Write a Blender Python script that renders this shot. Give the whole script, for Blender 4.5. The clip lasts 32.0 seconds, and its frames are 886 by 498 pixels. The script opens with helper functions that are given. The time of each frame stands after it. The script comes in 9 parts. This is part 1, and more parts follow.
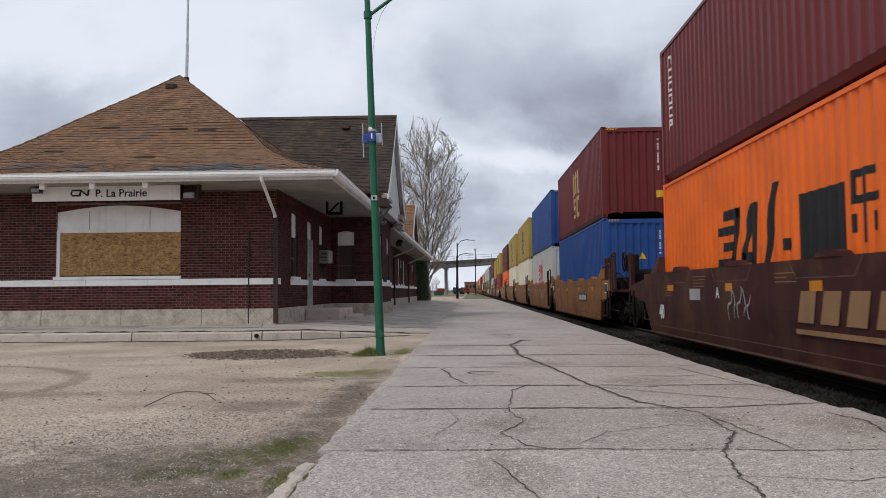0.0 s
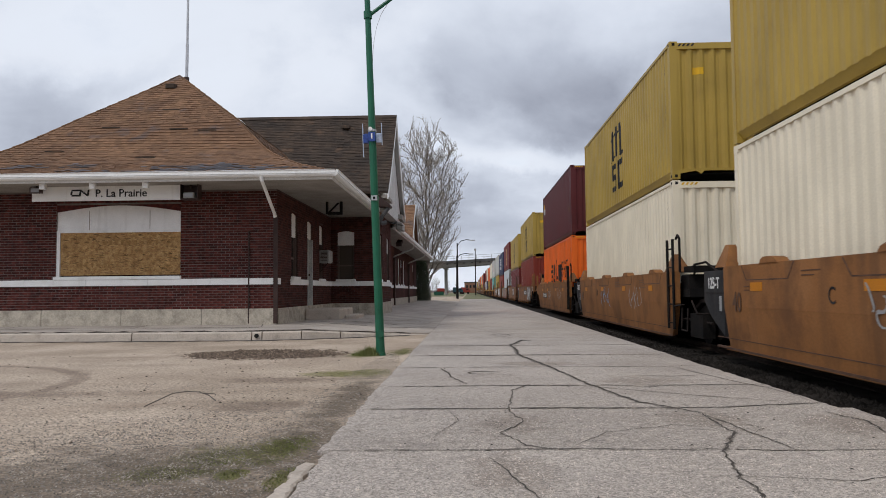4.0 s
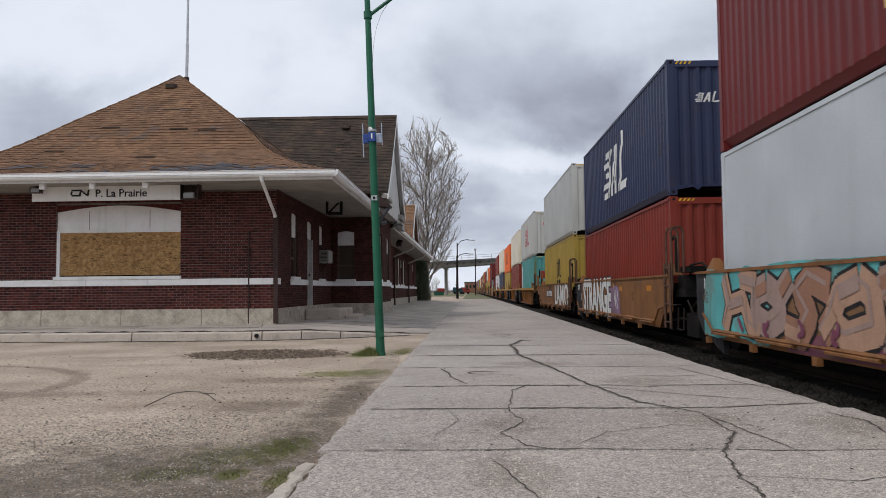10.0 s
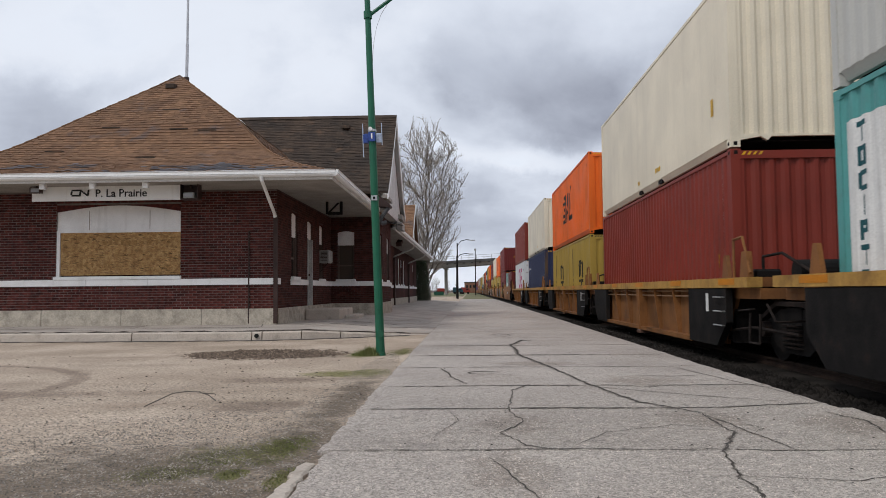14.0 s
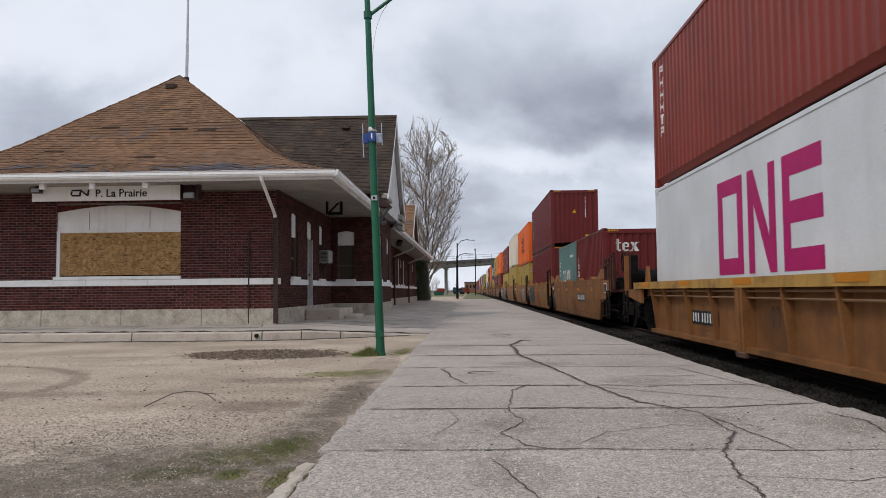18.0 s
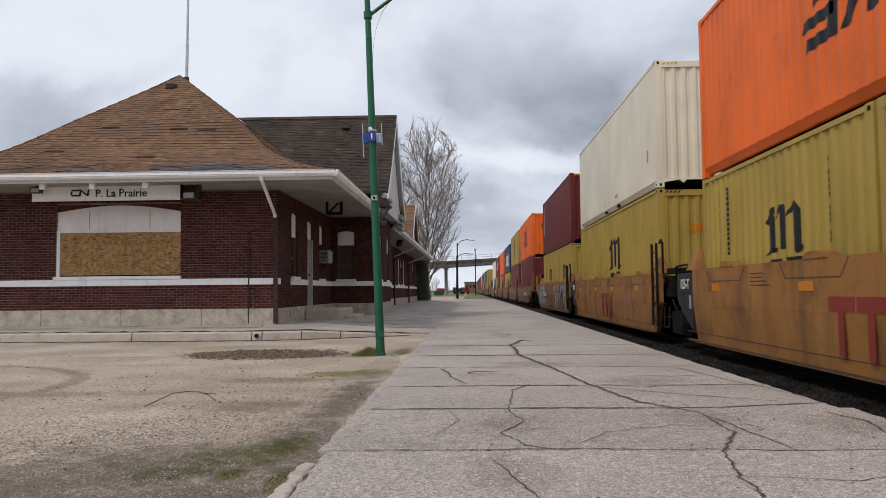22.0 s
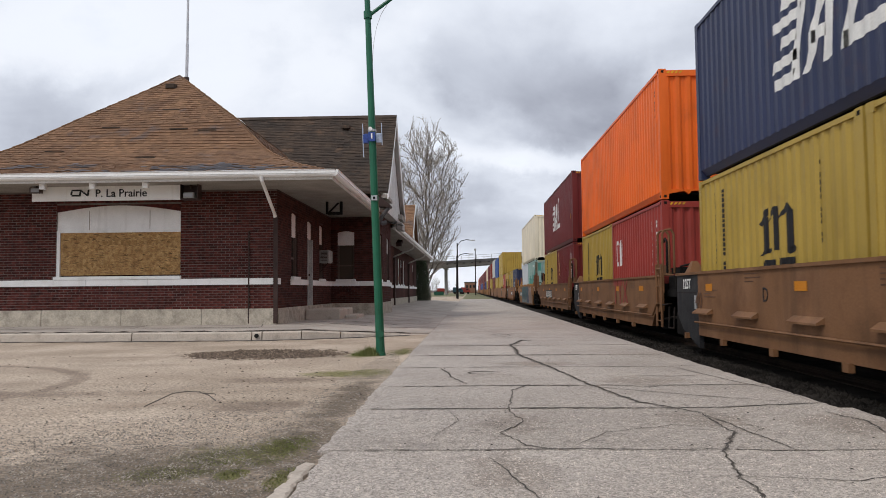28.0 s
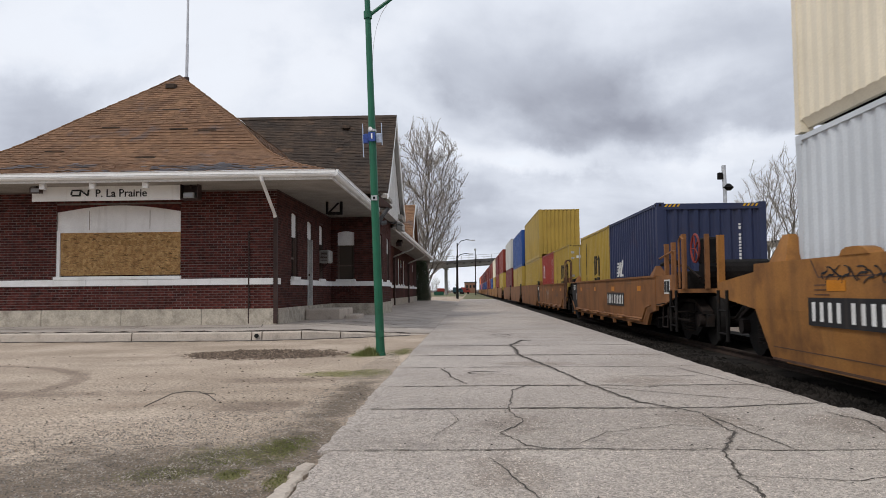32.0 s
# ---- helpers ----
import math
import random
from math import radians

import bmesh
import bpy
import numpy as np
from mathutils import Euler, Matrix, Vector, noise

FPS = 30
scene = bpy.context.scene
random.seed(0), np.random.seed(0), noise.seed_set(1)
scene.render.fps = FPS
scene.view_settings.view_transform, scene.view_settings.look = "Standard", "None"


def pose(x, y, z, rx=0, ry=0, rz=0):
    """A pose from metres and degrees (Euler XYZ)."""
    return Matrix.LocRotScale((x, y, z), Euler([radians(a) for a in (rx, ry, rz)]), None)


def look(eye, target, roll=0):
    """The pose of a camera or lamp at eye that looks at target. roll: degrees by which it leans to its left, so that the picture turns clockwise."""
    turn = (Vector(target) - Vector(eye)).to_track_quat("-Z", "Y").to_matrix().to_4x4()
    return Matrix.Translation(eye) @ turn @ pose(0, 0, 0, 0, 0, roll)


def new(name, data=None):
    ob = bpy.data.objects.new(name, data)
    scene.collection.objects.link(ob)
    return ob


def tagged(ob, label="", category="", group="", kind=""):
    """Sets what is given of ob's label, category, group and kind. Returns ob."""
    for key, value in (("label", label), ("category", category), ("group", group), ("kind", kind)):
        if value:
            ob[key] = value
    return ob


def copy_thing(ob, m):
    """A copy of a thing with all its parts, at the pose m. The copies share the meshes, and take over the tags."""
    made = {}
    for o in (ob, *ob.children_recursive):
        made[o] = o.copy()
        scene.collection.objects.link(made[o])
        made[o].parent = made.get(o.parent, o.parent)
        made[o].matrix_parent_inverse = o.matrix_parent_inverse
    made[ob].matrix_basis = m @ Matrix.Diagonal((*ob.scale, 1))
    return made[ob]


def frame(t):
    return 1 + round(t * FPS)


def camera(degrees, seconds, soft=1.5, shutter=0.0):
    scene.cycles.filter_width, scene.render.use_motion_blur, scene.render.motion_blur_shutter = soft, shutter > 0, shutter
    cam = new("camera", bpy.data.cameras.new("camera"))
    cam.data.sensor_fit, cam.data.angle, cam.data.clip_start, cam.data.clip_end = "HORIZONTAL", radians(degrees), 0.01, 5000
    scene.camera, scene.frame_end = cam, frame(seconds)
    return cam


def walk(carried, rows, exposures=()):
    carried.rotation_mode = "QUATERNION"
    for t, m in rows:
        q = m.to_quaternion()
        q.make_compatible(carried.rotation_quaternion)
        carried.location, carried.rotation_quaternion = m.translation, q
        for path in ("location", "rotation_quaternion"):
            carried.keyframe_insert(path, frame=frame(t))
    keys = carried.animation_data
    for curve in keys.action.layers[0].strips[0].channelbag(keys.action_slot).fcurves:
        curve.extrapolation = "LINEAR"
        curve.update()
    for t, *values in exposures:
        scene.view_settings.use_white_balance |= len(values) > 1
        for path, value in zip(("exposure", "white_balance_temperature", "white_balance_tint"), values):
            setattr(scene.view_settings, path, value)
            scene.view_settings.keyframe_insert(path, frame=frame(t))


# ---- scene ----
# camera
EYE = (0.0, 0.0, 1.0)
cam = camera(58.65, 32.0, soft=0.75, shutter=0.1)
STAND = look(EYE, (-0.32769, 9.98037, 1.53369), -0.564)
walk(cam, [(0.0, STAND), (32.0, STAND)],
     exposures=[(0.0, 0.02, 6330, 10), (14.0, 0.04, 6350, 10), (22.0, 0.05, 6400, 10), (26.0, 0.08, 6450, 10), (28.0, 0.20, 6500, 10), (29.0, 0.30, 6500, 10), (30.0, 0.31, 6500, 10), (31.0, 0.25, 6500, 10), (32.0, 0.14, 6500, 10)])

# world: broken overcast over a pale sky, and a soft sun behind thin cloud
SUN_ELEVATION, SUN_TURN = 48.0, 222.0
world = bpy.data.worlds.new("overcast_sky")
scene.world = world
world.use_nodes = True
wt = world.node_tree
wt.nodes.clear()
w_out = wt.nodes.new("ShaderNodeOutputWorld")
w_mix = wt.nodes.new("ShaderNodeMixShader")
w_sky = wt.nodes.new("ShaderNodeTexSky")
w_sky.sky_type = "NISHITA"
w_sky.sun_disc = False
w_sky.sun_elevation, w_sky.sun_rotation = radians(SUN_ELEVATION), radians(SUN_TURN)
w_clear = wt.nodes.new("ShaderNodeBackground")
w_clear.inputs["Strength"].default_value = 0.12
w_cloud = wt.nodes.new("ShaderNodeBackground")
w_cloud.inputs["Strength"].default_value = 1.0
w_co = wt.nodes.new("ShaderNodeTexCoord")
w_sep = wt.nodes.new("ShaderNodeSeparateXYZ")
w_up = wt.nodes.new("ShaderNodeMath")
w_up.operation = "MAXIMUM"
w_up.inputs[1].default_value = 0.0
w_add = wt.nodes.new("ShaderNodeMath")
w_add.operation = "ADD"
w_add.inputs[1].default_value = 0.24
w_dx = wt.nodes.new("ShaderNodeMath")
w_dx.operation = "DIVIDE"
w_dy = wt.nodes.new("ShaderNodeMath")
w_dy.operation = "DIVIDE"
w_vec = wt.nodes.new("ShaderNodeCombineXYZ")
w_vec.inputs["Z"].default_value = 3.7
w_big = wt.nodes.new("ShaderNodeTexNoise")
w_big.inputs["Scale"].default_value = 1.15
w_big.inputs["Detail"].default_value = 7.0
w_big.inputs["Roughness"].default_value = 0.52
w_big.inputs["Distortion"].default_value = 0.25
w_tone = wt.nodes.new("ShaderNodeValToRGB")
for at, tone in ((0.27, (0.30, 0.32, 0.385, 1)), (0.42, (0.50, 0.535, 0.615, 1)),
                 (0.54, (0.68, 0.72, 0.80, 1)), (0.69, (0.84, 0.87, 0.93, 1))):
    e = w_tone.color_ramp.elements.new(at)
    e.color = tone
w_tone.color_ramp.elements.remove(w_tone.color_ramp.elements[0])
w_tone.color_ramp.elements.remove(w_tone.color_ramp.elements[-1])
w_cover = wt.nodes.new("ShaderNodeMapRange")
w_cover.inputs["From Min"].default_value, w_cover.inputs["From Max"].default_value = 0.62, 0.80
w_cover.inputs["To Min"].default_value, w_cover.inputs["To Max"].default_value = 1.0, 0.75


def sky_math(op, a, b=0.0, c=0.0):
    q = wt.nodes.new("ShaderNodeMath")
    q.operation = op
    for i, v in enumerate((a, b, c)):
        if isinstance(v, (int, float)):
            q.inputs[i].default_value = v
        else:
            wt.links.new(v, q.inputs[i])
    return q.outputs[0]


# broad cloud masses over the north, in slopes across and up (across, up, half width, half height, turn, thickness), with ragged edges
w_ahead = sky_math("MAXIMUM", w_sep.outputs["Y"], 0.05)
w_slope = wt.nodes.new("ShaderNodeCombineXYZ")
wt.links.new(sky_math("DIVIDE", w_sep.outputs["X"], w_ahead), w_slope.inputs["X"])
wt.links.new(sky_math("DIVIDE", w_sep.outputs["Z"], w_ahead), w_slope.inputs["Y"])
w_rag = wt.nodes.new("ShaderNodeTexNoise")
w_rag.inputs["Scale"].default_value, w_rag.inputs["Detail"].default_value, w_rag.inputs["Roughness"].default_value = 7.0, 6.0, 0.6
wt.links.new(w_slope.outputs[0], w_rag.inputs["Vector"])
w_off = wt.nodes.new("ShaderNodeVectorMath")
w_off.operation = "SUBTRACT"
wt.links.new(w_rag.outputs["Color"], w_off.inputs[0])
w_off.inputs[1].default_value = (0.5, 0.5, 0.5)
w_ragged = wt.nodes.new("ShaderNodeVectorMath")
w_ragged.operation = "MULTIPLY_ADD"
wt.links.new(w_off.outputs[0], w_ragged.inputs[0])
w_ragged.inputs[1].default_value = (0.22, 0.13, 0.0)
wt.links.new(w_slope.outputs[0], w_ragged.inputs[2])
w_total = None
for ax, ay, hw, hh, turn, thick in (
        (0.20, 0.235, 0.20, 0.060, -10, -0.11), (0.20, 0.195, 0.15, 0.026, 3, -0.09), (0.18, 0.33, 0.32, 0.08, -8, -0.06), (0.46, 0.27, 0.14, 0.10, 12, -0.07), (0.05, 0.20, 0.06, 0.03, -35, 0.07),
        (-0.05, 0.215, 0.075, 0.05, -35, 0.12), (-0.19, 0.27, 0.11, 0.10, 10, 0.12), (0.06, 0.165, 0.10, 0.018, -10, 0.08), (0.33, 0.165, 0.12, 0.020, 12, 0.07), (0.29, 0.275, 0.10, 0.03, 8, 0.07),
        (0.52, 0.21, 0.12, 0.03, 14, 0.06), (-0.52, 0.34, 0.16, 0.05, 0, 0.10), (-0.56, 0.235, 0.09, 0.045, 0, -0.11), (-0.42, 0.30, 0.10, 0.03, 20, -0.07), (-0.36, 0.24, 0.08, 0.05, 30, 0.06),
        (0.12, 0.10, 0.50, 0.05, 0, -0.08), (-0.02, 0.12, 0.07, 0.02, 0, -0.05), (0.10, 0.135, 0.09, 0.012, -5, -0.04), (-0.10, 0.33, 0.12, 0.03, 20, 0.05)):
    w_mp = wt.nodes.new("ShaderNodeMapping")
    w_mp.vector_type = "TEXTURE"
    w_mp.inputs["Location"].default_value, w_mp.inputs["Rotation"].default_value, w_mp.inputs["Scale"].default_value = (ax, ay, 0), (0, 0, radians(turn)), (hw, hh, 1)
    wt.links.new(w_ragged.outputs[0], w_mp.inputs["Vector"])
    w_len = wt.nodes.new("ShaderNodeVectorMath")
    w_len.operation = "LENGTH"
    wt.links.new(w_mp.outputs[0], w_len.inputs[0])
    w_mr = wt.nodes.new("ShaderNodeMapRange")
    w_mr.interpolation_type = "SMOOTHSTEP"
    w_mr.inputs["From Min"].default_value, w_mr.inputs["From Max"].default_value = 1.5, 0.2
    w_mr.inputs["To Min"].default_value, w_mr.inputs["To Max"].default_value = 0.0, thick
    wt.links.new(w_len.outputs["Value"], w_mr.inputs["Value"])
    w_total = w_mr.outputs[0] if w_total is None else sky_math("ADD", w_total, w_mr.outputs[0])
w_front = wt.nodes.new("ShaderNodeMapRange")
w_front.interpolation_type = "SMOOTHSTEP"
w_front.inputs["From Min"].default_value, w_front.inputs["From Max"].default_value = 0.25, 0.6
wt.links.new(w_sep.outputs["Y"], w_front.inputs["Value"])
w_calm = sky_math("MULTIPLY_ADD", w_front.outputs[0], -0.25, 1.0)
w_fine = sky_math("MULTIPLY", sky_math("SUBTRACT", w_rag.outputs["Fac"], 0.5), 0.16)
w_thick = sky_math("ADD", sky_math("MULTIPLY_ADD", sky_math("SUBTRACT", w_big.outputs["Fac"], 0.5), w_calm, 0.525), sky_math("MULTIPLY", sky_math("ADD", w_total, w_fine), w_front.outputs[0]))
for a, b in ((w_co.outputs["Generated"], w_sep.inputs[0]), (w_sep.outputs["Z"], w_up.inputs[0]), (w_up.outputs[0], w_add.inputs[0]),
             (w_sep.outputs["X"], w_dx.inputs[0]), (w_add.outputs[0], w_dx.inputs[1]), (w_sep.outputs["Y"], w_dy.inputs[0]),
             (w_add.outputs[0], w_dy.inputs[1]), (w_dx.outputs[0], w_vec.inputs["X"]), (w_dy.outputs[0], w_vec.inputs["Y"]),
             (w_vec.outputs[0], w_big.inputs["Vector"]), (w_thick, w_tone.inputs[0]), (w_thick, w_cover.inputs["Value"]),
             (w_tone.outputs["Color"], w_cloud.inputs["Color"]), (w_sky.outputs["Color"], w_clear.inputs["Color"]),
             (w_cover.outputs[0], w_mix.inputs[0]), (w_clear.outputs[0], w_mix.inputs[1]), (w_cloud.outputs[0], w_mix.inputs[2]),
             (w_mix.outputs[0], w_out.inputs["Surface"])):
    wt.links.new(a, b)

sun = new("sun", bpy.data.lights.new("sun", "SUN"))
sun.data.energy, sun.data.angle, sun.data.color = 1.3, radians(12), (1.0, 0.945, 0.87)
_az, _el = radians(SUN_TURN), radians(SUN_ELEVATION)
SUN_WAY = Vector((math.sin(_az) * math.cos(_el), math.cos(_az) * math.cos(_el), math.sin(_el)))
sun.matrix_world = look(tuple(SUN_WAY * 80), (0, 0, 0))


# ---- mesh and material helpers ----
class Shape:
    """Collects vertices and faces of one mesh."""

    def __init__(self):
        self.v, self.f = [], []

    def add(self, verts, faces):
        n = len(self.v)
        self.v += [tuple(p) for p in verts]
        self.f += [tuple(i + n for i in q) for q in faces]
        return self

    def box(self, x0, y0, z0, x1, y1, z1):
        return self.add([(x0, y0, z0), (x1, y0, z0), (x1, y1, z0), (x0, y1, z0), (x0, y0, z1), (x1, y0, z1), (x1, y1, z1), (x0, y1, z1)],
                        [(0, 3, 2, 1), (4, 5, 6, 7), (0, 1, 5, 4), (1, 2, 6, 5), (2, 3, 7, 6), (3, 0, 4, 7)])

    def cbox(self, x0, y0, z0, x1, y1, z1, c=0.01):
        """A box with chamfered top and upright edges."""
        ring = lambda a, z: [(x0 + a, y0, z), (x1 - a, y0, z), (x1, y0 + a, z), (x1, y1 - a, z), (x1 - a, y1, z), (x0 + a, y1, z), (x0, y1 - a, z), (x0, y0 + a, z)]
        top = [(x0 + c, y0 + c, z1), (x1 - c, y0 + c, z1), (x1 - c, y0 + c, z1), (x1 - c, y1 - c, z1), (x1 - c, y1 - c, z1), (x0 + c, y1 - c, z1), (x0 + c, y1 - c, z1), (x0 + c, y0 + c, z1)]
        n = len(self.v)
        self.v += ring(c, z0) + ring(c, z1 - c) + [(x0 + c, y0 + c, z1), (x1 - c, y0 + c, z1), (x1 - c, y1 - c, z1), (x0 + c, y1 - c, z1)]
        self.f.append(tuple(n + i for i in range(7, -1, -1)))
        for i in range(8):
            self.f.append((n + i, n + (i + 1) % 8, n + 8 + (i + 1) % 8, n + 8 + i))
        t = [n + 16, n + 17, n + 18, n + 19]
        self.f += [(n + 8, n + 9, t[1], t[0]), (n + 9, n + 10, t[1]), (n + 10, n + 11, t[2], t[1]), (n + 11, n + 12, t[2]),
                   (n + 12, n + 13, t[3], t[2]), (n + 13, n + 14, t[3]), (n + 14, n + 15, t[0], t[3]), (n + 15, n + 8, t[0]), tuple(t)]
        return self

    def tube(self, a, b, r, r1=None, n=8, caps=True):
        a, b = Vector(a), Vector(b)
        r1 = r if r1 is None else r1
        d = (b - a).normalized()
        u = d.cross(Vector((0, 0, 1)) if abs(d.z) < 0.9 else Vector((1, 0, 0))).normalized()
        w = d.cross(u)
        k = len(self.v)
        for p, q in ((a, r), (b, r1)):
            for i in range(n):
                an = 2 * math.pi * i / n
                self.v.append(tuple(p + (u * math.cos(an) + w * math.sin(an)) * q))
        for i in range(n):
            self.f.append((k + i, k + (i + 1) % n, k + n + (i + 1) % n, k + n + i))
        if caps:
            self.f.append(tuple(k + i for i in range(n - 1, -1, -1)))
            self.f.append(tuple(k + n + i for i in range(n)))
        return self

    def limb(self, pts, radii, n=7):
        """One unbroken tapering tube along a line."""
        k = len(self.v)
        for p, r in zip(pts, radii):
            self.v += [(p[0] + r * math.cos(2 * math.pi * i / n), p[1] + r * math.sin(2 * math.pi * i / n), p[2]) for i in range(n)]
        for j in range(len(pts) - 1):
            self.f += [(k + j * n + i, k + j * n + (i + 1) % n, k + (j + 1) * n + (i + 1) % n, k + (j + 1) * n + i) for i in range(n)]
        return self

    def pipe(self, pts, r, n=6):
        for a, b in zip(pts, pts[1:]):
            self.tube(a, b, r, n=n)
        return self

    def prism(self, poly, axis, a, b):
        """Extrudes a polygon along an axis; poly in the other two axes, in xyz order."""
        def at(p, t):
            return {"x": (t, p[0], p[1]), "y": (p[0], t, p[1]), "z": (p[0], p[1], t)}[axis]
        n = len(poly)
        k = len(self.v)
        self.v += [at(p, a) for p in poly] + [at(p, b) for p in poly]
        self.f += [(k + i, k + (i + 1) % n, k + n + (i + 1) % n, k + n + i) for i in range(n)]
        self.f += [tuple(k + i for i in range(n - 1, -1, -1)), tuple(k + n + i for i in range(n))]
        return self

    def mesh(self, name, fix=True):
        me = bpy.data.meshes.new(name)
        me.from_pydata(self.v, [], self.f)
        if fix:
            bm = bmesh.new()
            bm.from_mesh(me)
            bmesh.ops.recalc_face_normals(bm, faces=bm.faces)
            bm.to_mesh(me)
            bm.free()
        return me


def part(name, shape, material, parent=None, label="", smooth=False, fix=True, at=None):
    """Links a shape (or a ready mesh) as one mesh object under a thing or a part."""
    me = shape.mesh(name, fix) if isinstance(shape, Shape) else shape
    if not me.materials:
        me.materials.append(material)
    if smooth:
        me.shade_smooth()
    ob = new(name, me)
    if parent is not None:
        ob.parent = parent
    if at is not None:
        ob.matrix_basis = at
    if label:
        ob["label"] = label
    return ob


def thing(name, label, category, at=None, group="", kind=""):
    ob = new(name)
    ob.empty_display_size = 0.2
    if at is not None:
        ob.matrix_basis = at
    return tagged(ob, label, category, group, kind)


def text_mesh(body, size, depth=0.004, bold=0.0, spacing=1.0):
    cu = bpy.data.curves.new("lettering", "FONT")
    cu.body, cu.size, cu.extrude, cu.align_x, cu.align_y = body, size, depth, "CENTER", "CENTER"
    cu.offset, cu.space_character, cu.resolution_u = bold, spacing, 3
    ob = new("lettering", cu)
    me = bpy.data.meshes.new_from_object(ob.evaluated_get(bpy.context.evaluated_depsgraph_get()))
    bpy.data.objects.remove(ob)
    bpy.data.curves.remove(cu)
    return me


def material(name, colors, rough=0.7, scale=3.0, grain=60.0, bump=0.15, metal=0.0, spread=0.0, streak=None, blotch=None, spec=0.4, grain_mix=0.25, speck=None):
    """A worn surface: colours mixed by a broad noise, finer grain over it, an optional streak or blotch colour, a bump, and a spread of
    tone from piece to piece."""
    m = bpy.data.materials.new(name)
    m.use_nodes = True
    nt = m.node_tree
    N, L = nt.nodes, nt.links
    bsdf = N["Principled BSDF"]
    bsdf.inputs["Roughness"].default_value = rough
    bsdf.inputs["Metallic"].default_value = metal
    bsdf.inputs["Specular IOR Level"].default_value = spec
    co = N.new("ShaderNodeTexCoord")
    n1 = N.new("ShaderNodeTexNoise")
    n1.inputs["Scale"].default_value, n1.inputs["Detail"].default_value = scale, 5
    n2 = N.new("ShaderNodeTexNoise")
    n2.inputs["Scale"].default_value, n2.inputs["Detail"].default_value = grain, 3
    L.new(co.outputs["Object"], n1.inputs["Vector"])
    L.new(co.outputs["Object"], n2.inputs["Vector"])
    ramp = N.new("ShaderNodeValToRGB")
    ramp.color_ramp.elements[0].position, ramp.color_ramp.elements[1].position = 0.32, 0.68
    ramp.color_ramp.elements[0].color, ramp.color_ramp.elements[1].color = (*colors[0], 1), (*colors[-1], 1)
    for i, c in enumerate(colors[1:-1]):
        ramp.color_ramp.elements.new(0.32 + 0.36 * (i + 1) / (len(colors) - 1)).color = (*c, 1)
    L.new(n1.outputs["Fac"], ramp.inputs[0])
    out = ramp.outputs["Color"]

    def blend(fac, a, b, mode="MIX"):
        mx = N.new("ShaderNodeMix")
        mx.data_type, mx.blend_type = "RGBA", mode
        if isinstance(fac, float):
            mx.inputs[0].default_value = fac
        else:
            L.new(fac, mx.inputs[0])
        for sock, val in ((mx.inputs[6], a), (mx.inputs[7], b)):
            if isinstance(val, tuple):
                sock.default_value = (*val, 1)
            else:
                L.new(val, sock)
        return mx.outputs[2]

    g = N.new("ShaderNodeMapRange")
    g.inputs["From Min"].default_value, g.inputs["From Max"].default_value = 0.3, 0.7
    g.inputs["To Min"].default_value, g.inputs["To Max"].default_value = 1 - grain_mix, 1 + grain_mix
    L.new(n2.outputs["Fac"], g.inputs["Value"])
    hs = N.new("ShaderNodeHueSaturation")
    L.new(out, hs.inputs["Color"])
    val = g.outputs[0]
    if spread:
        info = N.new("ShaderNodeObjectInfo")
        isl = N.new("ShaderNodeNewGeometry")
        ad = N.new("ShaderNodeMath")
        ad.operation = "ADD"
        L.new(info.outputs["Random"], ad.inputs[0])
        L.new(isl.outputs["Random Per Island"], ad.inputs[1])
        fr = N.new("ShaderNodeMath")
        fr.operation = "FRACT"
        L.new(ad.outputs[0], fr.inputs[0])
        sp = N.new("ShaderNodeMapRange")
        sp.inputs["To Min"].default_value, sp.inputs["To Max"].default_value = 1 - spread, 1 + spread
        L.new(fr.outputs[0], sp.inputs["Value"])
        mu = N.new("ShaderNodeMath")
        mu.operation = "MULTIPLY"
        L.new(val, mu.inputs[0])
        L.new(sp.outputs[0], mu.inputs[1])
        val = mu.outputs[0]
    if speck:
        vo = N.new("ShaderNodeTexVoronoi")
        vo.inputs["Scale"].default_value = speck[0]
        L.new(co.outputs["Object"], vo.inputs["Vector"])
        one = N.new("ShaderNodeSeparateColor")
        L.new(vo.outputs["Color"], one.inputs[0])
        sk = N.new("ShaderNodeMapRange")
        sk.inputs["To Min"].default_value, sk.inputs["To Max"].default_value = 1 - speck[1], 1 + speck[1]
        L.new(one.outputs[0], sk.inputs["Value"])
        ms = N.new("ShaderNodeMath")
        ms.operation = "MULTIPLY"
        L.new(val, ms.inputs[0])
        L.new(sk.outputs[0], ms.inputs[1])
        val = ms.outputs[0]
    L.new(val, hs.inputs["Value"])
    out = hs.outputs["Color"]
    for extra, squash, lo, hi in ((streak, (1, 1, 0.06), 0.56, 0.70), (blotch, (1, 1, 1), 0.58, 0.68)):
        if extra is None:
            continue
        color, size, amount = extra[:3]
        lo, hi = extra[3:] or (lo, hi)
        mp = N.new("ShaderNodeMapping")
        mp.inputs["Scale"].default_value = squash
        L.new(co.outputs["Object"], mp.inputs["Vector"])
        n3 = N.new("ShaderNodeTexNoise")
        n3.inputs["Scale"].default_value, n3.inputs["Detail"].default_value = size, 6
        n3.inputs["Roughness"].default_value = 0.6
        L.new(mp.outputs[0], n3.inputs["Vector"])
        mr = N.new("ShaderNodeMapRange")
        mr.inputs["From Min"].default_value, mr.inputs["From Max"].default_value = lo, hi
        mr.inputs["To Max"].default_value = amount
        L.new(n3.outputs["Fac"], mr.inputs["Value"])
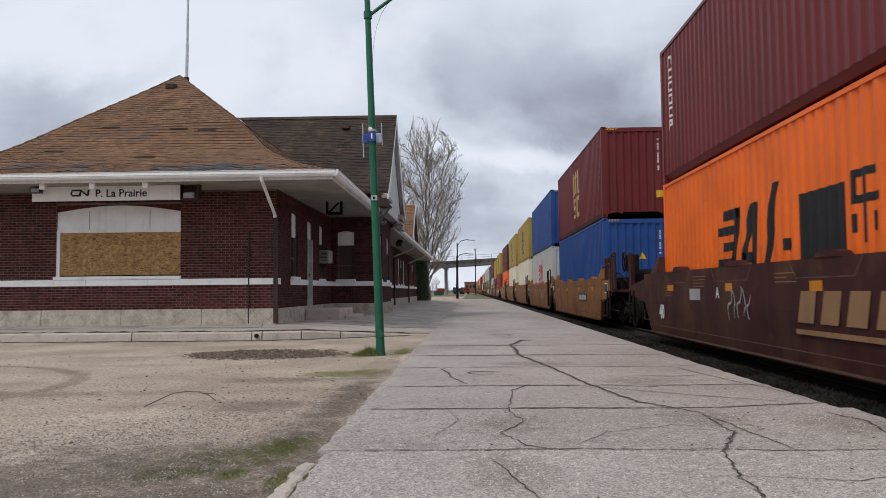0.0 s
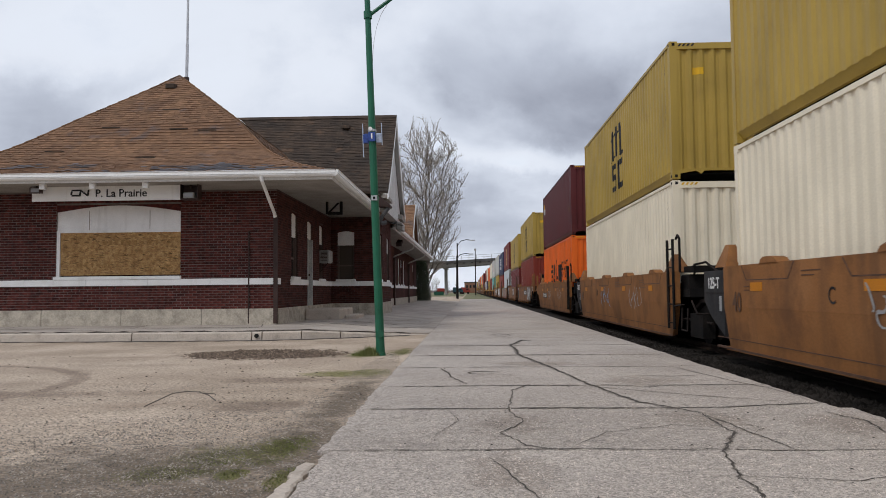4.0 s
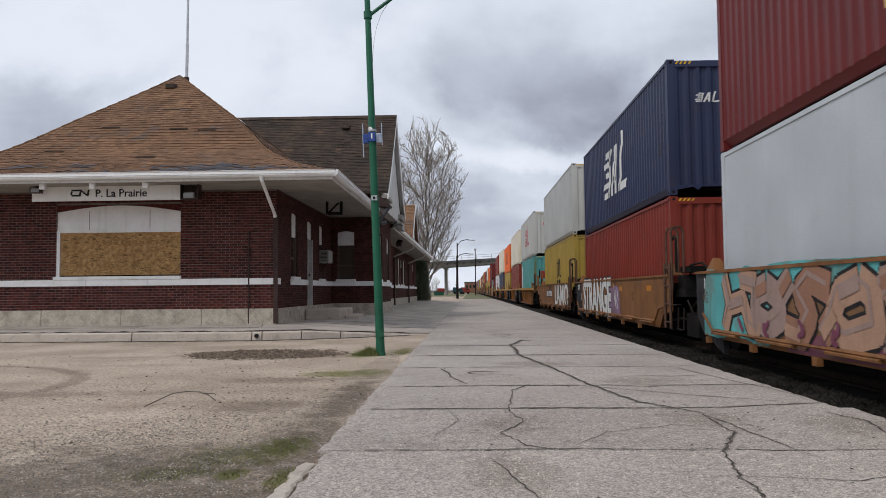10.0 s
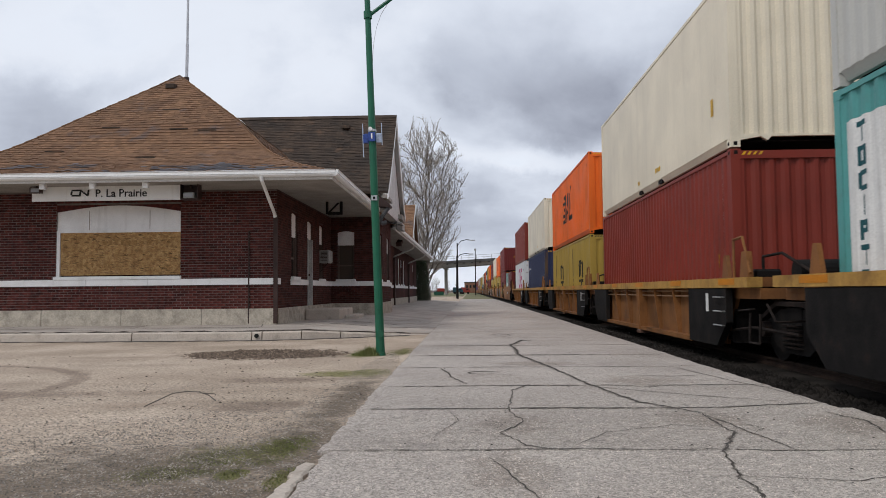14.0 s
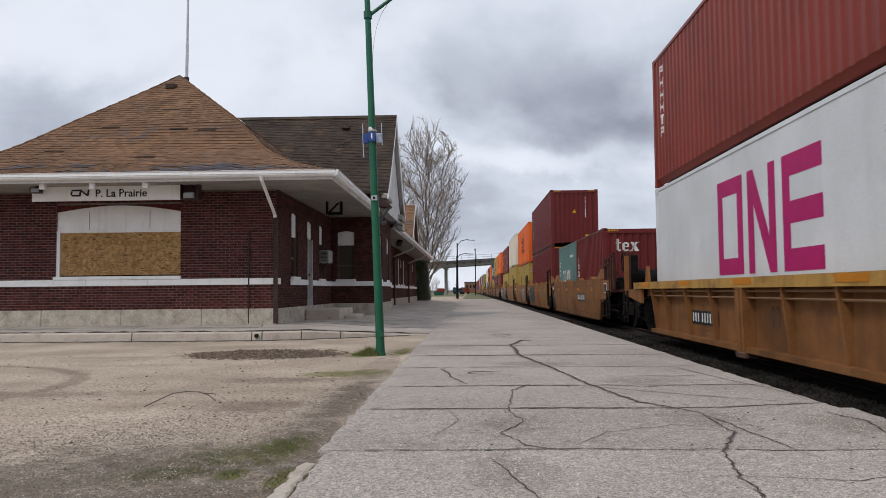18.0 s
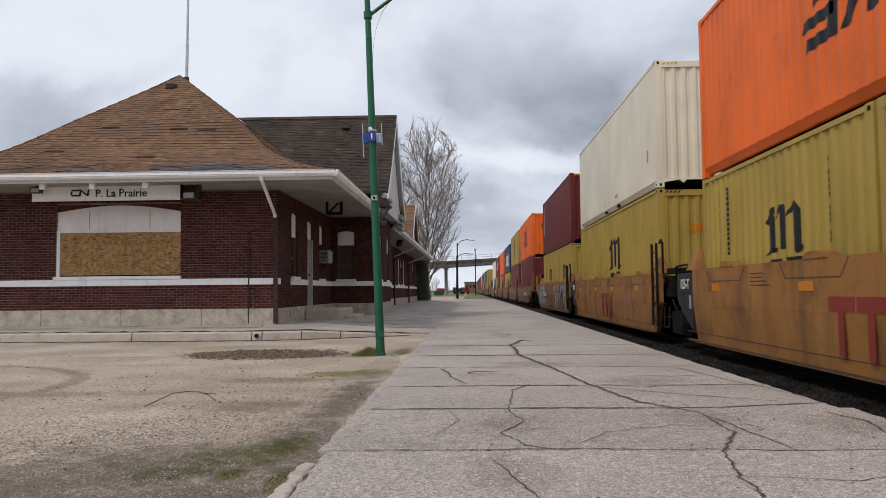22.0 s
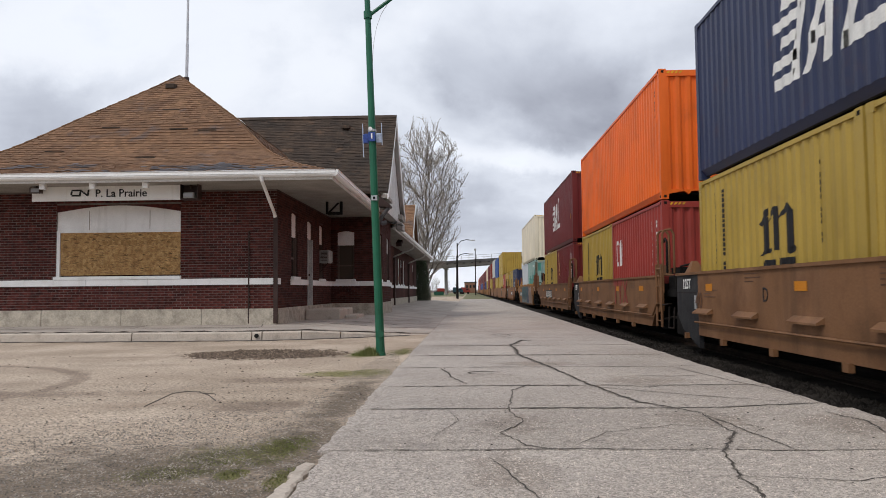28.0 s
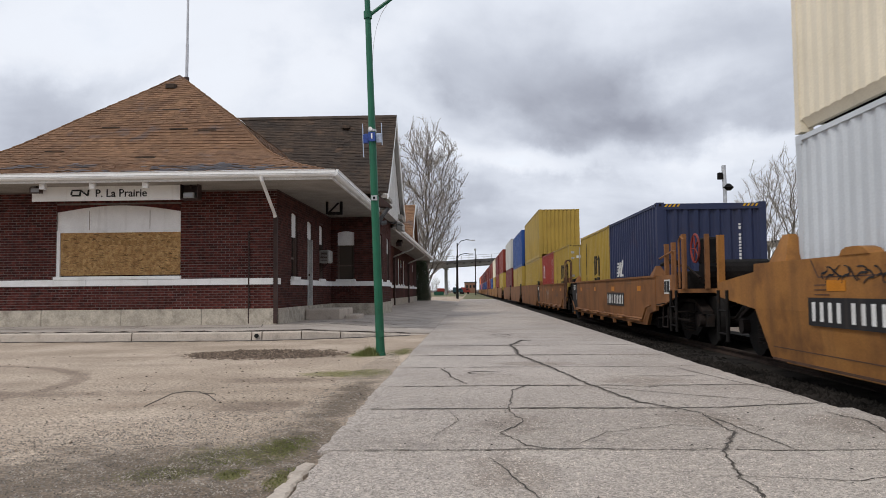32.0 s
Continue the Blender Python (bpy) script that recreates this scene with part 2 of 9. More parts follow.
        out = blend(mr.outputs[0], out, color)
    L.new(out, bsdf.inputs["Base Color"])
    if bump:
        bp = N.new("ShaderNodeBump")
        bp.inputs["Strength"].default_value, bp.inputs["Distance"].default_value = bump, 0.01
        L.new(n2.outputs["Fac"], bp.inputs["Height"])
        L.new(bp.outputs[0], bsdf.inputs["Normal"])
    return m


def stain(m, color, amount, spots=(), arcs=(), ragged=0.9, fine=3.5):
    """Lays soft, ragged stains of a colour over a surface: ellipses (x, y, rx, ry), or arcs (x, y, radius, half width)."""
    nt = m.node_tree
    N, L = nt.nodes, nt.links
    sock = N["Principled BSDF"].inputs["Base Color"]
    base = sock.links[0].from_socket
    co = N.new("ShaderNodeTexCoord")
    nz = N.new("ShaderNodeTexNoise")
    nz.inputs["Scale"].default_value, nz.inputs["Detail"].default_value, nz.inputs["Roughness"].default_value = fine, 7, 0.68
    L.new(co.outputs["Object"], nz.inputs["Vector"])

    def math_node(op, a, b):
        q = N.new("ShaderNodeMath")
        q.operation = op
        for i, v in ((0, a), (1, b)):
            if isinstance(v, float):
                q.inputs[i].default_value = v
            else:
                L.new(v, q.inputs[i])
        return q.outputs[0]

    rough_edge = math_node("MULTIPLY", math_node("SUBTRACT", nz.outputs["Fac"], 0.5), ragged * 3.0)
    total = None
    for sx, sy, a, b in [(*s, ) for s in spots] + [(*s, ) for s in arcs]:
        mp = N.new("ShaderNodeMapping")
        ring = (sx, sy, a, b) in arcs
        k = (1.0, 1.0) if ring else (1.0 / a, 1.0 / b)
        mp.inputs["Location"].default_value = (-sx * k[0], -sy * k[1], 0)
        mp.inputs["Scale"].default_value = (k[0], k[1], 0)
        L.new(co.outputs["Object"], mp.inputs["Vector"])
        ln = N.new("ShaderNodeVectorMath")
        ln.operation = "LENGTH"
        L.new(mp.outputs[0], ln.inputs[0])
        d = ln.outputs["Value"]
        if ring:
            d = math_node("DIVIDE", math_node("ABSOLUTE", math_node("SUBTRACT", d, a), 0.0), b)
        mr = N.new("ShaderNodeMapRange")
        mr.interpolation_type = "SMOOTHSTEP"
        mr.inputs["From Min"].default_value, mr.inputs["From Max"].default_value = 1.25, 0.35
        L.new(math_node("ADD", d, rough_edge), mr.inputs["Value"])
        total = mr.outputs[0] if total is None else math_node("MAXIMUM", total, mr.outputs[0])
    mx = N.new("ShaderNodeMix")
    mx.data_type, mx.blend_type = "RGBA", "MULTIPLY"
    L.new(math_node("MULTIPLY", total, amount), mx.inputs[0])
    L.new(base, mx.inputs[6])
    mx.inputs[7].default_value = (*color, 1)
    L.new(mx.outputs[2], sock)


def glass(name, tint=(0.02, 0.022, 0.025)):
    m = bpy.data.materials.new(name)
    m.use_nodes = True
    b = m.node_tree.nodes["Principled BSDF"]
    b.inputs["Base Color"].default_value = (*tint, 1)
    b.inputs["Roughness"].default_value = 0.08
    n = m.node_tree.nodes.new("ShaderNodeTexNoise")
    n.inputs["Scale"].default_value = 1.3
    bp = m.node_tree.nodes.new("ShaderNodeBump")
    bp.inputs["Strength"].default_value = 0.06
    m.node_tree.links.new(n.outputs["Fac"], bp.inputs["Height"])
    m.node_tree.links.new(bp.outputs[0], b.inputs["Normal"])
    return m


def paint(name, c, dirt=0.13, rough=0.5, rust=0.14, grime=None):
    """Weathered steel paint with grime streaks and rust spots."""
    lo = tuple(x * (0.94 if min(c) > 0.4 else 0.86) for x in c)
    hi = tuple(min(1, x * 1.1) for x in c)
    m = material(name, [lo, c, hi], rough, 0.7, 45, 0.05, spread=0.0, streak=((0.06, 0.045, 0.035), 3.2, dirt, 0.48, 0.72),
                 blotch=((0.11, 0.045, 0.02), 2.3, rust), grain_mix=0.06, spec=0.32)
    return m


def car_paint(name, c):
    """Car-side paint gone dull: broad faded and sooty areas, runs of rust, grime in patches."""
    lo = tuple(x * 0.62 for x in c)
    hi = (min(1, c[0] * 1.12), min(1, c[1] * 1.16), c[2] * 1.25)
    return material(name, [lo, c, c, hi], 0.68, 0.9, 38, 0.08, streak=((0.075, 0.042, 0.025), 2.6, 0.55, 0.46, 0.72),
                    blotch=((0.10, 0.045, 0.022), 1.5, 0.6, 0.50, 0.68), grain_mix=0.12, spec=0.18)


STEEL = {k: paint("container_paint_" + k, tuple(0.80 * q for q in c), *((0.07, 0.5, 0.05) if min(c) > 0.5 else ())) for k, c in dict(
    maroon=(0.16, 0.015, 0.015), oxblood=(0.105, 0.0125, 0.015), brick_red=(0.24, 0.031, 0.017), crimson=(0.36, 0.048, 0.036), orange=(0.95, 0.165, 0.012), blue=(0.017, 0.075, 0.29),
    navy=(0.027, 0.038, 0.095), yellow=(0.465, 0.318, 0.06), pale_grey=(0.59, 0.59, 0.555), cream=(0.92, 0.83, 0.65), teal=(0.10, 0.36, 0.345), mint=(0.34, 0.50, 0.46),
    sage=(0.15, 0.27, 0.25), white=(0.76, 0.78, 0.80), chalk=(0.60, 0.64, 0.67), silver=(0.66, 0.70, 0.74)).items()}
CAR_PAINT = {k: car_paint("car_paint_" + k, c) for k, c in dict(
    ochre=(0.30, 0.135, 0.037), rusty_ochre=(0.25, 0.108, 0.036), tan=(0.22, 0.094, 0.031), brown=(0.225, 0.098, 0.036), dusty=(0.188, 0.093, 0.044), maroon=(0.042, 0.011, 0.010), amber=(0.43, 0.245, 0.062), rust=(0.15, 0.062, 0.032)).items()}
BLACK_STEEL = material("grimy_black_steel", [(0.006, 0.0055, 0.0055), (0.016, 0.014, 0.013)], 0.8, 3, 40, 0.3, blotch=((0.028, 0.016, 0.011), 3.0, 0.5), spec=0.12)
FADED_BLACK = material("faded_black_paint", [(0.016, 0.016, 0.018), (0.036, 0.035, 0.036)], 0.75, 2.5, 40, 0.15, streak=((0.06, 0.045, 0.035), 3.5, 0.4), spec=0.2)
RUSTY_STEEL = material("rusty_steel", [(0.06, 0.03, 0.02), (0.12, 0.06, 0.035)], 0.8, 4, 60, 0.3)
STAINED_POST = {k: material("stained_post_" + k, [tuple(0.7 * q for q in c), c], 0.8, 3, 50, 0.2, streak=((0.15, 0.15, 0.05) if k == "teal" else (0.12, 0.065, 0.025), 7, 0.9, 0.44, 0.58), blotch=((0.10, 0.09, 0.03) if k == "teal" else (0.07, 0.05, 0.02), 3, 0.6, 0.48, 0.62)) for k, c in dict(
    navy=(0.02, 0.03, 0.075), mint=(0.26, 0.36, 0.32), teal=(0.08, 0.29, 0.275), chalk=(0.48, 0.51, 0.53), sage=(0.12, 0.21, 0.20)).items()}
WHEEL_STEEL = material("wheel_steel", [(0.005, 0.0045, 0.004), (0.011, 0.009, 0.008)], 0.85, 5, 60, 0.2, spec=0.2)
BRIGHT_STEEL = material("worn_bright_steel", [(0.35, 0.34, 0.33), (0.55, 0.54, 0.52)], 0.35, 5, 60, 0.1, metal=0.8)
RAIL_STEEL = material("rail_steel", [(0.022, 0.015, 0.012), (0.045, 0.03, 0.023)], 0.75, 4, 50, 0.3, spec=0.15)
GRIMY_STEEL = material("grimy_brown_steel", [(0.010, 0.008, 0.007), (0.026, 0.018, 0.015)], 0.8, 6, 60, 0.3, spec=0.15)
INK = {k: material("decal_" + k, [tuple(x * 0.85 for x in c), c], 0.55, 3, 50, 0.0, streak=((0.08, 0.06, 0.05), 3.5, 0.35), grain_mix=0.1, spec=0.2) for k, c in dict(
    white=(0.72, 0.72, 0.70), black=(0.018, 0.018, 0.02), red=(0.50, 0.015, 0.03), magenta=(0.42, 0.01, 0.13), gold=(0.60, 0.40, 0.16),
    yellow=(0.72, 0.42, 0.02), orange=(0.52, 0.19, 0.012), faded_red=(0.24, 0.035, 0.025), navy=(0.02, 0.04, 0.16), teal=(0.012, 0.085, 0.10), aqua=(0.10, 0.42, 0.42),
    pink=(0.42, 0.17, 0.19), grey=(0.33, 0.33, 0.33), violet=(0.20, 0.10, 0.20), sky=(0.22, 0.36, 0.54), tan=(0.46, 0.28, 0.19), brown=(0.10, 0.05, 0.028), faded_tan=(0.27, 0.15, 0.075), umber=(0.24, 0.115, 0.045), dull_teal=(0.022, 0.058, 0.075), dusty_pink=(0.36, 0.25, 0.215), plum=(0.20, 0.06, 0.10), clay=(0.33, 0.17, 0.11), faded_green=(0.12, 0.20, 0.12), dust_blue=(0.20, 0.27, 0.36), turquoise=(0.09, 0.30, 0.25), rust=(0.20, 0.10, 0.04)).items()}
MURAL = {k: material("mural_" + k, [tuple(x * 0.75 for x in c), c, tuple(x * 1.2 for x in c)], 0.65, 1.2, 40, 0.0, streak=((0.13, 0.075, 0.035), 2.5, 0.6, 0.46, 0.70), blotch=((0.17, 0.085, 0.035), 1.3, 0.75, 0.52, 0.66), grain_mix=0.12) for k, c in dict(
    aqua=(0.10, 0.40, 0.40), plum=(0.20, 0.06, 0.10), umber=(0.20, 0.10, 0.042), dull_teal=(0.035, 0.105, 0.12), dusty_pink=(0.34, 0.235, 0.20), dusk_blue=(0.03, 0.06, 0.12), pale_slate=(0.16, 0.20, 0.20), grey=(0.30, 0.30, 0.30), violet=(0.22, 0.13, 0.23)).items()}


# ---- surfaces of the place ----
GRAVEL = material("gravel_lot", [(0.318, 0.248, 0.184), (0.41, 0.325, 0.248), (0.49, 0.397, 0.31)], 0.95, 0.55, 34, 0.5, blotch=((0.28, 0.208, 0.15), 0.5, 0.6), grain_mix=0.34, speck=(62, 0.28))
stain(GRAVEL, (0.35, 0.335, 0.315), 0.95, [(-3.0, 3.5, 2.0, 1.45), (-4.6, 3.4, 2.4, 1.3), (-2.6, 4.1, 1.0, 0.8), (-2.2, 3.6, 1.1, 0.6), (-1.6, 3.9, 1.0, 0.8), (-1.95, 4.6, 1.0, 0.9), (-1.15, 5.2, 0.45, 1.2), (-1.2, 7.5, 0.25, 2.2)], ragged=0.75)
stain(GRAVEL, (0.56, 0.53, 0.52), 0.8, [(-5.2, 8.1, 1.6, 0.35), (-2.3, 9.3, 0.8, 0.35), (-1.9, 7.2, 0.5, 0.4)], [(-7.55, 8.5, 2.95, 0.14)])
stain(GRAVEL, (0.34, 0.29, 0.26), 0.8, [(-3.55, 13.25, 1.3, 1.0), (-2.8, 13.2, 0.7, 0.6)], ragged=0.9, fine=5.0)
stain(GRAVEL, (0.42, 0.48, 0.22), 0.9, [(-1.55, 5.0, 0.34, 0.4), (-1.75, 4.55, 0.3, 0.22), (-1.28, 5.25, 0.2, 0.45), (-1.05, 4.4, 0.09, 0.3), (-1.36, 4.5, 0.1, 0.16), (-1.55, 9.95, 0.6, 0.45), (-1.7, 12.9, 0.35, 0.5), (-1.15, 13.6, 0.15, 0.9)], ragged=0.8, fine=6.0)
_spots = random.Random(61)
stain(GRAVEL, (0.74, 0.73, 0.72), 0.6, [(_spots.uniform(-8, -1.5), _spots.uniform(5.5, 16), _spots.uniform(0.4, 1.4), _spots.uniform(0.15, 0.5)) for _ in range(16)], ragged=1.0, fine=2.5)
CONCRETE = material("platform_concrete", [(0.35, 0.305, 0.268), (0.395, 0.347, 0.308), (0.435, 0.386, 0.342)], 0.92, 0.6, 30, 0.5, spread=0.035, blotch=((0.29, 0.252, 0.23), 1.3, 0.55), grain_mix=0.18, speck=(85, 0.38))
stain(CONCRETE, (0.62, 0.58, 0.54), 0.7, [(1.9, 8.8, 0.5, 0.5), (0.9, 10.9, 0.6, 0.35), (0.3, 6.0, 0.35, 0.6), (1.85, 6.2, 0.35, 0.5), (2.8, 5.9, 0.4, 0.5), (0.2, 4.4, 0.25, 0.6)], ragged=0.8)
KERB_CONCRETE = material("kerb_concrete", [(0.46, 0.395, 0.335), (0.56, 0.49, 0.42)], 0.9, 1.6, 40, 0.3, spread=0.06, blotch=((0.22, 0.185, 0.15), 4.0, 0.55, 0.52, 0.70), grain_mix=0.15)
DIRT = material("joint_dirt", [(0.045, 0.038, 0.033), (0.085, 0.072, 0.062)], 1.0, 8, 70, 0.4)
# Oily stone, taken nearly to black to paint in the shade under the train.
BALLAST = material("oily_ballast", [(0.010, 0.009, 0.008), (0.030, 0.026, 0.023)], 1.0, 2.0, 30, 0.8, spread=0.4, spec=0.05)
GRASS = material("spring_grass", [(0.14, 0.16, 0.045), (0.22, 0.22, 0.09)], 0.9, 3, 40, 0.0, spread=0.25)
STONES = material("loose_stones", [(0.13, 0.112, 0.096), (0.36, 0.318, 0.275)], 0.95, 9, 60, 0.2, spread=0.45)
BARK = material("grey_bark", [(0.10, 0.085, 0.072), (0.18, 0.155, 0.135)], 0.95, 6, 60, 0.2)
TWIG = material("brown_twigs", [(0.21, 0.182, 0.157), (0.33, 0.292, 0.25)], 0.95, 2, 30, 0.0)
BUD = material("pale_buds", [(0.36, 0.32, 0.26), (0.50, 0.46, 0.38)], 0.95, 2, 30, 0.0)
FAR_GRASS = material("far_grass", [(0.10, 0.12, 0.05), (0.20, 0.18, 0.10)], 1.0, 0.2, 6, 0.0)

# ---- ground, track bed, platform ----
sh = Shape()
xs_ = [(-900, -0.03), (-60, -0.03), (-1.05, -0.03), (3.00, -0.03), (3.12, -0.30), (7.9, -0.30), (8.6, -0.12), (60, -0.1), (900, -0.1)]
ys_ = [-300, -40, 0, 40, 120, 300, 1200, 3500]
for y in ys_:
    sh.v += [(x, y, z) for x, z in xs_]
n = len(xs_)
for j in range(len(ys_) - 1):
    for i in range(n - 1):
        sh.f.append((j * n + i, j * n + i + 1, (j + 1) * n + i + 1, (j + 1) * n + i))
ground = part("ground", sh, GRAVEL)
tagged(ground, "pale tan gravel ground reaching the horizon", "ground", kind="structure")

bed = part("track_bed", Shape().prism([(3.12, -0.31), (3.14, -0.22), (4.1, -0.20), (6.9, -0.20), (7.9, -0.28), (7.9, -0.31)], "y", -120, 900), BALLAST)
tagged(bed, "dark oily ballast bed beneath the rails", "track bed", kind="structure")
for x in (4.71, 6.23):
    r = part("rail", Shape().prism([(x - 0.07, -0.20), (x - 0.07, -0.185), (x - 0.012, -0.16), (x - 0.012, -0.12), (x - 0.036, -0.11), (x - 0.036, -0.08), (x + 0.036, -0.08), (x + 0.036, -0.11), (x + 0.012, -0.12), (x + 0.012, -0.16), (x + 0.07, -0.185), (x + 0.07, -0.20)], "y", -120, 900), RAIL_STEEL)
    tagged(r, "worn steel running rail on the ballast", "rail", group="rails", kind="structure")

# platform: concrete slabs between dirt-filled joints
PLAT_L, PLAT_R = -0.97, 3.07
plat = part("platform", Shape().box(PLAT_L + 0.10, -10.0, -0.28, PLAT_R - 0.06, 98.0, -0.022), DIRT)
tagged(plat, "cracked grey concrete station platform", "platform", kind="structure")
joints = [-10.0, -4.0, -1.2, 1.2, 3.25, 5.0, 6.75, 8.35, 10.36, 12.3, 14.45, 16.8, 19.4]
while joints[-1] < 95:
    joints.append(joints[-1] + 2.3)
rng = random.Random(3)


def ragged_slab(x0, a, x1, b, z0, z1, rng, left=0.02, ends=0.006, right=0.006, step=0.12):
    """A slab with uneven, slightly broken edges and a worn top edge."""
    nx, ny = max(2, int((x1 - x0) / step)), max(2, int((b - a) / step))
    ring = [(x0 + (x1 - x0) * i / nx, a + rng.uniform(-ends, ends), 0, 1) for i in range(nx)]
    ring += [(x1 + rng.uniform(-right, right), a + (b - a) * i / ny, -1, 0) for i in range(ny)]
    ring += [(x1 - (x1 - x0) * i / nx, b + rng.uniform(-ends, ends), 0, -1) for i in range(nx)]
    ring += [(x0 + rng.uniform(-left, left) + (left * 2.2 if rng.random() < 0.12 else 0), b - (b - a) * i / ny, 1, 0) for i in range(ny)]
    n = len(ring)
    sh = Shape()
    for x, y, ox, oy in ring:
        c = rng.uniform(0.004, 0.014)
        sh.v += [(x, y, z0), (x, y, z1 - c), (x + ox * c * 1.4, y + oy * c * 1.4, z1)]
    for i in range(n):
        j = (i + 1) % n
        sh.f += [(3 * i, 3 * j, 3 * j + 1, 3 * i + 1), (3 * i + 1, 3 * j + 1, 3 * j + 2, 3 * i + 2)]
    sh.f += [tuple(3 * i + 2 for i in range(n)), tuple(3 * i for i in range(n - 1, -1, -1))]
    return sh


for a, b in zip(joints, joints[1:]):
    zz = rng.uniform(-0.003, 0.003)
    near = 1 < b < 26
    part("slab", ragged_slab(PLAT_L + (0.06 if a < 4 else 0.0), a + (0.011 if a < 13 else 0.003), PLAT_R + (0.10 if b < 6.8 else 0.0), b - (0.008 if b < 13 else 0.002), -0.25, zz, rng, 0.013 if near else 0.01, 0.007, 0.014, 0.10 if near else 0.6), CONCRETE, plat)


def jagged(pts, rng, step=0.045, amp=0.012):
    out = []
    drift = [0.0, 0.0]
    for (x0, y0), (x1, y1) in zip(pts, pts[1:]):
        d = math.hypot(x1 - x0, y1 - y0)
        k = max(2, int(d / step))
        for i in range(k):
            t = i / k
            drift = [0.8 * q + rng.uniform(-amp, amp) for q in drift]
            out.append((x0 + (x1 - x0) * t + drift[0], y0 + (y1 - y0) * t + drift[1]))
    return out + [pts[-1]]


LIP = material("crumbled_lip", [(0.17, 0.148, 0.128), (0.27, 0.235, 0.205)], 1.0, 9, 60, 0.3, grain_mix=0.35)


def crack(pts, width, seed, z=0.0045):
    """A crack: a crumbled paler lip and a dark dirt core along one jagged line."""
    rng = random.Random(seed)
    line = jagged(pts, rng, 0.035, 0.010)
    lip, core = Shape(), Shape()
    for i, (x, y) in enumerate(line):
        a, b = line[max(0, i - 1)], line[min(len(line) - 1, i + 1)]
        d = math.hypot(b[0] - a[0], b[1] - a[1]) or 1
        nx, ny = -(b[1] - a[1]) / d, (b[0] - a[0]) / d
        # wider where it runs across, for its crumbled lips
        w = width * (0.5 + 0.9 * abs(ny)) * max(0.8, 1 + 0.11 * (y - 6)) * min(1.0, 0.2 + 0.1 * min(i, len(line) - 1 - i))
        for sh, k, zz in ((lip, 1.0, z), (core, 0.55, z + 0.0016)):
            w0, w1 = w * k * rng.uniform(0.1, 1.0), w * k * rng.uniform(0.1, 1.0)
            sh.v += [(x - nx * w0, y - ny * w0, zz), (x + nx * w1, y + ny * w1, zz)]
    quads = [(2 * i, 2 * i + 1, 2 * i + 3, 2 * i + 2) for i in range(len(line) - 1)]
    lip.f, core.f = quads, list(quads)
    c = part("crack", lip, LIP, plat)
    part("crack_core", core, DIRT, c)
    return c


for seed, (w, pts) in enumerate((
        (0.010, [(-1.02, 74.0), (-0.94, 60.0), (-1.0, 50.0), (-0.97, 39.0)]), (0.007, [(-0.05, 22.2), (0.30, 20.3), (0.69, 18.5)]),
        (0.020, [(0.45, 17.6), (0.62, 18.3), (0.85, 18.0), (0.95, 17.2)]), (0.016, [(0.50, 17.2), (0.66, 17.5), (0.80, 17.1)]), (0.006, [(0.7, 30.0), (0.2, 27.0), (0.5, 25.0)]),
        (0.052, [(1.21, 15.7), (1.03, 16.0), (0.86, 15.1), (0.73, 14.5), (0.77, 13.4), (0.76, 12.6), (0.81, 11.9), (0.98, 10.8), (1.24, 8.5), (1.49, 7.1), (1.84, 6.5)]),
        (0.038, [(1.84, 6.5), (1.82, 5.6), (1.54, 4.95), (1.42, 4.3), (1.38, 3.6)]),
        (0.022, [(0.11, 4.77), (0.23, 4.3), (0.33, 3.7)]),
        (0.024, [(-0.38, 10.3), (-0.21, 9.2), (-0.04, 8.5)]),
        (0.018, [(0.65, 8.5), (0.41, 7.95), (0.32, 6.7), (0.40, 6.1), (0.22, 5.6), (0.35, 5.15), (0.60, 4.95)]),
        (0.022, [(1.84, 6.45), (1.93, 5.55), (2.03, 4.97)]),
        (0.024, [(2.82, 6.5), (2.95, 6.05), (2.83, 5.5)]),
        (0.017, [(0.17 + 0.20 * math.cos(0.6 * q), 9.68 + 0.17 * math.sin(0.6 * q)) for q in range(10)]),
        (0.008, [(1.1, 8.35), (2.0, 7.6), (2.9, 6.95)]),
        (0.008, [(-0.2, 6.7), (-0.1, 6.1), (-0.25, 5.4)]),
        (0.007, [(1.24, 8.5), (1.75, 8.2), (2.4, 8.35), (3.0, 8.3)]),
        (0.006, [(1.42, 4.3), (2.0, 4.2), (2.6, 4.5)]),
        (0.007, [(0.6, 5.0), (0.95, 5.6), (1.5, 5.9), (1.82, 5.7)]),
        (0.012, [(2.6, 10.2), (2.8, 8.9), (3.0, 7.9), (3.02, 7.2)]),
        (0.010, [(1.9, 9.3), (2.3, 9.15), (2.7, 9.3)]), (0.010, [(1.93, 5.55), (2.1, 5.75), (1.98, 6.0)]), (0.010, [(0.1, 6.2), (0.22, 5.95), (0.16, 5.7)]))):
    crack(pts, w, 100 + seed)

for k, y in enumerate(joints):
    if 2 < y < 18:
        crack([(PLAT_L + 0.05, y), (0.6, y + 0.03), (1.9, y - 0.03), (PLAT_R - 0.02, y + (0.25 if 6 < y < 7 else 0.0))], 0.010 if y < 6 else (0.022 if y < 7 else (0.013 if y < 15 else 0.006)), 300 + k)


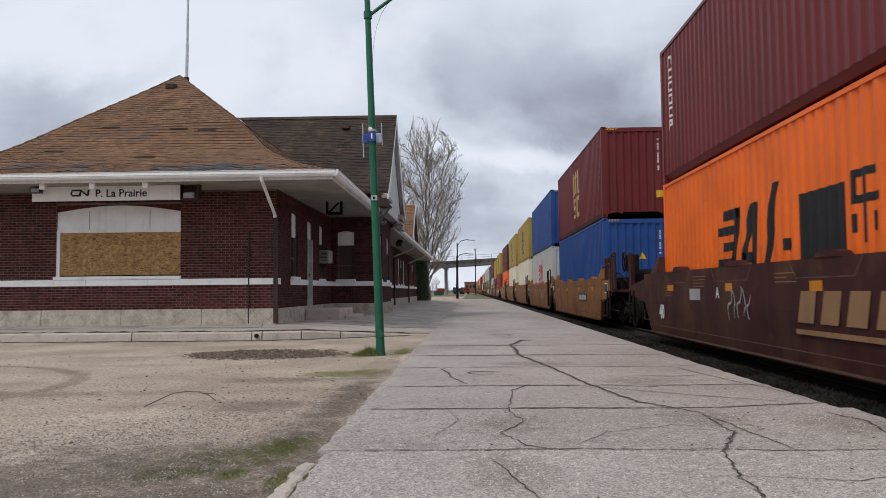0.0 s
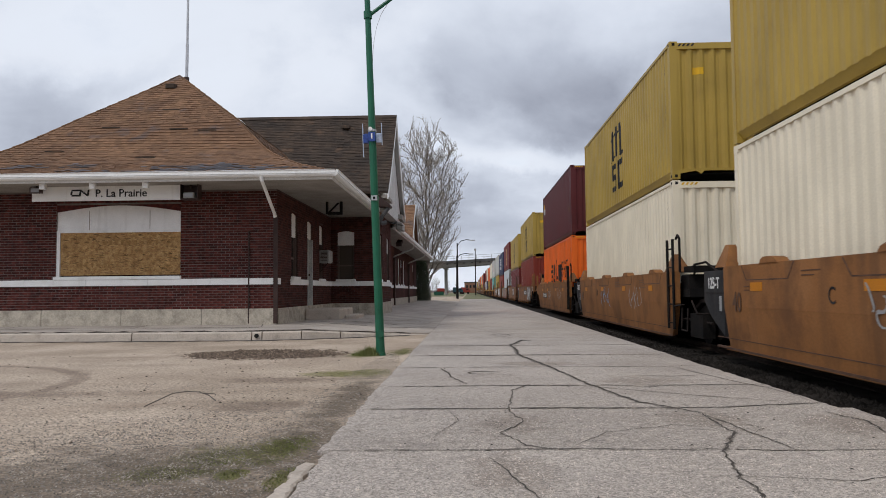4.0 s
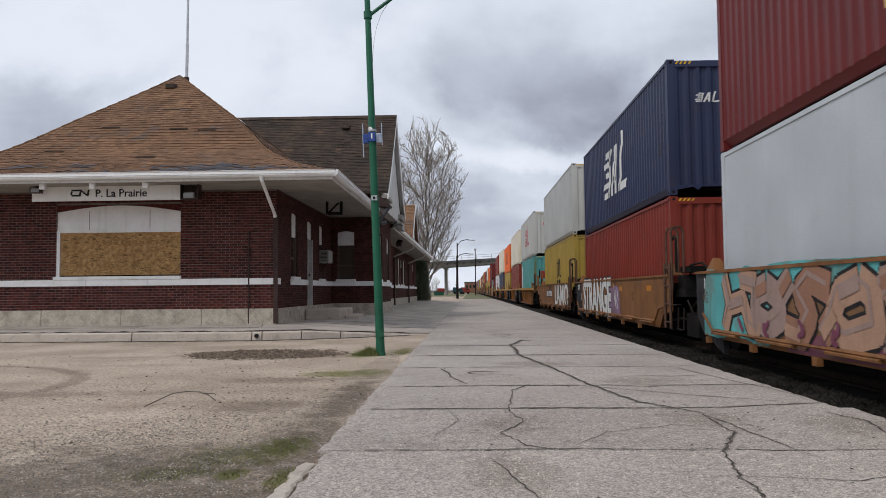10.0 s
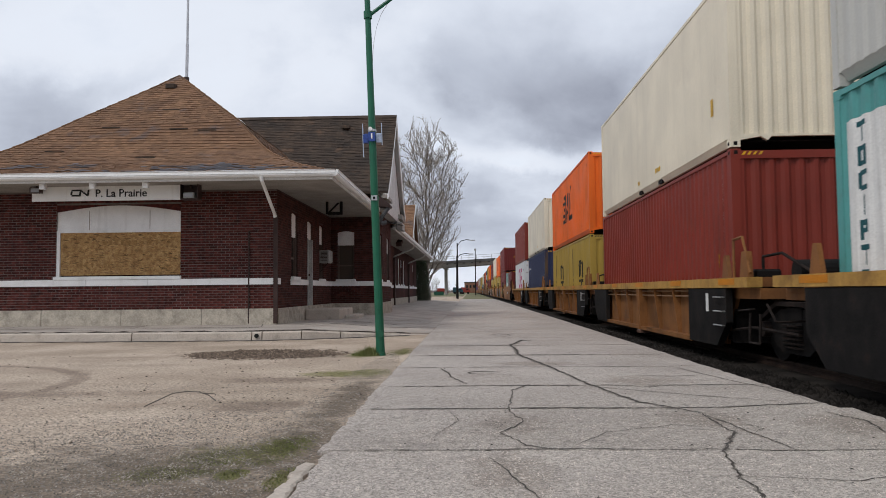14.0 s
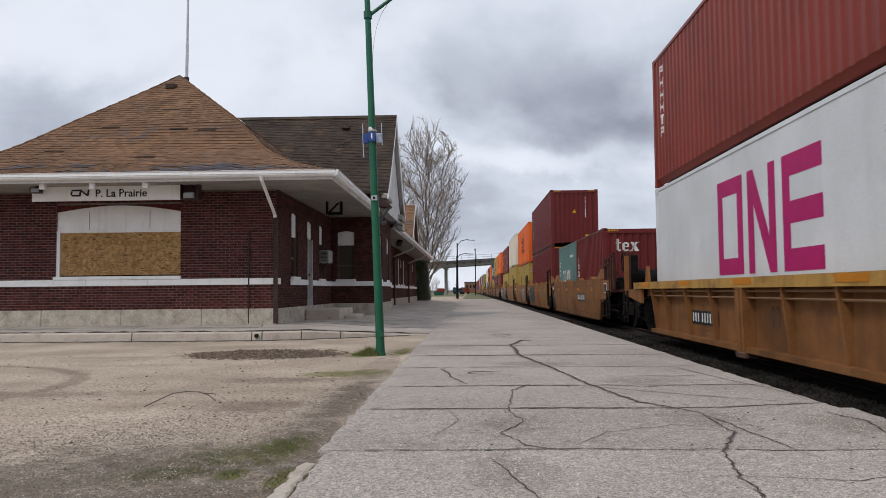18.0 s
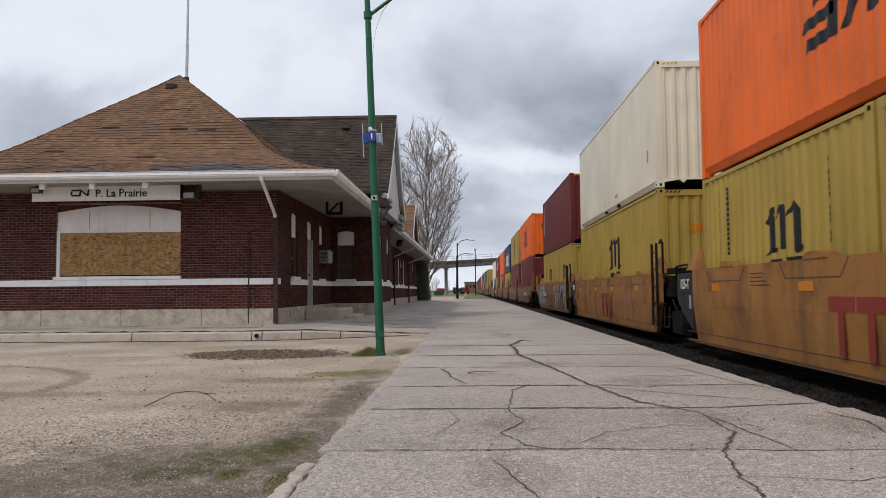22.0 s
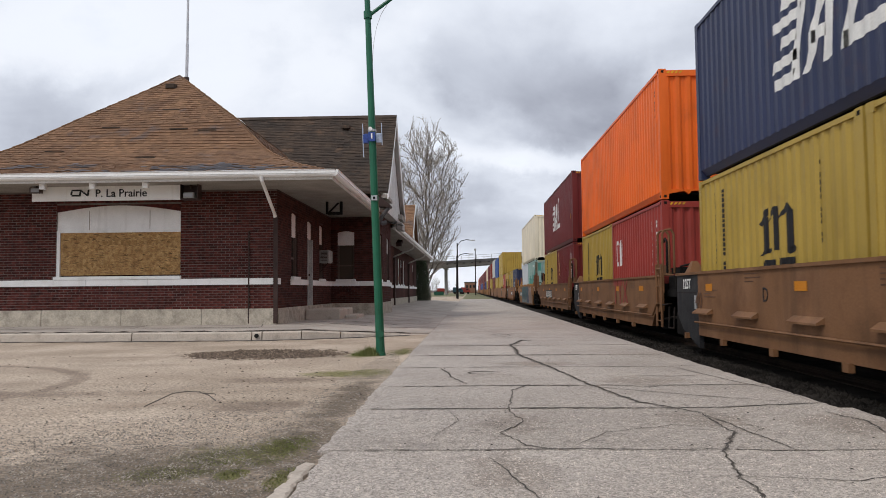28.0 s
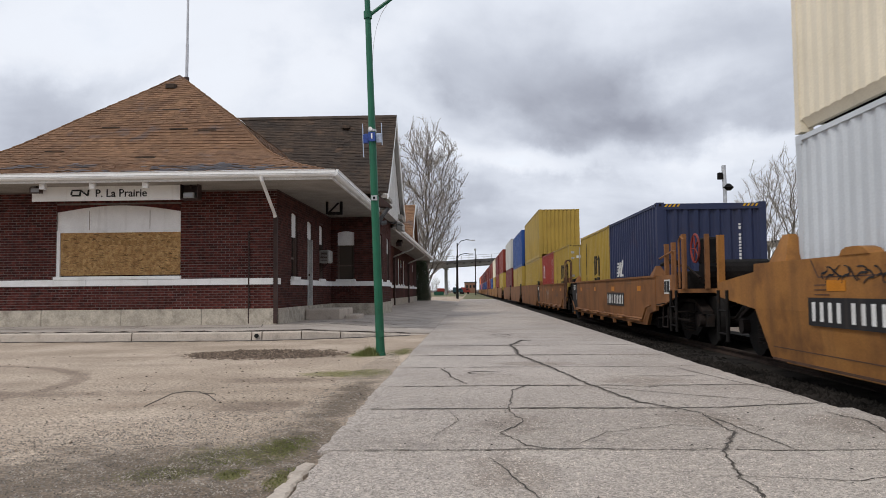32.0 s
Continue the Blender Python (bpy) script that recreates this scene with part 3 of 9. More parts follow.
# ---- the station ----
BRICK = material("dark_red_brick", [(0.038, 0.015, 0.016), (0.078, 0.023, 0.020), (0.125, 0.038, 0.032)], 0.85, 9, 70, 0.3, spread=0.32, grain_mix=0.18, spec=0.08)
# A darker brick and mortar for the side, bay and wing walls.
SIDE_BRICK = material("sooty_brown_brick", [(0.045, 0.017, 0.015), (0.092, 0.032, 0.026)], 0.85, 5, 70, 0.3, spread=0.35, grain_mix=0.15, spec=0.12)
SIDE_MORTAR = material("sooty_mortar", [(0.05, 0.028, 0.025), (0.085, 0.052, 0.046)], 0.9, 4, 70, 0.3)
MORTAR = material("grey_mortar", [(0.125, 0.107, 0.098), (0.225, 0.198, 0.182)], 0.95, 3, 80, 0.4)
PLINTH = material("rough_cast_plinth", [(0.37, 0.33, 0.275), (0.52, 0.47, 0.395)], 0.95, 3.5, 26, 0.3, blotch=((0.17, 0.15, 0.12), 4.5, 0.6, 0.50, 0.70), grain_mix=0.16)
WHITE_PAINT = material("weathered_white_paint", [(0.79, 0.79, 0.785), (0.88, 0.88, 0.875)], 0.6, 2.5, 40, 0.1, streak=((0.25, 0.22, 0.19), 4, 0.16), blotch=((0.40, 0.36, 0.32), 3, 0.14), grain_mix=0.06)
GABLE_BOARD = material("pale_gable_board", [(0.50, 0.49, 0.475), (0.62, 0.61, 0.59)], 0.7, 2, 40, 0.1, streak=((0.3, 0.28, 0.26), 4, 0.35))
# Soffit boards coloured far below off-white, to carry the shade under the eaves.
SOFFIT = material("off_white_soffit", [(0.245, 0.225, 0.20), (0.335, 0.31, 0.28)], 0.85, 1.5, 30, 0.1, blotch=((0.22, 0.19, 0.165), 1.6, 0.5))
BOARD = material("strand_board", [(0.30, 0.16, 0.06), (0.40, 0.235, 0.09), (0.50, 0.32, 0.14)], 0.8, 11, 70, 0.25, blotch=((0.19, 0.10, 0.04), 8, 0.7, 0.52, 0.66), grain_mix=0.35)
STAMP = material("faded_stamp", [(0.25, 0.14, 0.055), (0.36, 0.21, 0.08)], 0.9, 20, 70, 0.0)
SHINGLE = material("brown_shingle", [(0.152, 0.084, 0.049), (0.222, 0.123, 0.068)], 0.95, 1.0, 60, 0.4, spread=0.22, blotch=((0.11, 0.097, 0.10), 1.1, 0.6), grain_mix=0.3)
DARK_SHINGLE = material("aged_dark_shingle", [(0.036, 0.028, 0.023), (0.075, 0.051, 0.036)], 0.95, 1.1, 60, 0.4, spread=0.22, blotch=((0.17, 0.10, 0.062), 1.6, 0.45), grain_mix=0.3)
BROWN_METAL = material("brown_downpipe", [(0.028, 0.014, 0.011), (0.05, 0.024, 0.019)], 0.6, 4, 40, 0.1)
SASH = material("brown_sash_paint", [(0.075, 0.05, 0.04), (0.12, 0.085, 0.07)], 0.6, 5, 40, 0.1)
DOOR_PAINT = material("grey_door_paint", [(0.36, 0.36, 0.355), (0.46, 0.46, 0.45)], 0.6, 3, 40, 0.1, streak=((0.2, 0.18, 0.16), 5, 0.4))
GLASS = glass("dark_window_glass")
GREY_BOX = material("grey_enamel", [(0.24, 0.235, 0.22), (0.33, 0.325, 0.31)], 0.6, 5, 50, 0.1, streak=((0.2, 0.15, 0.1), 6, 0.4))

FRONT_Y, SIDE_X, BAY_Y, BAY_X, WING_X = 20.2, -4.96, 28.2, -3.34, -4.5
LEFT_X, BACK_Y, BAY_END, WING_END = -13.2, 36.0, 33.5, 67.0
FLOOR_Z, WALL_TOP = 0.19, 3.70
station = thing("railway_station", "low dark-red brick station, boarded up, with brown hipped roofs", "station", at=pose(-9.0, 27.0, 0.19))
_inv = station.matrix_basis.inverted()


def sp(name, shape, mat, label="", parent=None, **kw):
    """A part of the station, given in world places."""
    if isinstance(shape, Shape):
        ox, oy, oz = -9.0, 27.0, 0.19
        if parent is None or parent is station:
            shape.v = [(x - ox, y - oy, z - oz) for x, y, z in shape.v]
            return part(name, shape, mat, station, label, **kw)
        shape.v = [(x - ox, y - oy, z - oz) for x, y, z in shape.v]
    return part(name, shape, mat, parent or station, label, **kw)


def wall_box(axis, at, thick, s0, s1, z0, z1, shape):
    """A block of wall in the plane at; thick points away from the outer face."""
    if axis == "x":
        shape.box(s0, min(at, at + thick), z0, s1, max(at, at + thick), z1)
    else:
        shape.box(min(at, at + thick), s0, z0, max(at, at + thick), s1, z1)


BRICK_L, BRICK_H, COURSE, PITCH = 0.198, 0.053, 0.0678, 0.2125


def brick_wall(name, axis, at, out, s0, s1, z0, z1, openings=(), pick=None, label="", clay=None, joint=None):
    """A brick wall: a mortar core with openings cut through, and bricks proud of it. axis: the way it runs; out: the sign of its outer side."""
    clay, joint = clay or BRICK, joint or MORTAR
    cuts = sorted({s0, s1, *[o[0] for o in openings], *[o[1] for o in openings]})
    core = Shape()
    for a, b in zip(cuts, cuts[1:]):
        zs = [(z0, z1)]
        for o in openings:
            if o[0] <= a + 1e-6 and b <= o[1] + 1e-6:
                zs = [q for lo, hi in zs for q in ((lo, min(hi, o[2])), (max(lo, o[3]), hi)) if q[1] - q[0] > 0.001]
        for lo, hi in zs:
            wall_box(axis, at, -out * 0.30, a, b, lo, hi, core)
    wall = sp(name, core, joint, label)
    rest, rng, count = Shape(), random.Random(name), 0
    unit = None
    face0, face1 = sorted((at - out * 0.02, at + out * 0.009))
    k = 0
    z = z0 + 0.005
    while z + BRICK_H < z1:
        s = s0 - (0.5 * PITCH if k % 2 else 0.0)
        while s < s1:
            a, b = max(s, s0 + 0.002), min(s + BRICK_L, s1 - 0.002)
            for o in openings:
                if o[2] - 0.03 < z + BRICK_H / 2 < o[3] + 0.03:
                    if a >= o[0] and b <= o[1]:
                        a = b
                    elif a < o[0] < b:
                        b = o[0] - 0.003
                    elif a < o[1] < b:
                        a = o[1] + 0.003
            if b - a > 0.03:
                p = rng.uniform(-0.002, 0.002)
                f0, f1 = (face0, face1 + p) if out > 0 else (face0 + p, face1)
                whole = b - a > BRICK_L - 0.004
                if whole and pick and pick[0] < a and b < pick[1] and pick[2] < z < pick[3] and count < 300:
                    if unit is None:
                        u = Shape()
                        if axis == "x":
                            u.box(0, face0 - at, 0, BRICK_L, face1 - at, BRICK_H)
                        else:
                            u.box(face0 - at, 0, 0, face1 - at, BRICK_L, BRICK_H)
                        unit = u.mesh("brick")
                        unit.materials.append(BRICK)
                    loc = (a, at, z) if axis == "x" else (at, a, z)
                    part("brick", unit, BRICK, wall, at=pose(loc[0] + 9.0, loc[1] - 27.0, loc[2] - 0.19))
                    count += 1
                elif axis == "x":
                    rest.box(a, f0, z, b, f1, z + BRICK_H)
                else:
                    rest.box(f0, a, z, f1, b, z + BRICK_H)
            s += PITCH
        z += COURSE
        k += 1
    if rest.v:
        r = sp("brickwork", rest, clay, "", wall, fix=False)
        r["kind"] = "stuff"
    return wall


# walls, from the forecourt round to the platform side
WIN = (-10.75, -7.48, 1.44, 3.33)
front_wall = brick_wall("front_wall", "x", FRONT_Y, -1, LEFT_X, SIDE_X - 0.004, 0.60, WALL_TOP, [WIN], (-7.45, SIDE_X, 0.6, 1.22), "dark red brick front wall")
SIDE_OPEN = [(21.85, 22.65, 1.38, 3.27), (24.0, 24.75, 0.58, 3.22), (25.95, 26.7, 1.38, 3.25)]
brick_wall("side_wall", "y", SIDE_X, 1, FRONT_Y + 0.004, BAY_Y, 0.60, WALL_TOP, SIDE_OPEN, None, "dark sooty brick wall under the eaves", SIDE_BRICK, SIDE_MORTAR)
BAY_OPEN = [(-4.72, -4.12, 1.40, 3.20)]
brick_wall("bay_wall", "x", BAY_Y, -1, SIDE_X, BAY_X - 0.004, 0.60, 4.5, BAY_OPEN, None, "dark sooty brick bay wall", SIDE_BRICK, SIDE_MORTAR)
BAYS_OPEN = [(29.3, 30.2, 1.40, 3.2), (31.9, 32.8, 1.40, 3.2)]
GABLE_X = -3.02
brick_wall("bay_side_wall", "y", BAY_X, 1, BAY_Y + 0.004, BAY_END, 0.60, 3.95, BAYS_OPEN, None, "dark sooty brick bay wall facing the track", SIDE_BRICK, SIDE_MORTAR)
WING_OPEN = [(y, y + 0.95, 1.40, 3.15) for y in (37.0, 41.4, 46.95, 49.9, 51.85, 53.9, 58.8, 62.6)]
sh = Shape()
cuts = [BAY_END] + [e for o in WING_OPEN for e in o[:2]] + [WING_END]
for i, (a, b) in enumerate(zip(cuts, cuts[1:])):
    if i % 2 == 0:
        sh.box(WING_X - 0.3, a, 0.6, WING_X, b, WALL_TOP)
    else:
        sh.box(WING_X - 0.3, a, 0.6, WING_X, b, 1.40)
        sh.box(WING_X - 0.3, a, 3.1, WING_X, b, WALL_TOP)
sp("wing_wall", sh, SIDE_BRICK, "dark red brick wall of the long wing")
sp("back_walls", Shape().box(LEFT_X, FRONT_Y + 0.3, 0.2, LEFT_X + 0.3, BACK_Y, WALL_TOP).box(LEFT_X, BACK_Y, 0.2, WING_X - 0.3, BACK_Y + 0.3, WALL_TOP)
   .box(LEFT_X + 0.3, BACK_Y + 0.3, 0.2, LEFT_X + 0.6, WING_END, WALL_TOP).box(LEFT_X + 0.6, WING_END - 0.3, 0.2, WING_X - 0.3, WING_END, WALL_TOP), BRICK)
sp("gable_infill", Shape().prism([(BAY_Y + 0.02, 3.96), (34.6, 3.96), (34.6, 4.3), (31.1, 7.7), (BAY_Y + 0.02, 4.6)], "x", GABLE_X - 0.45, GABLE_X + 0.012), GABLE_BOARD, "white boarded gable")


def blocks(name, axis, at, out, s0, s1, z0, z1, proud, step, mat, gaps=(), gap=0.006):
    """A run of blocks along a wall."""
    s = s0
    while s < s1 - 0.01:
        e = min(s + step, s1)
        if not any(g0 < (s + e) / 2 < g1 for g0, g1 in gaps):
            a, b = sorted((at - out * 0.25, at + out * proud))
            if axis == "x":
                sp(name, Shape().cbox(s + gap / 2, a, z0, e - gap / 2, b, z1, 0.012), mat)
            else:
                sp(name, Shape().cbox(a, s + gap / 2, z0, b, e - gap / 2, z1, 0.012), mat)
        s = e


blocks("plinth_block", "x", FRONT_Y, -1, LEFT_X, SIDE_X + 0.06, 0.15, 0.60, 0.06, 2.1, PLINTH)
blocks("plinth_block", "y", SIDE_X, 1, FRONT_Y - 0.06, BAY_Y - 0.06, 0.15, 0.60, 0.06, 2.0, PLINTH)
blocks("plinth_block", "x", BAY_Y, -1, SIDE_X, BAY_X + 0.06, 0.10, 0.60, 0.06, 1.0, PLINTH)
blocks("plinth_block", "y", BAY_X, 1, BAY_Y - 0.06, BAY_END, 0.08, 0.60, 0.06, 1.6, PLINTH)
blocks("plinth_block", "y", WING_X, 1, BAY_END, WING_END, 0.05, 0.60, 0.06, 4.0, PLINTH)
blocks("stringcourse", "x", FRONT_Y, -1, LEFT_X, SIDE_X + 0.05, 1.22, 1.385, 0.05, 1.63, WHITE_PAINT, gap=0.003)
blocks("stringcourse", "y", SIDE_X, 1, FRONT_Y - 0.05, 20.45, 1.22, 1.385, 0.05, 1.0, WHITE_PAINT, gap=0.003)
blocks("stringcourse", "y", SIDE_X, 1, 21.7, 24.0, 1.22, 1.385, 0.05, 1.15, WHITE_PAINT, gap=0.003)
blocks("stringcourse", "y", SIDE_X, 1, 24.75, BAY_Y - 0.05, 1.22, 1.385, 0.05, 1.7, WHITE_PAINT, gap=0.003)
blocks("stringcourse", "x", BAY_Y, -1, SIDE_X, BAY_X + 0.05, 1.22, 1.385, 0.05, 1.0, WHITE_PAINT, gap=0.003)
blocks("stringcourse", "y", BAY_X, 1, BAY_Y - 0.05, BAY_END, 1.22, 1.385, 0.05, 2.2, WHITE_PAINT, gap=0.003)
blocks("stringcourse", "y", WING_X, 1, BAY_END, WING_END, 1.22, 1.385, 0.05, 5.0, WHITE_PAINT, gap=0.003)

# the boarded front window
x0, x1, z0, z1 = WIN
arc = [(x1 + (x0 - x1) * i / 16, 3.15 + 0.17 * math.sin(math.pi * i / 16)) for i in range(17)]
win = sp("front_window", Shape().prism([(x0, 2.66), (x1, 2.66)] + arc, "y", FRONT_Y + 0.03, FRONT_Y + 0.07), WHITE_PAINT, "arched window, white panels above strand board")
for a, b in ((x0, -9.9), (-9.9, -8.3), (-8.3, x1)):
    sp("panel_joint", Shape().box(b - 0.008, FRONT_Y + 0.024, 2.68, b + 0.008, FRONT_Y + 0.03, 3.18), SOFFIT, "", win)
sp("window_board", Shape().box(x0 + 0.09, FRONT_Y + 0.04, 1.5, x1, FRONT_Y + 0.065, 2.62), BOARD, "weathered strand board over the glass", win)
sp("transom", Shape().box(x0, FRONT_Y - 0.01, 2.61, x1, FRONT_Y + 0.07, 2.665), WHITE_PAINT, "", win)
sp("jamb", Shape().box(x0, FRONT_Y + 0.0, 1.44, x0 + 0.085, FRONT_Y + 0.09, 2.61), WHITE_PAINT, "", win)
sp("window_sill", Shape().cbox(x0 - 0.06, FRONT_Y - 0.07, 1.385, x1 + 0.03, FRONT_Y + 0.1, 1.47, 0.015), WHITE_PAINT, "", win)
span = Shape().prism([(x0 - 0.01, 3.335)] + list(reversed(arc)) + [(x1 + 0.01, 3.335)], "y", FRONT_Y - 0.006, FRONT_Y + 0.04)
sp("arch_head", span, BRICK, "", win)
for k, (sx, sz, w) in enumerate(((-9.55, 2.34, 1.5), (-10.15, 1.76, 0.75))):
    sh = Shape()
    rng = random.Random(k)
    s = sx
    while s < sx + w:
        d = rng.uniform(0.05, 0.12)
        sh.box(s, FRONT_Y + 0.034, sz - rng.uniform(0.03, 0.06), s + d, FRONT_Y + 0.04, sz + rng.uniform(0.03, 0.07))
        s += d + rng.uniform(0.04, 0.12)
    sp("stamp_bar", sh, STAMP, "", win)["kind"] = "stuff"


# flakes pressed into the strand board, lying mostly level
FLAKE = material("board_flake", [(0.20, 0.105, 0.04), (0.44, 0.27, 0.115)], 0.85, 9, 70, 0.1, spread=0.55)
_r = random.Random(71)
sh = Shape()
for _ in range(520):
    x, z = _r.uniform(x0 + 0.14, x1 - 0.12), _r.uniform(1.53, 2.58)
    w, h, lean = _r.uniform(0.03, 0.11), _r.uniform(0.006, 0.017), _r.gauss(0, 0.02)
    y = FRONT_Y + 0.039 - 0.0004 * (_ % 6)
    sh.add([(x - w, y, z - lean), (x - 0.3 * w, y, z - h), (x + w, y, z + lean), (x + 0.2 * w, y, z + h)], [(0, 1, 2, 3)])
sp("flake_mass", sh, FLAKE, "", win, fix=False)["kind"] = "stuff"


def window_y(a, b, z0, z1, split, wall_x, jambs=None, ledge=0.09):
    """A tall arched window in a wall that runs along y: white boarded head over a dark sash."""
    w = sp("window", Shape().box(wall_x - 0.16, a, z0, wall_x - 0.13, b, split), GLASS, "tall window with a white boarded head")
    mid = (a + b) / 2
    head = [(a, split), (b, split)] + [(b + (a - b) * i / 8, z1 - 0.06 + 0.05 * math.sin(math.pi * i / 8)) for i in range(9)]
    sp("head_panel", Shape().prism(head, "x", wall_x - 0.10, wall_x - 0.05), WHITE_PAINT, "", w)
    for s in (a, b - 0.05):
        sp("jamb", Shape().box(wall_x - 0.15, s, z0, wall_x - 0.04, s + 0.05, z1 - 0.06), jambs or SASH, "", w)
    sp("sash_rail", Shape().box(wall_x - 0.13, a, (z0 + split) / 2 - 0.025, wall_x - 0.10, b, (z0 + split) / 2 + 0.025), SASH, "", w)
    sp("window_sill", Shape().cbox(wall_x - 0.12, a - 0.06, z0 - 0.02, wall_x + ledge, b + 0.06, z0 + 0.07, 0.012), WHITE_PAINT, "", w)
    sp("arch_head", Shape().prism([(a - 0.01, z1 + 0.01), (b + 0.01, z1 + 0.01)] + [(b + (a - b) * i / 8, z1 - 0.06 + 0.05 * math.sin(math.pi * i / 8)) for i in range(9)], "x", wall_x - 0.12, wall_x + 0.006), BRICK, "", w)
    return w


window_y(*SIDE_OPEN[0], 2.58, SIDE_X)
window_y(*SIDE_OPEN[2], 2.62, SIDE_X)
for o in BAYS_OPEN:
    window_y(*o, 2.56, BAY_X, None, 0.03)
for o in WING_OPEN:
    window_y(*o, 2.6, WING_X, WHITE_PAINT if o[0] in (46.95, 49.9, 53.9) else SASH, 0.03)
# door with a transom panel, and its concrete steps
a, b, z0, z1 = SIDE_OPEN[1]
door = sp("door", Shape().box(SIDE_X - 0.14, a + 0.06, z0, SIDE_X - 0.09, b - 0.06, 2.62), DOOR_PAINT, "grey-painted door with a white transom panel")
for s in (a, b - 0.06):
    sp("door_frame", Shape().box(SIDE_X - 0.16, s, z0, SIDE_X + 0.03, s + 0.06, 2.66), DOOR_PAINT, "", door)
sp("transom_panel", Shape().prism([(a, 2.66), (b, 2.66)] + [(b + (a - b) * i / 8, z1 - 0.06 + 0.05 * math.sin(math.pi * i / 8)) for i in range(9)], "x", SIDE_X - 0.1, SIDE_X - 0.04), WHITE_PAINT, "", door)
sp("door_handle", Shape().tube((SIDE_X - 0.09, b - 0.15, 1.55), (SIDE_X - 0.03, b - 0.15, 1.55), 0.03, n=8), BROWN_METAL, "", door)
sp("arch_head", Shape().prism([(a - 0.01, z1 + 0.01), (b + 0.01, z1 + 0.01)] + [(b + (a - b) * i / 8, z1 - 0.06 + 0.05 * math.sin(math.pi * i / 8)) for i in range(9)], "x", SIDE_X - 0.12, SIDE_X + 0.006), BRICK, "", door)
sp("door_step", Shape().cbox(SIDE_X + 0.065, 23.4, 0.15, -3.85, 26.0, 0.50, 0.03), KERB_CONCRETE, "worn concrete door step")
sp("door_step", Shape().cbox(-3.83, 24.1, 0.12, -3.45, 25.8, 0.30, 0.03), KERB_CONCRETE, "worn concrete door step")
# bay window that faces the forecourt
a, b, z0, z1 = BAY_OPEN[0]
bw = sp("bay_window", Shape().box(a, BAY_Y + 0.13, z0, b, BAY_Y + 0.16, 2.68), glass("dusty_window_glass", (0.075, 0.06, 0.048)), "dark sash window with a white boarded head")
sp("head_panel", Shape().prism([(a, 2.68), (b, 2.68)] + [(b + (a - b) * i / 8, z1 - 0.06 + 0.05 * math.sin(math.pi * i / 8)) for i in range(9)], "y", BAY_Y + 0.04, BAY_Y + 0.09), WHITE_PAINT, "", bw)
sp("arch_head", Shape().prism([(a - 0.01, z1 + 0.01), (b + 0.01, z1 + 0.01)] + [(b + (a - b) * i / 8, z1 - 0.06 + 0.05 * math.sin(math.pi * i / 8)) for i in range(9)], "y", BAY_Y - 0.006, BAY_Y + 0.1), BRICK, "", bw)
for s in (a, b - 0.04):
    sp("jamb", Shape().box(s, BAY_Y + 0.05, z0, s + 0.04, BAY_Y + 0.14, 2.68), SASH, "", bw)
sp("sash_rail", Shape().box(a, BAY_Y + 0.10, 1.93, b, BAY_Y + 0.13, 1.98), SASH, "", bw)
sp("window_sill", Shape().cbox(a - 0.06, BAY_Y - 0.08, z0 - 0.02, b + 0.06, BAY_Y + 0.1, z0 + 0.06, 0.012), WHITE_PAINT, "", bw)

# ---- roofs ----
EAVE_Y, EAVE_X, EAVE_Z = 18.5, -3.2, 3.87
HIP_L, APEX, HIP_BACK = -14.15, (-8.96, 24.0, 7.80), 29.5


def hip_point(u, side):
    """A place on a hip line: u from the eave (0) to the apex (1), with a bell-cast sweep."""
    cx, cy = {"fr": (EAVE_X, EAVE_Y), "fl": (HIP_L, EAVE_Y), "br": (EAVE_X, HIP_BACK), "bl": (HIP_L, HIP_BACK)}[side]
    if side in ("fl", "bl"):
        rise = float(np.interp(u, (0, 0.175, 0.3, 0.4, 0.5, 0.6, 0.7, 0.8, 0.9, 1), (0, 0.10, 0.195, 0.296, 0.412, 0.532, 0.645, 0.759, 0.875, 1)))
        return Vector((cx + (APEX[0] - cx) * u, cy + (APEX[1] - cy) * u, EAVE_Z + (APEX[2] - EAVE_Z) * rise))
    rise = float(np.interp(u, (0, 0.175, 0.30, 0.36, 0.44, 0.535, 1), (0, 0.084, 0.170, 0.222, 0.33, 0.475, 1)))
    return Vector((cx + (APEX[0] - cx) * u, cy + (APEX[1] - cy) * u, EAVE_Z + (APEX[2] - EAVE_Z) * rise))


def roof_sheet(name, left, right, mat, label, rows=40):
    """A roof plane between two edge curves; a thin solid."""
    sh = Shape()
    n = rows + 1
    for down in (0.0, -0.06):
        for i in range(n):
            for q in (left(i / rows), right(i / rows)):
                sh.v.append((q[0], q[1], q[2] + down))
    o = 2 * n
    for i in range(rows):
        a = 2 * i
        sh.f += [(a, a + 1, a + 3, a + 2), (o + a + 2, o + a + 3, o + a + 1, o + a)]
        sh.f += [(a, a + 2, o + a + 2, o + a), (a + 1, o + a + 1, o + a + 3, a + 3)]
    sh.f += [(0, o, o + 1, 1), (2 * rows, 2 * rows + 1, o + 2 * rows + 1, o + 2 * rows)]
    return sp(name, sh, mat, label)


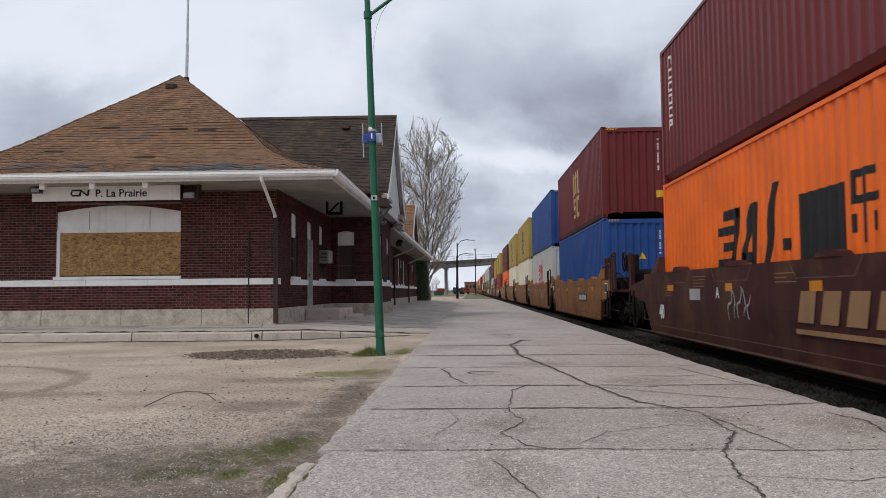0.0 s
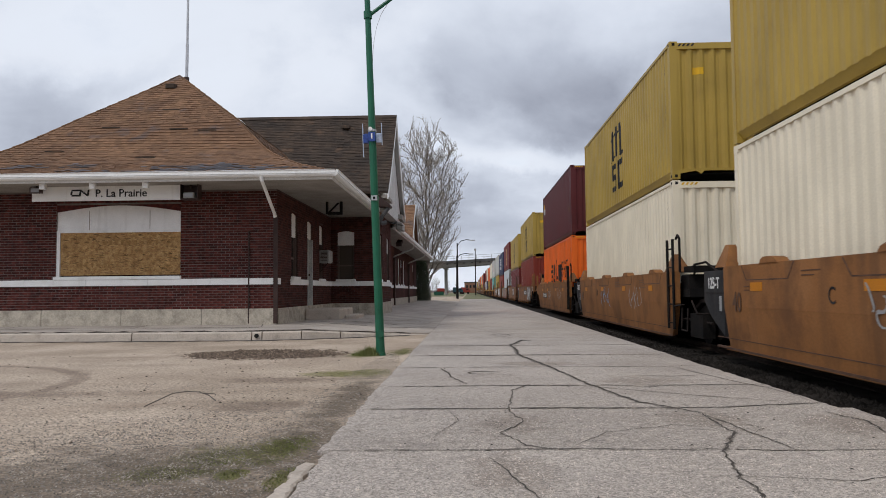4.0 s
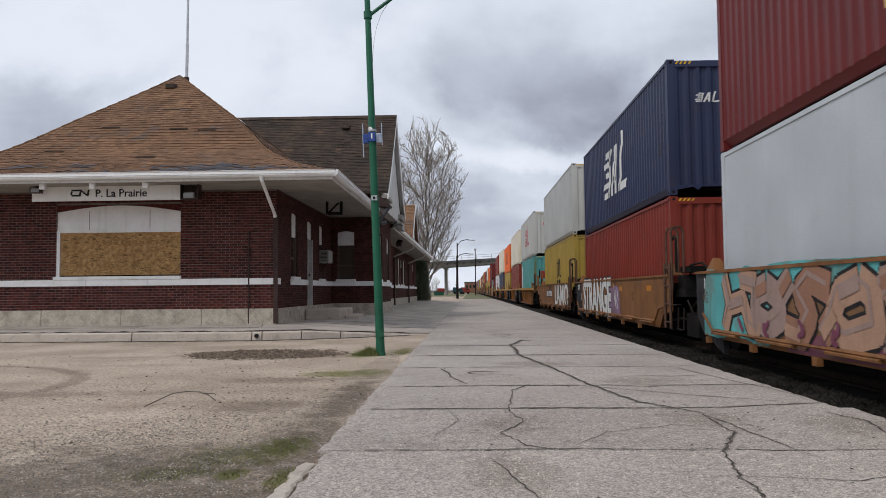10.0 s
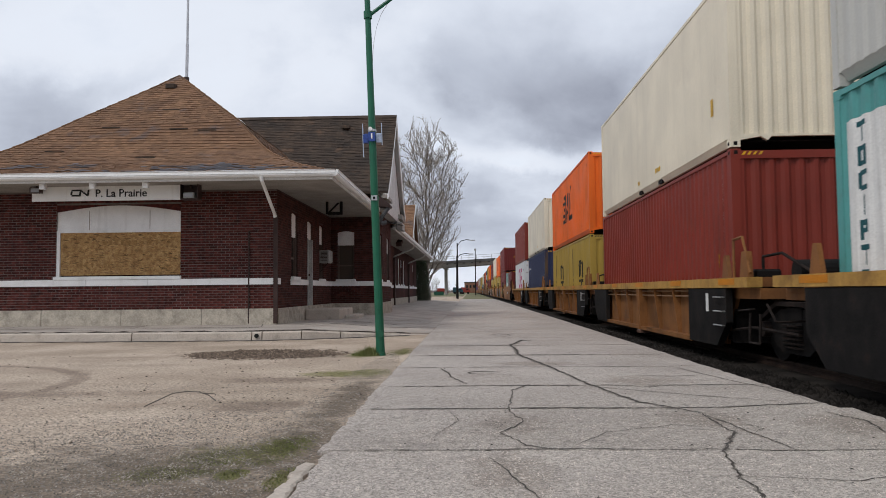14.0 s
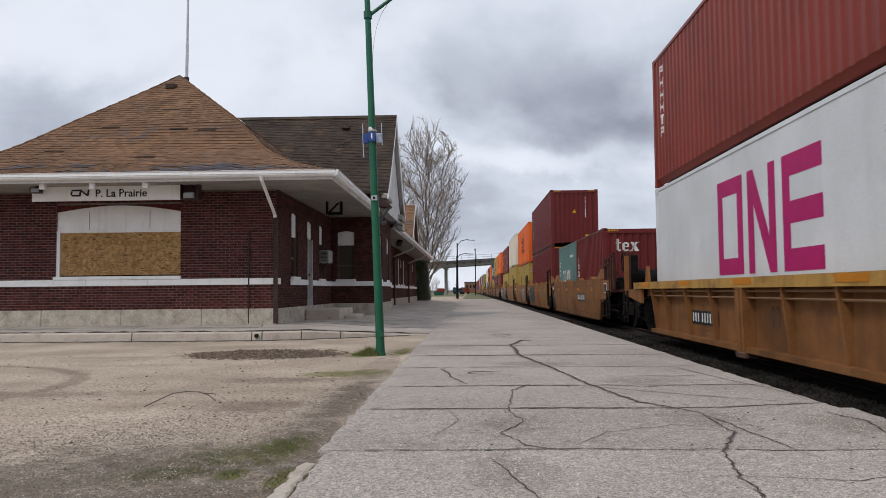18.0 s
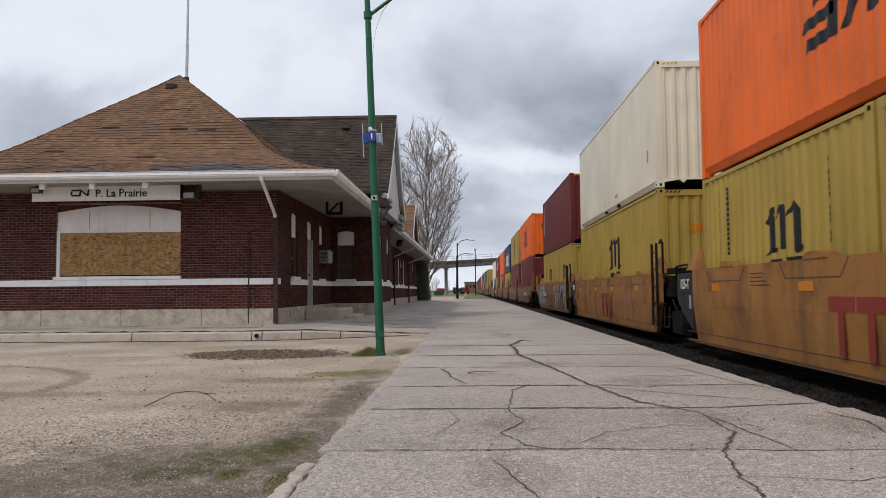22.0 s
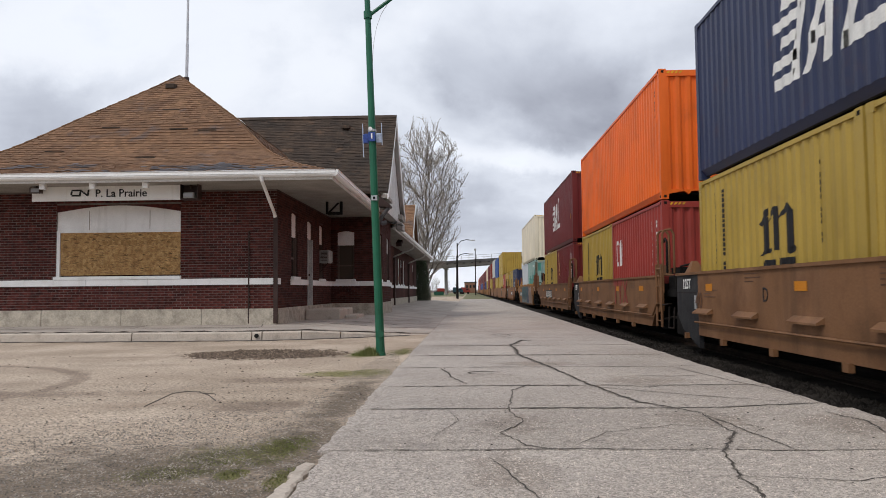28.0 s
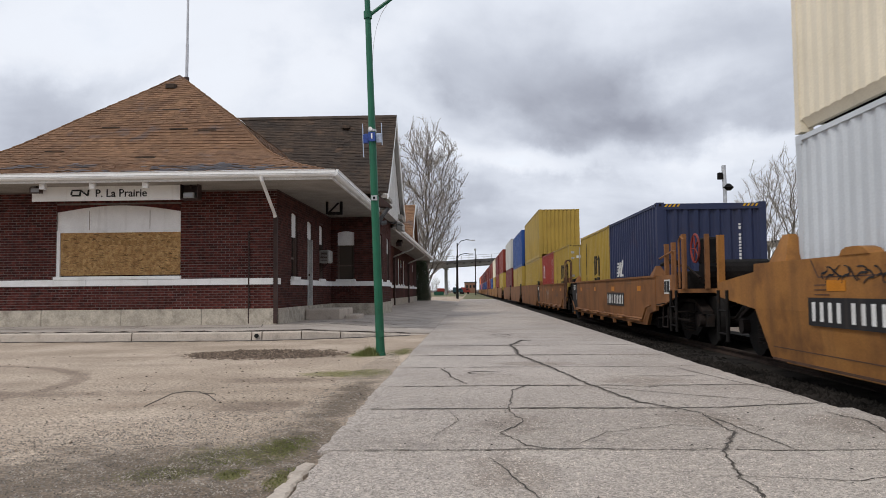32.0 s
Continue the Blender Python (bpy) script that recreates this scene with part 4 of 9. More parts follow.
def shingles(sheet, left, right, mat, rows, tab, seed, pick=0, skip=0.0):
    """Courses of tabs over a roof plane, the nearest ones as pieces of their own."""
    rng = random.Random(seed)
    rest, count = Shape(), 0
    unit = None
    for r in range(rows):
        u0, u1 = r / rows, min(1.0, (r + 1.12) / rows)
        a0, b0, a1, b1 = Vector(left(u0)), Vector(right(u0)), Vector(left(u1)), Vector(right(u1))
        wide = (b0 - a0).length
        n = int(wide / tab)
        if n < 1:
            continue
        d0, d1 = (b0 - a0) / wide, (b1 - a1)
        d1 = d1.normalized() if d1.length > 1e-4 else d0
        up = (a1 - a0 - d0 * (a1 - a0).dot(d0))
        hgt = up.length
        up.normalize()
        nor = d0.cross(up).normalized()
        if nor.z < 0:
            nor = -nor
        shift = rng.uniform(0, tab)
        start, stop = max((a0 - a0).dot(d0), (a1 - a0).dot(d0)), min(wide, (b1 - a0).dot(d0))
        s = -tab + shift
        while s < wide:
            e = s + tab * 0.94
            ss, ee = max(s, 0.0), min(e, wide)
            s += tab
            if ee - ss < 0.05 or rng.random() < skip:
                continue
            # keep inside the two hips
            if ss < start - 0.02 or ee > stop + 0.02:
                ss2, ee2 = max(ss, start - 0.0), min(ee, stop)
                if ee2 - ss2 < 0.04:
                    continue
                ss, ee = ss2, ee2
            lift = 0.018 + rng.uniform(-0.005, 0.006)
            drop = rng.uniform(-0.012, 0.012)
            p = [a0 + d0 * ss + up * drop, a0 + d0 * ee + up * drop, a0 + d0 * ee + up * hgt, a0 + d0 * ss + up * hgt]
            whole = ee - ss > tab * 0.935
            if pick and whole and count < pick:
                if unit is None:
                    w = tab * 0.94
                    unit = Shape().add([(0, 0, 0.001), (w, 0, 0.001), (w, hgt, 0.001), (0, hgt, 0.001), (0, 0, 0.018), (w, 0, 0.018), (w, hgt, 0.004), (0, hgt, 0.004)],
                                       [(4, 5, 6, 7), (0, 1, 5, 4), (1, 2, 6, 5), (3, 0, 4, 7)]).mesh("shingle", False)
                    unit.materials.append(mat)
                m = Matrix(((d0.x, up.x, nor.x, p[0].x + 9.0), (d0.y, up.y, nor.y, p[0].y - 27.0), (d0.z, up.z, nor.z, p[0].z - 0.19), (0, 0, 0, 1)))
                part("shingle", unit, mat, sheet, at=m)
                count += 1
            else:
                q = [p[0] + nor * lift, p[1] + nor * lift, p[2] + nor * 0.005, p[3] + nor * 0.005]
                rest.add([p[0], p[1], *q], [(2, 3, 4, 5), (0, 1, 3, 2)])
    ob = sp("shingle_field", rest, mat, "", sheet, fix=False)
    ob["kind"] = "stuff"


fl, fr = (lambda u: hip_point(u, "fl")), (lambda u: hip_point(u, "fr"))
br, bl = (lambda u: hip_point(u, "br")), (lambda u: hip_point(u, "bl"))
front_roof = roof_sheet("front_roof", fl, fr, SHINGLE, "worn brown asphalt shingle hip")
shingles(front_roof, fl, fr, SHINGLE, 54, 0.16, 1, 300, 0.015)
side_roof = roof_sheet("side_roof", fr, br, SHINGLE, "brown shingle hip facing the track")
shingles(side_roof, fr, br, SHINGLE, 46, 0.165, 2, 0, 0.02)
roof_sheet("back_roof", br, bl, SHINGLE, "")
roof_sheet("left_roof", bl, fl, SHINGLE, "")
# hip caps
for f, cap in ((fr, SHINGLE), (fl, SHINGLE)):
    for i in range(24):
        p, q = f(i / 24), f((i + 1.08) / 24 if i < 23 else 1.0)
        sp("hip_cap", Shape().tube(p + Vector((0, 0, 0.012)), q, 0.028, 0.022, n=5), cap)
# the cross gable over the bay
VERGE_X, RIDGE_Y, RIDGE_Z = -2.82, 31.1, 8.02
GAB_L = -12.5


def gable_left(u):
    return Vector((GAB_L, 27.55 + (RIDGE_Y - 27.55) * u, 4.52 + (RIDGE_Z - 4.52) * (0.78 * u + 0.22 * u * u)))


def gable_right(u):
    return gable_left(u) + Vector((VERGE_X - GAB_L, 0, 0))


def gable_back(x):
    return lambda u: Vector((x, 35.0 + (RIDGE_Y - 35.0) * u, 4.35 + (RIDGE_Z - 4.35) * (0.78 * u + 0.22 * u * u)))


gable_roof = roof_sheet("gable_roof", gable_left, gable_right, DARK_SHINGLE, "aged dark brown shingle roof with bare patches")
shingles(gable_roof, gable_left, gable_right, DARK_SHINGLE, 50, 0.24, 3, 0, 0.06)
roof_sheet("gable_back_roof", gable_back(VERGE_X), gable_back(GAB_L), DARK_SHINGLE, "")
for f in (gable_right, gable_back(VERGE_X)):
    low = [(f(i / 8).y, f(i / 8).z - 0.26) for i in range(9)]
    high = [(f(i / 8).y, f(i / 8).z - 0.02) for i in range(8, -1, -1)]
    sp("barge_board", Shape().prism(low + high, "x", VERGE_X - 0.03, VERGE_X + 0.01), WHITE_PAINT, "white barge board on the gable")
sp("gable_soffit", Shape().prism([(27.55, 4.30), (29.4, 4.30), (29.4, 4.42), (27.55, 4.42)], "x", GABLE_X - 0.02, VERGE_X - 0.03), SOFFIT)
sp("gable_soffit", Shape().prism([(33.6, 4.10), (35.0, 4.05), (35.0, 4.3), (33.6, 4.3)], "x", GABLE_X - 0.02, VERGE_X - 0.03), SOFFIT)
for f in (gable_right, gable_back(VERGE_X)):
    under = [(f(i / 8).y, f(i / 8).z - 0.085) for i in range(9)] + [(f(i / 8).y, f(i / 8).z - 0.065) for i in range(8, -1, -1)]
    sp("rake_soffit", Shape().prism(under, "x", GABLE_X + 0.014, VERGE_X - 0.034), GABLE_BOARD, "pale board under the gable overhang")
sp("ridge_cap", Shape().prism([(RIDGE_Y - 0.14, RIDGE_Z - 0.10), (RIDGE_Y, RIDGE_Z + 0.03), (RIDGE_Y + 0.14, RIDGE_Z - 0.10), (RIDGE_Y, RIDGE_Z - 0.03)], "x", GAB_L, VERGE_X), DARK_SHINGLE)
for x, y, z in ((-4.75, 30.5, 7.45), (-8.95, 23.3, 7.26)):
    sp("roof_vent", Shape().cbox(x - 0.15, y - 0.10, z - 0.05, x + 0.15, y + 0.16, z + 0.08, 0.02), DARK_SHINGLE, "small brown roof vent")
for k, (u, s) in enumerate(((0.52, 0.30), (0.66, 0.60), (0.50, 0.66), (0.49, 0.80), (0.34, 0.2), (0.28, 0.55))):
    p = fl(u).lerp(fr(u), s)
    sp("missing_tab", Shape().box(p.x - 0.25, p.y - 0.03, p.z + 0.0, p.x + 0.25, p.y + 0.05, p.z + 0.035), DARK_SHINGLE, "dark gap where shingles are gone")
# newer bluish tabs set among the lower courses
SLATE_TAB = material("blue_grey_shingle", [(0.085, 0.082, 0.092), (0.13, 0.122, 0.13)], 0.95, 4, 60, 0.3, spread=0.3)
_r = random.Random(17)
sh = Shape()
for cu, cs, n in ((0.09, 0.10, 20), (0.13, 0.22, 16), (0.10, 0.70, 26), (0.14, 0.78, 22), (0.05, 0.40, 12), (0.03, 0.05, 14), (0.05, 0.16, 16), (0.035, 0.55, 12), (0.04, 0.66, 26), (0.07, 0.72, 24), (0.045, 0.80, 22), (0.11, 0.62, 10), (0.14, 0.35, 9), (0.09, 0.88, 14)):
    for _ in range(n):
        u = max(0.008, round((cu + _r.gauss(0, 0.022)) * 54) / 54)
        p, q = fl(u).lerp(fr(u), cs + _r.gauss(0, 0.035)), None
        d = (fl(u + 0.02) - fl(u))
        up = Vector((0, d.y, d.z)).normalized()
        nor = Vector((0, -up.z, up.y))
        w = _r.choice((0.16, 0.16, 0.33))
        b0 = p + nor * 0.031
        sh.add([b0, b0 + Vector((w, 0, 0)), b0 + Vector((w, 0, 0)) + up * 0.11 - nor * 0.012, b0 + up * 0.11 - nor * 0.012], [(0, 1, 2, 3)])
sp("repair_tab", sh, SLATE_TAB, "bluish replacement shingle tabs near the eave", fix=False)["kind"] = "stuff"
# valley flashing
sp("valley_flashing", Shape().tube((-8.72, 29.6, 7.60), (-7.66, 28.3, 6.70), 0.045, n=6), WHITE_PAINT)

# wing roof with its small cross gable
WE_X, WR_X = -3.2, -8.9
wl, wr = (lambda u: Vector((WE_X + (WR_X - WE_X) * u, 33.55, 3.87 + 3.0 * (0.6 * u + 0.4 * u * u)))), (lambda u: Vector((WE_X + (WR_X - WE_X) * u, 68.7 - 5.5 * u, 3.87 + 3.0 * (0.6 * u + 0.4 * u * u))))
wing_roof = roof_sheet("wing_roof", wl, wr, SHINGLE, "brown shingle roof of the long wing")
roof_sheet("wing_back_roof", lambda u: Vector((-14.6 + (WR_X + 14.6) * u, 68.7 - 5.5 * u, 3.87 + 3.0 * (0.6 * u + 0.4 * u * u))), lambda u: Vector((-14.6 + (WR_X + 14.6) * u, 34.6, 3.87 + 3.0 * (0.6 * u + 0.4 * u * u))), SHINGLE, "")
sp("floor_slab", Shape().box(LEFT_X + 0.3, FRONT_Y + 0.3, 0.05, SIDE_X - 0.3, BACK_Y, 0.5), KERB_CONCRETE)
roof_sheet("wing_end_roof", wr, lambda u: Vector((-14.6 + (WR_X + 14.6) * u, 68.7 - 5.5 * u, 3.87 + 3.0 * (0.6 * u + 0.4 * u * u))), SHINGLE, "")
cg = lambda y0, y1, x: (lambda u: Vector((x, y0 + (y1 - y0) * u, 4.1 + 2.3 * u)))
small_gable = roof_sheet("small_gable_roof", cg(46.4, 49.0, -8.0), cg(46.4, 49.0, -3.3), SHINGLE, "small brown shingle cross gable")
shingles(small_gable, cg(46.4, 49.0, -8.0), cg(46.4, 49.0, -3.3), SHINGLE, 22, 0.30, 4)
roof_sheet("small_gable_back", cg(51.6, 49.0, -3.3), cg(51.6, 49.0, -8.0), SHINGLE, "")
sp("small_gable_wall", Shape().prism([(46.6, 4.0), (51.4, 4.0), (49.0, 6.15)], "x", -3.7, -3.5), WHITE_PAINT)
sp("small_barge_board", Shape().prism([(46.35, 3.95), (49.0, 6.25), (51.65, 3.95), (51.65, 4.15), (49.0, 6.46), (46.35, 4.15)], "x", -3.31, -3.26), DOOR_PAINT)

GUNMETAL = material("dull_dark_metal", [(0.05, 0.052, 0.056), (0.10, 0.10, 0.105)], 0.55, 4, 40, 0.1)
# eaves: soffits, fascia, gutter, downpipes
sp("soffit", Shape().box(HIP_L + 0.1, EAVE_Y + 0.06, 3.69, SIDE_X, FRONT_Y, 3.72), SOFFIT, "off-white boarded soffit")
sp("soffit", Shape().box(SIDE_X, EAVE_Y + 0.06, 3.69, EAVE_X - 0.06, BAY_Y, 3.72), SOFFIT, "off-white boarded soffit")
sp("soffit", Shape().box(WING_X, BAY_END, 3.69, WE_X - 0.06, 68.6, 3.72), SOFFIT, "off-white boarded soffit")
# Fascia takes the greyer gable board colour to stand for the gutter's shadow.
sp("fascia", Shape().box(HIP_L, EAVE_Y, 3.68, EAVE_X, EAVE_Y + 0.05, 3.84), GABLE_BOARD)
sp("fascia", Shape().box(EAVE_X - 0.05, EAVE_Y + 0.05, 3.68, EAVE_X, BAY_Y - 0.02, 3.84), GABLE_BOARD)
sp("fascia", Shape().box(WE_X - 0.05, BAY_END, 3.68, WE_X, 68.7, 3.84), GABLE_BOARD)
sp("gutter", Shape().prism([(EAVE_Y - 0.12, 3.79), (EAVE_Y - 0.12, 3.88), (EAVE_Y - 0.14, 3.90), (EAVE_Y - 0.10, 3.91), (EAVE_Y - 0.002, 3.80), (EAVE_Y - 0.002, 3.75), (EAVE_Y - 0.08, 3.75)], "x", HIP_L, EAVE_X + 0.06), WHITE_PAINT, "white metal gutter")
sp("gutter", Shape().prism([(EAVE_X + 0.12, 3.79), (EAVE_X + 0.12, 3.88), (EAVE_X + 0.14, 3.90), (EAVE_X + 0.10, 3.91), (EAVE_X + 0.002, 3.80), (EAVE_X + 0.002, 3.75), (EAVE_X + 0.08, 3.75)], "y", EAVE_Y - 0.1, 27.2), WHITE_PAINT, "white metal gutter")
sp("gutter", Shape().prism([(WE_X + 0.12, 3.79), (WE_X + 0.12, 3.88), (WE_X + 0.14, 3.90), (WE_X + 0.10, 3.91), (WE_X + 0.002, 3.80), (WE_X + 0.002, 3.75), (WE_X + 0.08, 3.75)], "y", 33.5, 68.6), WHITE_PAINT, "white metal gutter")
# Grey strips paint the thin shadow line along the gutters.
sp("gutter_bead", Shape().box(HIP_L, EAVE_Y - 0.126, 3.805, EAVE_X + 0.06, EAVE_Y - 0.121, 3.818), DOOR_PAINT)
sp("gutter_bead", Shape().box(EAVE_X + 0.121, EAVE_Y - 0.1, 3.805, EAVE_X + 0.126, 27.2, 3.818), DOOR_PAINT)
sp("downpipe_elbow", Shape().pipe([(-4.90, 18.43, 3.78), (-4.90, 18.46, 3.68), (-4.97, 20.0, 3.02), (-4.97, 20.05, 2.95)], 0.045, 8), WHITE_PAINT, "white angled downpipe elbow")
sp("downpipe", Shape().box(-5.02, FRONT_Y - 0.13, 0.22, -4.92, FRONT_Y - 0.03, 3.0), BROWN_METAL, "brown square downpipe")
sp("conduit", Shape().tube((-5.68, FRONT_Y - 0.045, 0.22), (-5.68, FRONT_Y - 0.045, 2.6), 0.022, n=8), BROWN_METAL, "thin brown conduit")
for y in (46.2, 57.2):
    sp("downpipe_elbow", Shape().pipe([(WE_X + 0.05, y, 3.75), (WE_X - 0.1, y, 3.5), (WING_X + 0.12, y + 0.2, 3.08), (WING_X + 0.08, y + 0.2, 3.0)], 0.05, 6), GABLE_BOARD, "pale angled downpipe elbow")
    sp("downpipe", Shape().box(WING_X + 0.02, y + 0.13, 0.2, WING_X + 0.15, y + 0.27, 3.02), BROWN_METAL, "dark brown downpipe")
sp("eave_lamp", Shape().cbox(-3.75, 41.0, 3.52, -3.45, 41.3, 3.69, 0.03), BROWN_METAL, "rusty lamp under the soffit")
sp("downpipe_elbow", Shape().pipe([(-2.82, 27.6, 3.95), (-2.98, 27.6, 3.74), (-3.12, 27.65, 3.52), (-3.08, 27.7, 3.40), (-2.90, 27.75, 3.46)], 0.075, 8), GUNMETAL, "dark dented downpipe elbow hanging loose")
sp("eave_return", Shape().prism([(-3.42, 4.45), (-3.20, 4.45), (-2.72, 4.02), (-2.76, 3.97), (-3.42, 4.02)], "y", 27.45, 28.1), BROWN_METAL, "dark broken return of the gable eave")
sp("corbel", Shape().cbox(-3.06, 33.2, 3.62, -2.80, 34.4, 3.94, 0.03), GREY_BOX, "grey weathered block below the gable")
sp("stay_rod", Shape().tube((-2.92, 28.4, 3.53), (-2.80, 33.4, 3.80), 0.022, n=6), BLACK_STEEL)
sp("wall_bracket", Shape().box(-4.23, 23.2, 3.33, -4.17, 23.3, 3.69).box(-4.17, 23.2, 3.30, -3.82, 23.3, 3.38).box(-3.82, 23.2, 3.30, -3.74, 23.3, 3.69).add([(-4.17, 23.22, 3.38), (-4.10, 23.22, 3.38), (-3.82, 23.22, 3.66), (-3.89, 23.22, 3.66), (-4.17, 23.28, 3.38), (-4.10, 23.28, 3.38), (-3.82, 23.28, 3.66), (-3.89, 23.28, 3.66)], [(0, 1, 2, 3), (7, 6, 5, 4), (0, 4, 5, 1), (1, 5, 6, 2), (2, 6, 7, 3), (3, 7, 4, 0)]), BLACK_STEEL, "dark metal hanger frame under the soffit")

# ---- things fixed to the station ----
def box_thing(name, label, category, place, parts):
    t = thing(name, label, category, at=pose(*place))
    for nm, shp, m in parts:
        part(nm, shp, m, t)
    return t


ac = box_thing("air_conditioner", "beige window air conditioner jutting from the side wall", "air conditioner", (SIDE_X, 26.32, 1.98), [
    ("casing", Shape().cbox(0.0, -0.36, 0.0, 0.31, 0.36, 0.42, 0.02), GREY_BOX), ("front_frame", Shape().box(0.31, -0.33, 0.03, 0.325, 0.33, 0.39), GREY_BOX)])
for k in range(7):
    part("vent_slat", Shape().box(0.05, -0.375, 0.07 + 0.045 * k, 0.27, -0.36, 0.09 + 0.045 * k), BROWN_METAL, ac)
part("support_bracket", Shape().tube((0.02, -0.25, -0.3), (0.28, -0.25, 0.0), 0.015, n=6), BROWN_METAL, ac)

BLACK_LETTER = material("sign_black", [(0.012, 0.012, 0.014), (0.02, 0.02, 0.022)], 0.5, 6, 50, 0.0)
SIGN_WHITE = material("sign_white", [(0.80, 0.795, 0.78), (0.88, 0.875, 0.86)], 0.55, 1.5, 40, 0.05, streak=((0.45, 0.41, 0.36), 5, 0.25), grain_mix=0.05)
SIGN_Y = 19.22
sign = thing("station_sign", "white station name board with black lettering under the eave", "sign", at=pose(-9.05, SIGN_Y, 3.33))
part("board", Shape().cbox(-1.83, 0.0, 0.0, 1.93, 0.05, 0.37, 0.008), SIGN_WHITE, sign)
tm = text_mesh("P. La Prairie", 0.27, 0.004, 0.003)
tm.materials.append(BLACK_LETTER)
part("lettering", tm, BLACK_LETTER, sign, at=pose(0.43, -0.006, 0.175, 90, 0, 0))
# the owner's mark: one thick bent line
mk = Shape()
for a, b in (((-0.84, 0.13), (-0.66, 0.13)), ((-0.86, 0.15), (-0.86, 0.24)), ((-0.84, 0.26), (-0.62, 0.26)), ((-0.62, 0.26), (-0.46, 0.13)), ((-0.44, 0.13), (-0.44, 0.27)), ((-0.64, 0.12), (-0.64, 0.25))):
    mk.tube((a[0] + 0.03, -0.006, a[1]), (b[0] + 0.05, -0.006, b[1]), 0.022, n=6)
part("owner_mark", mk, BLACK_LETTER, sign)
for x in (-10.31, -9.08, -7.78):
    sp("eave_block", Shape().cbox(x - 0.065, 18.62, 3.555, x + 0.07, 18.74, 3.69, 0.01), WHITE_PAINT, "small white block under the fascia")

LENS = glass("lamp_lens", (0.25, 0.25, 0.26))
for x, y in ((-10.68, 19.1), (-6.86, 19.2)):
    fl_ = thing("flood_light", "small flood light under the eave", "flood light", at=pose(x, y, 3.69), group="flood lights")
    part("mount", Shape().tube((0, 0, 0), (0, 0, -0.1), 0.03, n=8), BROWN_METAL, fl_)
    if x > -8:
        part("cage", Shape().box(-0.22, -0.14, -0.36, -0.20, 0.14, 0.0).box(0.20, -0.14, -0.36, 0.22, 0.14, 0.0).box(-0.22, -0.14, -0.38, 0.22, -0.12, -0.35).box(-0.22, 0.1, -0.38, 0.22, 0.14, 0.0), BROWN_METAL, fl_)
        part("housing", Shape().cbox(-0.13, -0.18, -0.34, 0.13, 0.06, -0.2, 0.02), GREY_BOX, fl_)
    else:
        part("housing", Shape().cbox(-0.15, -0.10, -0.17, 0.13, 0.06, -0.03, 0.02), BROWN_METAL, fl_)
    part("lens", Shape().box(-0.10, -0.19 if x > -8 else -0.115, -0.32 if x > -8 else -0.16, 0.10, -0.18 if x > -8 else -0.10, -0.22 if x > -8 else -0.05), LENS, fl_)
lamp = thing("wall_lamp", "small brown lamp under the wing soffit", "lamp", at=pose(-3.6, 40.5, 3.69))
part("stem", Shape().tube((0, 0, 0), (0, 0, -0.12), 0.03, n=6), BROWN_METAL, lamp)
part("head", Shape().cbox(-0.15, -0.15, -0.36, 0.15, 0.15, -0.12, 0.04), BROWN_METAL, lamp)
mast = thing("antenna_mast", "thin galvanised mast rising from the roof peak", "mast", at=pose(-8.85, 24.3, 7.7))
GALV = material("galvanised_pipe", [(0.42, 0.43, 0.45), (0.55, 0.56, 0.58)], 0.45, 4, 40, 0.05, metal=0.5)
part("pole", Shape().tube((0, 0, -0.3), (0.02, 0, 1.2), 0.05, n=8).tube((0.02, 0, 1.2), (0.06, 0, 6.0), 0.038, n=8), GALV, mast)
part("collar", Shape().tube((0, 0, -0.1), (0, 0, 0.12), 0.085, n=10), BROWN_METAL, mast)


# ---- forecourt: kerb, walk, gravel ----
WALK_CONCRETE = material("walk_concrete", [(0.34, 0.295, 0.257), (0.47, 0.415, 0.365)], 0.92, 0.9, 50, 0.4, spread=0.06, blotch=((0.22, 0.185, 0.155), 1.3, 0.5), grain_mix=0.2)


def walk_z(x):
    return 0.19 if x < -3.6 else (0.19 - 0.185 * min(1.0, (x + 3.6) / 2.5))


def kerb_y(x):
    return 17.0 if x < -4.6 else 17.0 + 1.9 * ((x + 4.6) / 3.6) ** 1.35


pave = thing("station_walk", "worn concrete walk round the station behind the kerb", "pavement", kind="structure")
cols = [-14.5, -12.4, -10.3, -8.2, -6.1, -4.6, -3.6, -2.8, -2.0, -1.3, -0.945]
rowsy = [None, 20.2, 23.0, 26.0, 29.0, 33.0, 38.0, 44.0, 52.0, 60.0, 75.0]
for i in range(len(cols) - 1):
    for j in range(len(rowsy) - 1):
        g = 0.006 if j == 0 else 0.001
        xa, xb = cols[i] + g, cols[i + 1] - g
        if j > 0 and xb < -5.2:
            continue
        ya = (kerb_y(xa) + 0.15, kerb_y(xb) + 0.15) if j == 0 else (rowsy[j] + g,) * 2
        yb = rowsy[j + 1] - g
        za, zb = walk_z(xa), walk_z(xb)
        part("paving_slab", Shape().add([(xa, ya[0], -0.1), (xb, ya[1], -0.1), (xb, yb, -0.1), (xa, yb, -0.1), (xa, ya[0], za), (xb, ya[1], zb), (xb, yb, zb), (xa, yb, za)],
                                        [(0, 3, 2, 1), (4, 5, 6, 7), (0, 1, 5, 4), (1, 2, 6, 5), (2, 3, 7, 6), (3, 0, 4, 7)]), WALK_CONCRETE, pave)
kerb = thing("kerb", "chipped concrete kerb with open joints along the forecourt", "kerb", kind="structure")
kx = [-14.5, -12.9, -10.55, -7.35, -4.72, -4.5, -3.7, -2.9, -2.1, -1.0]
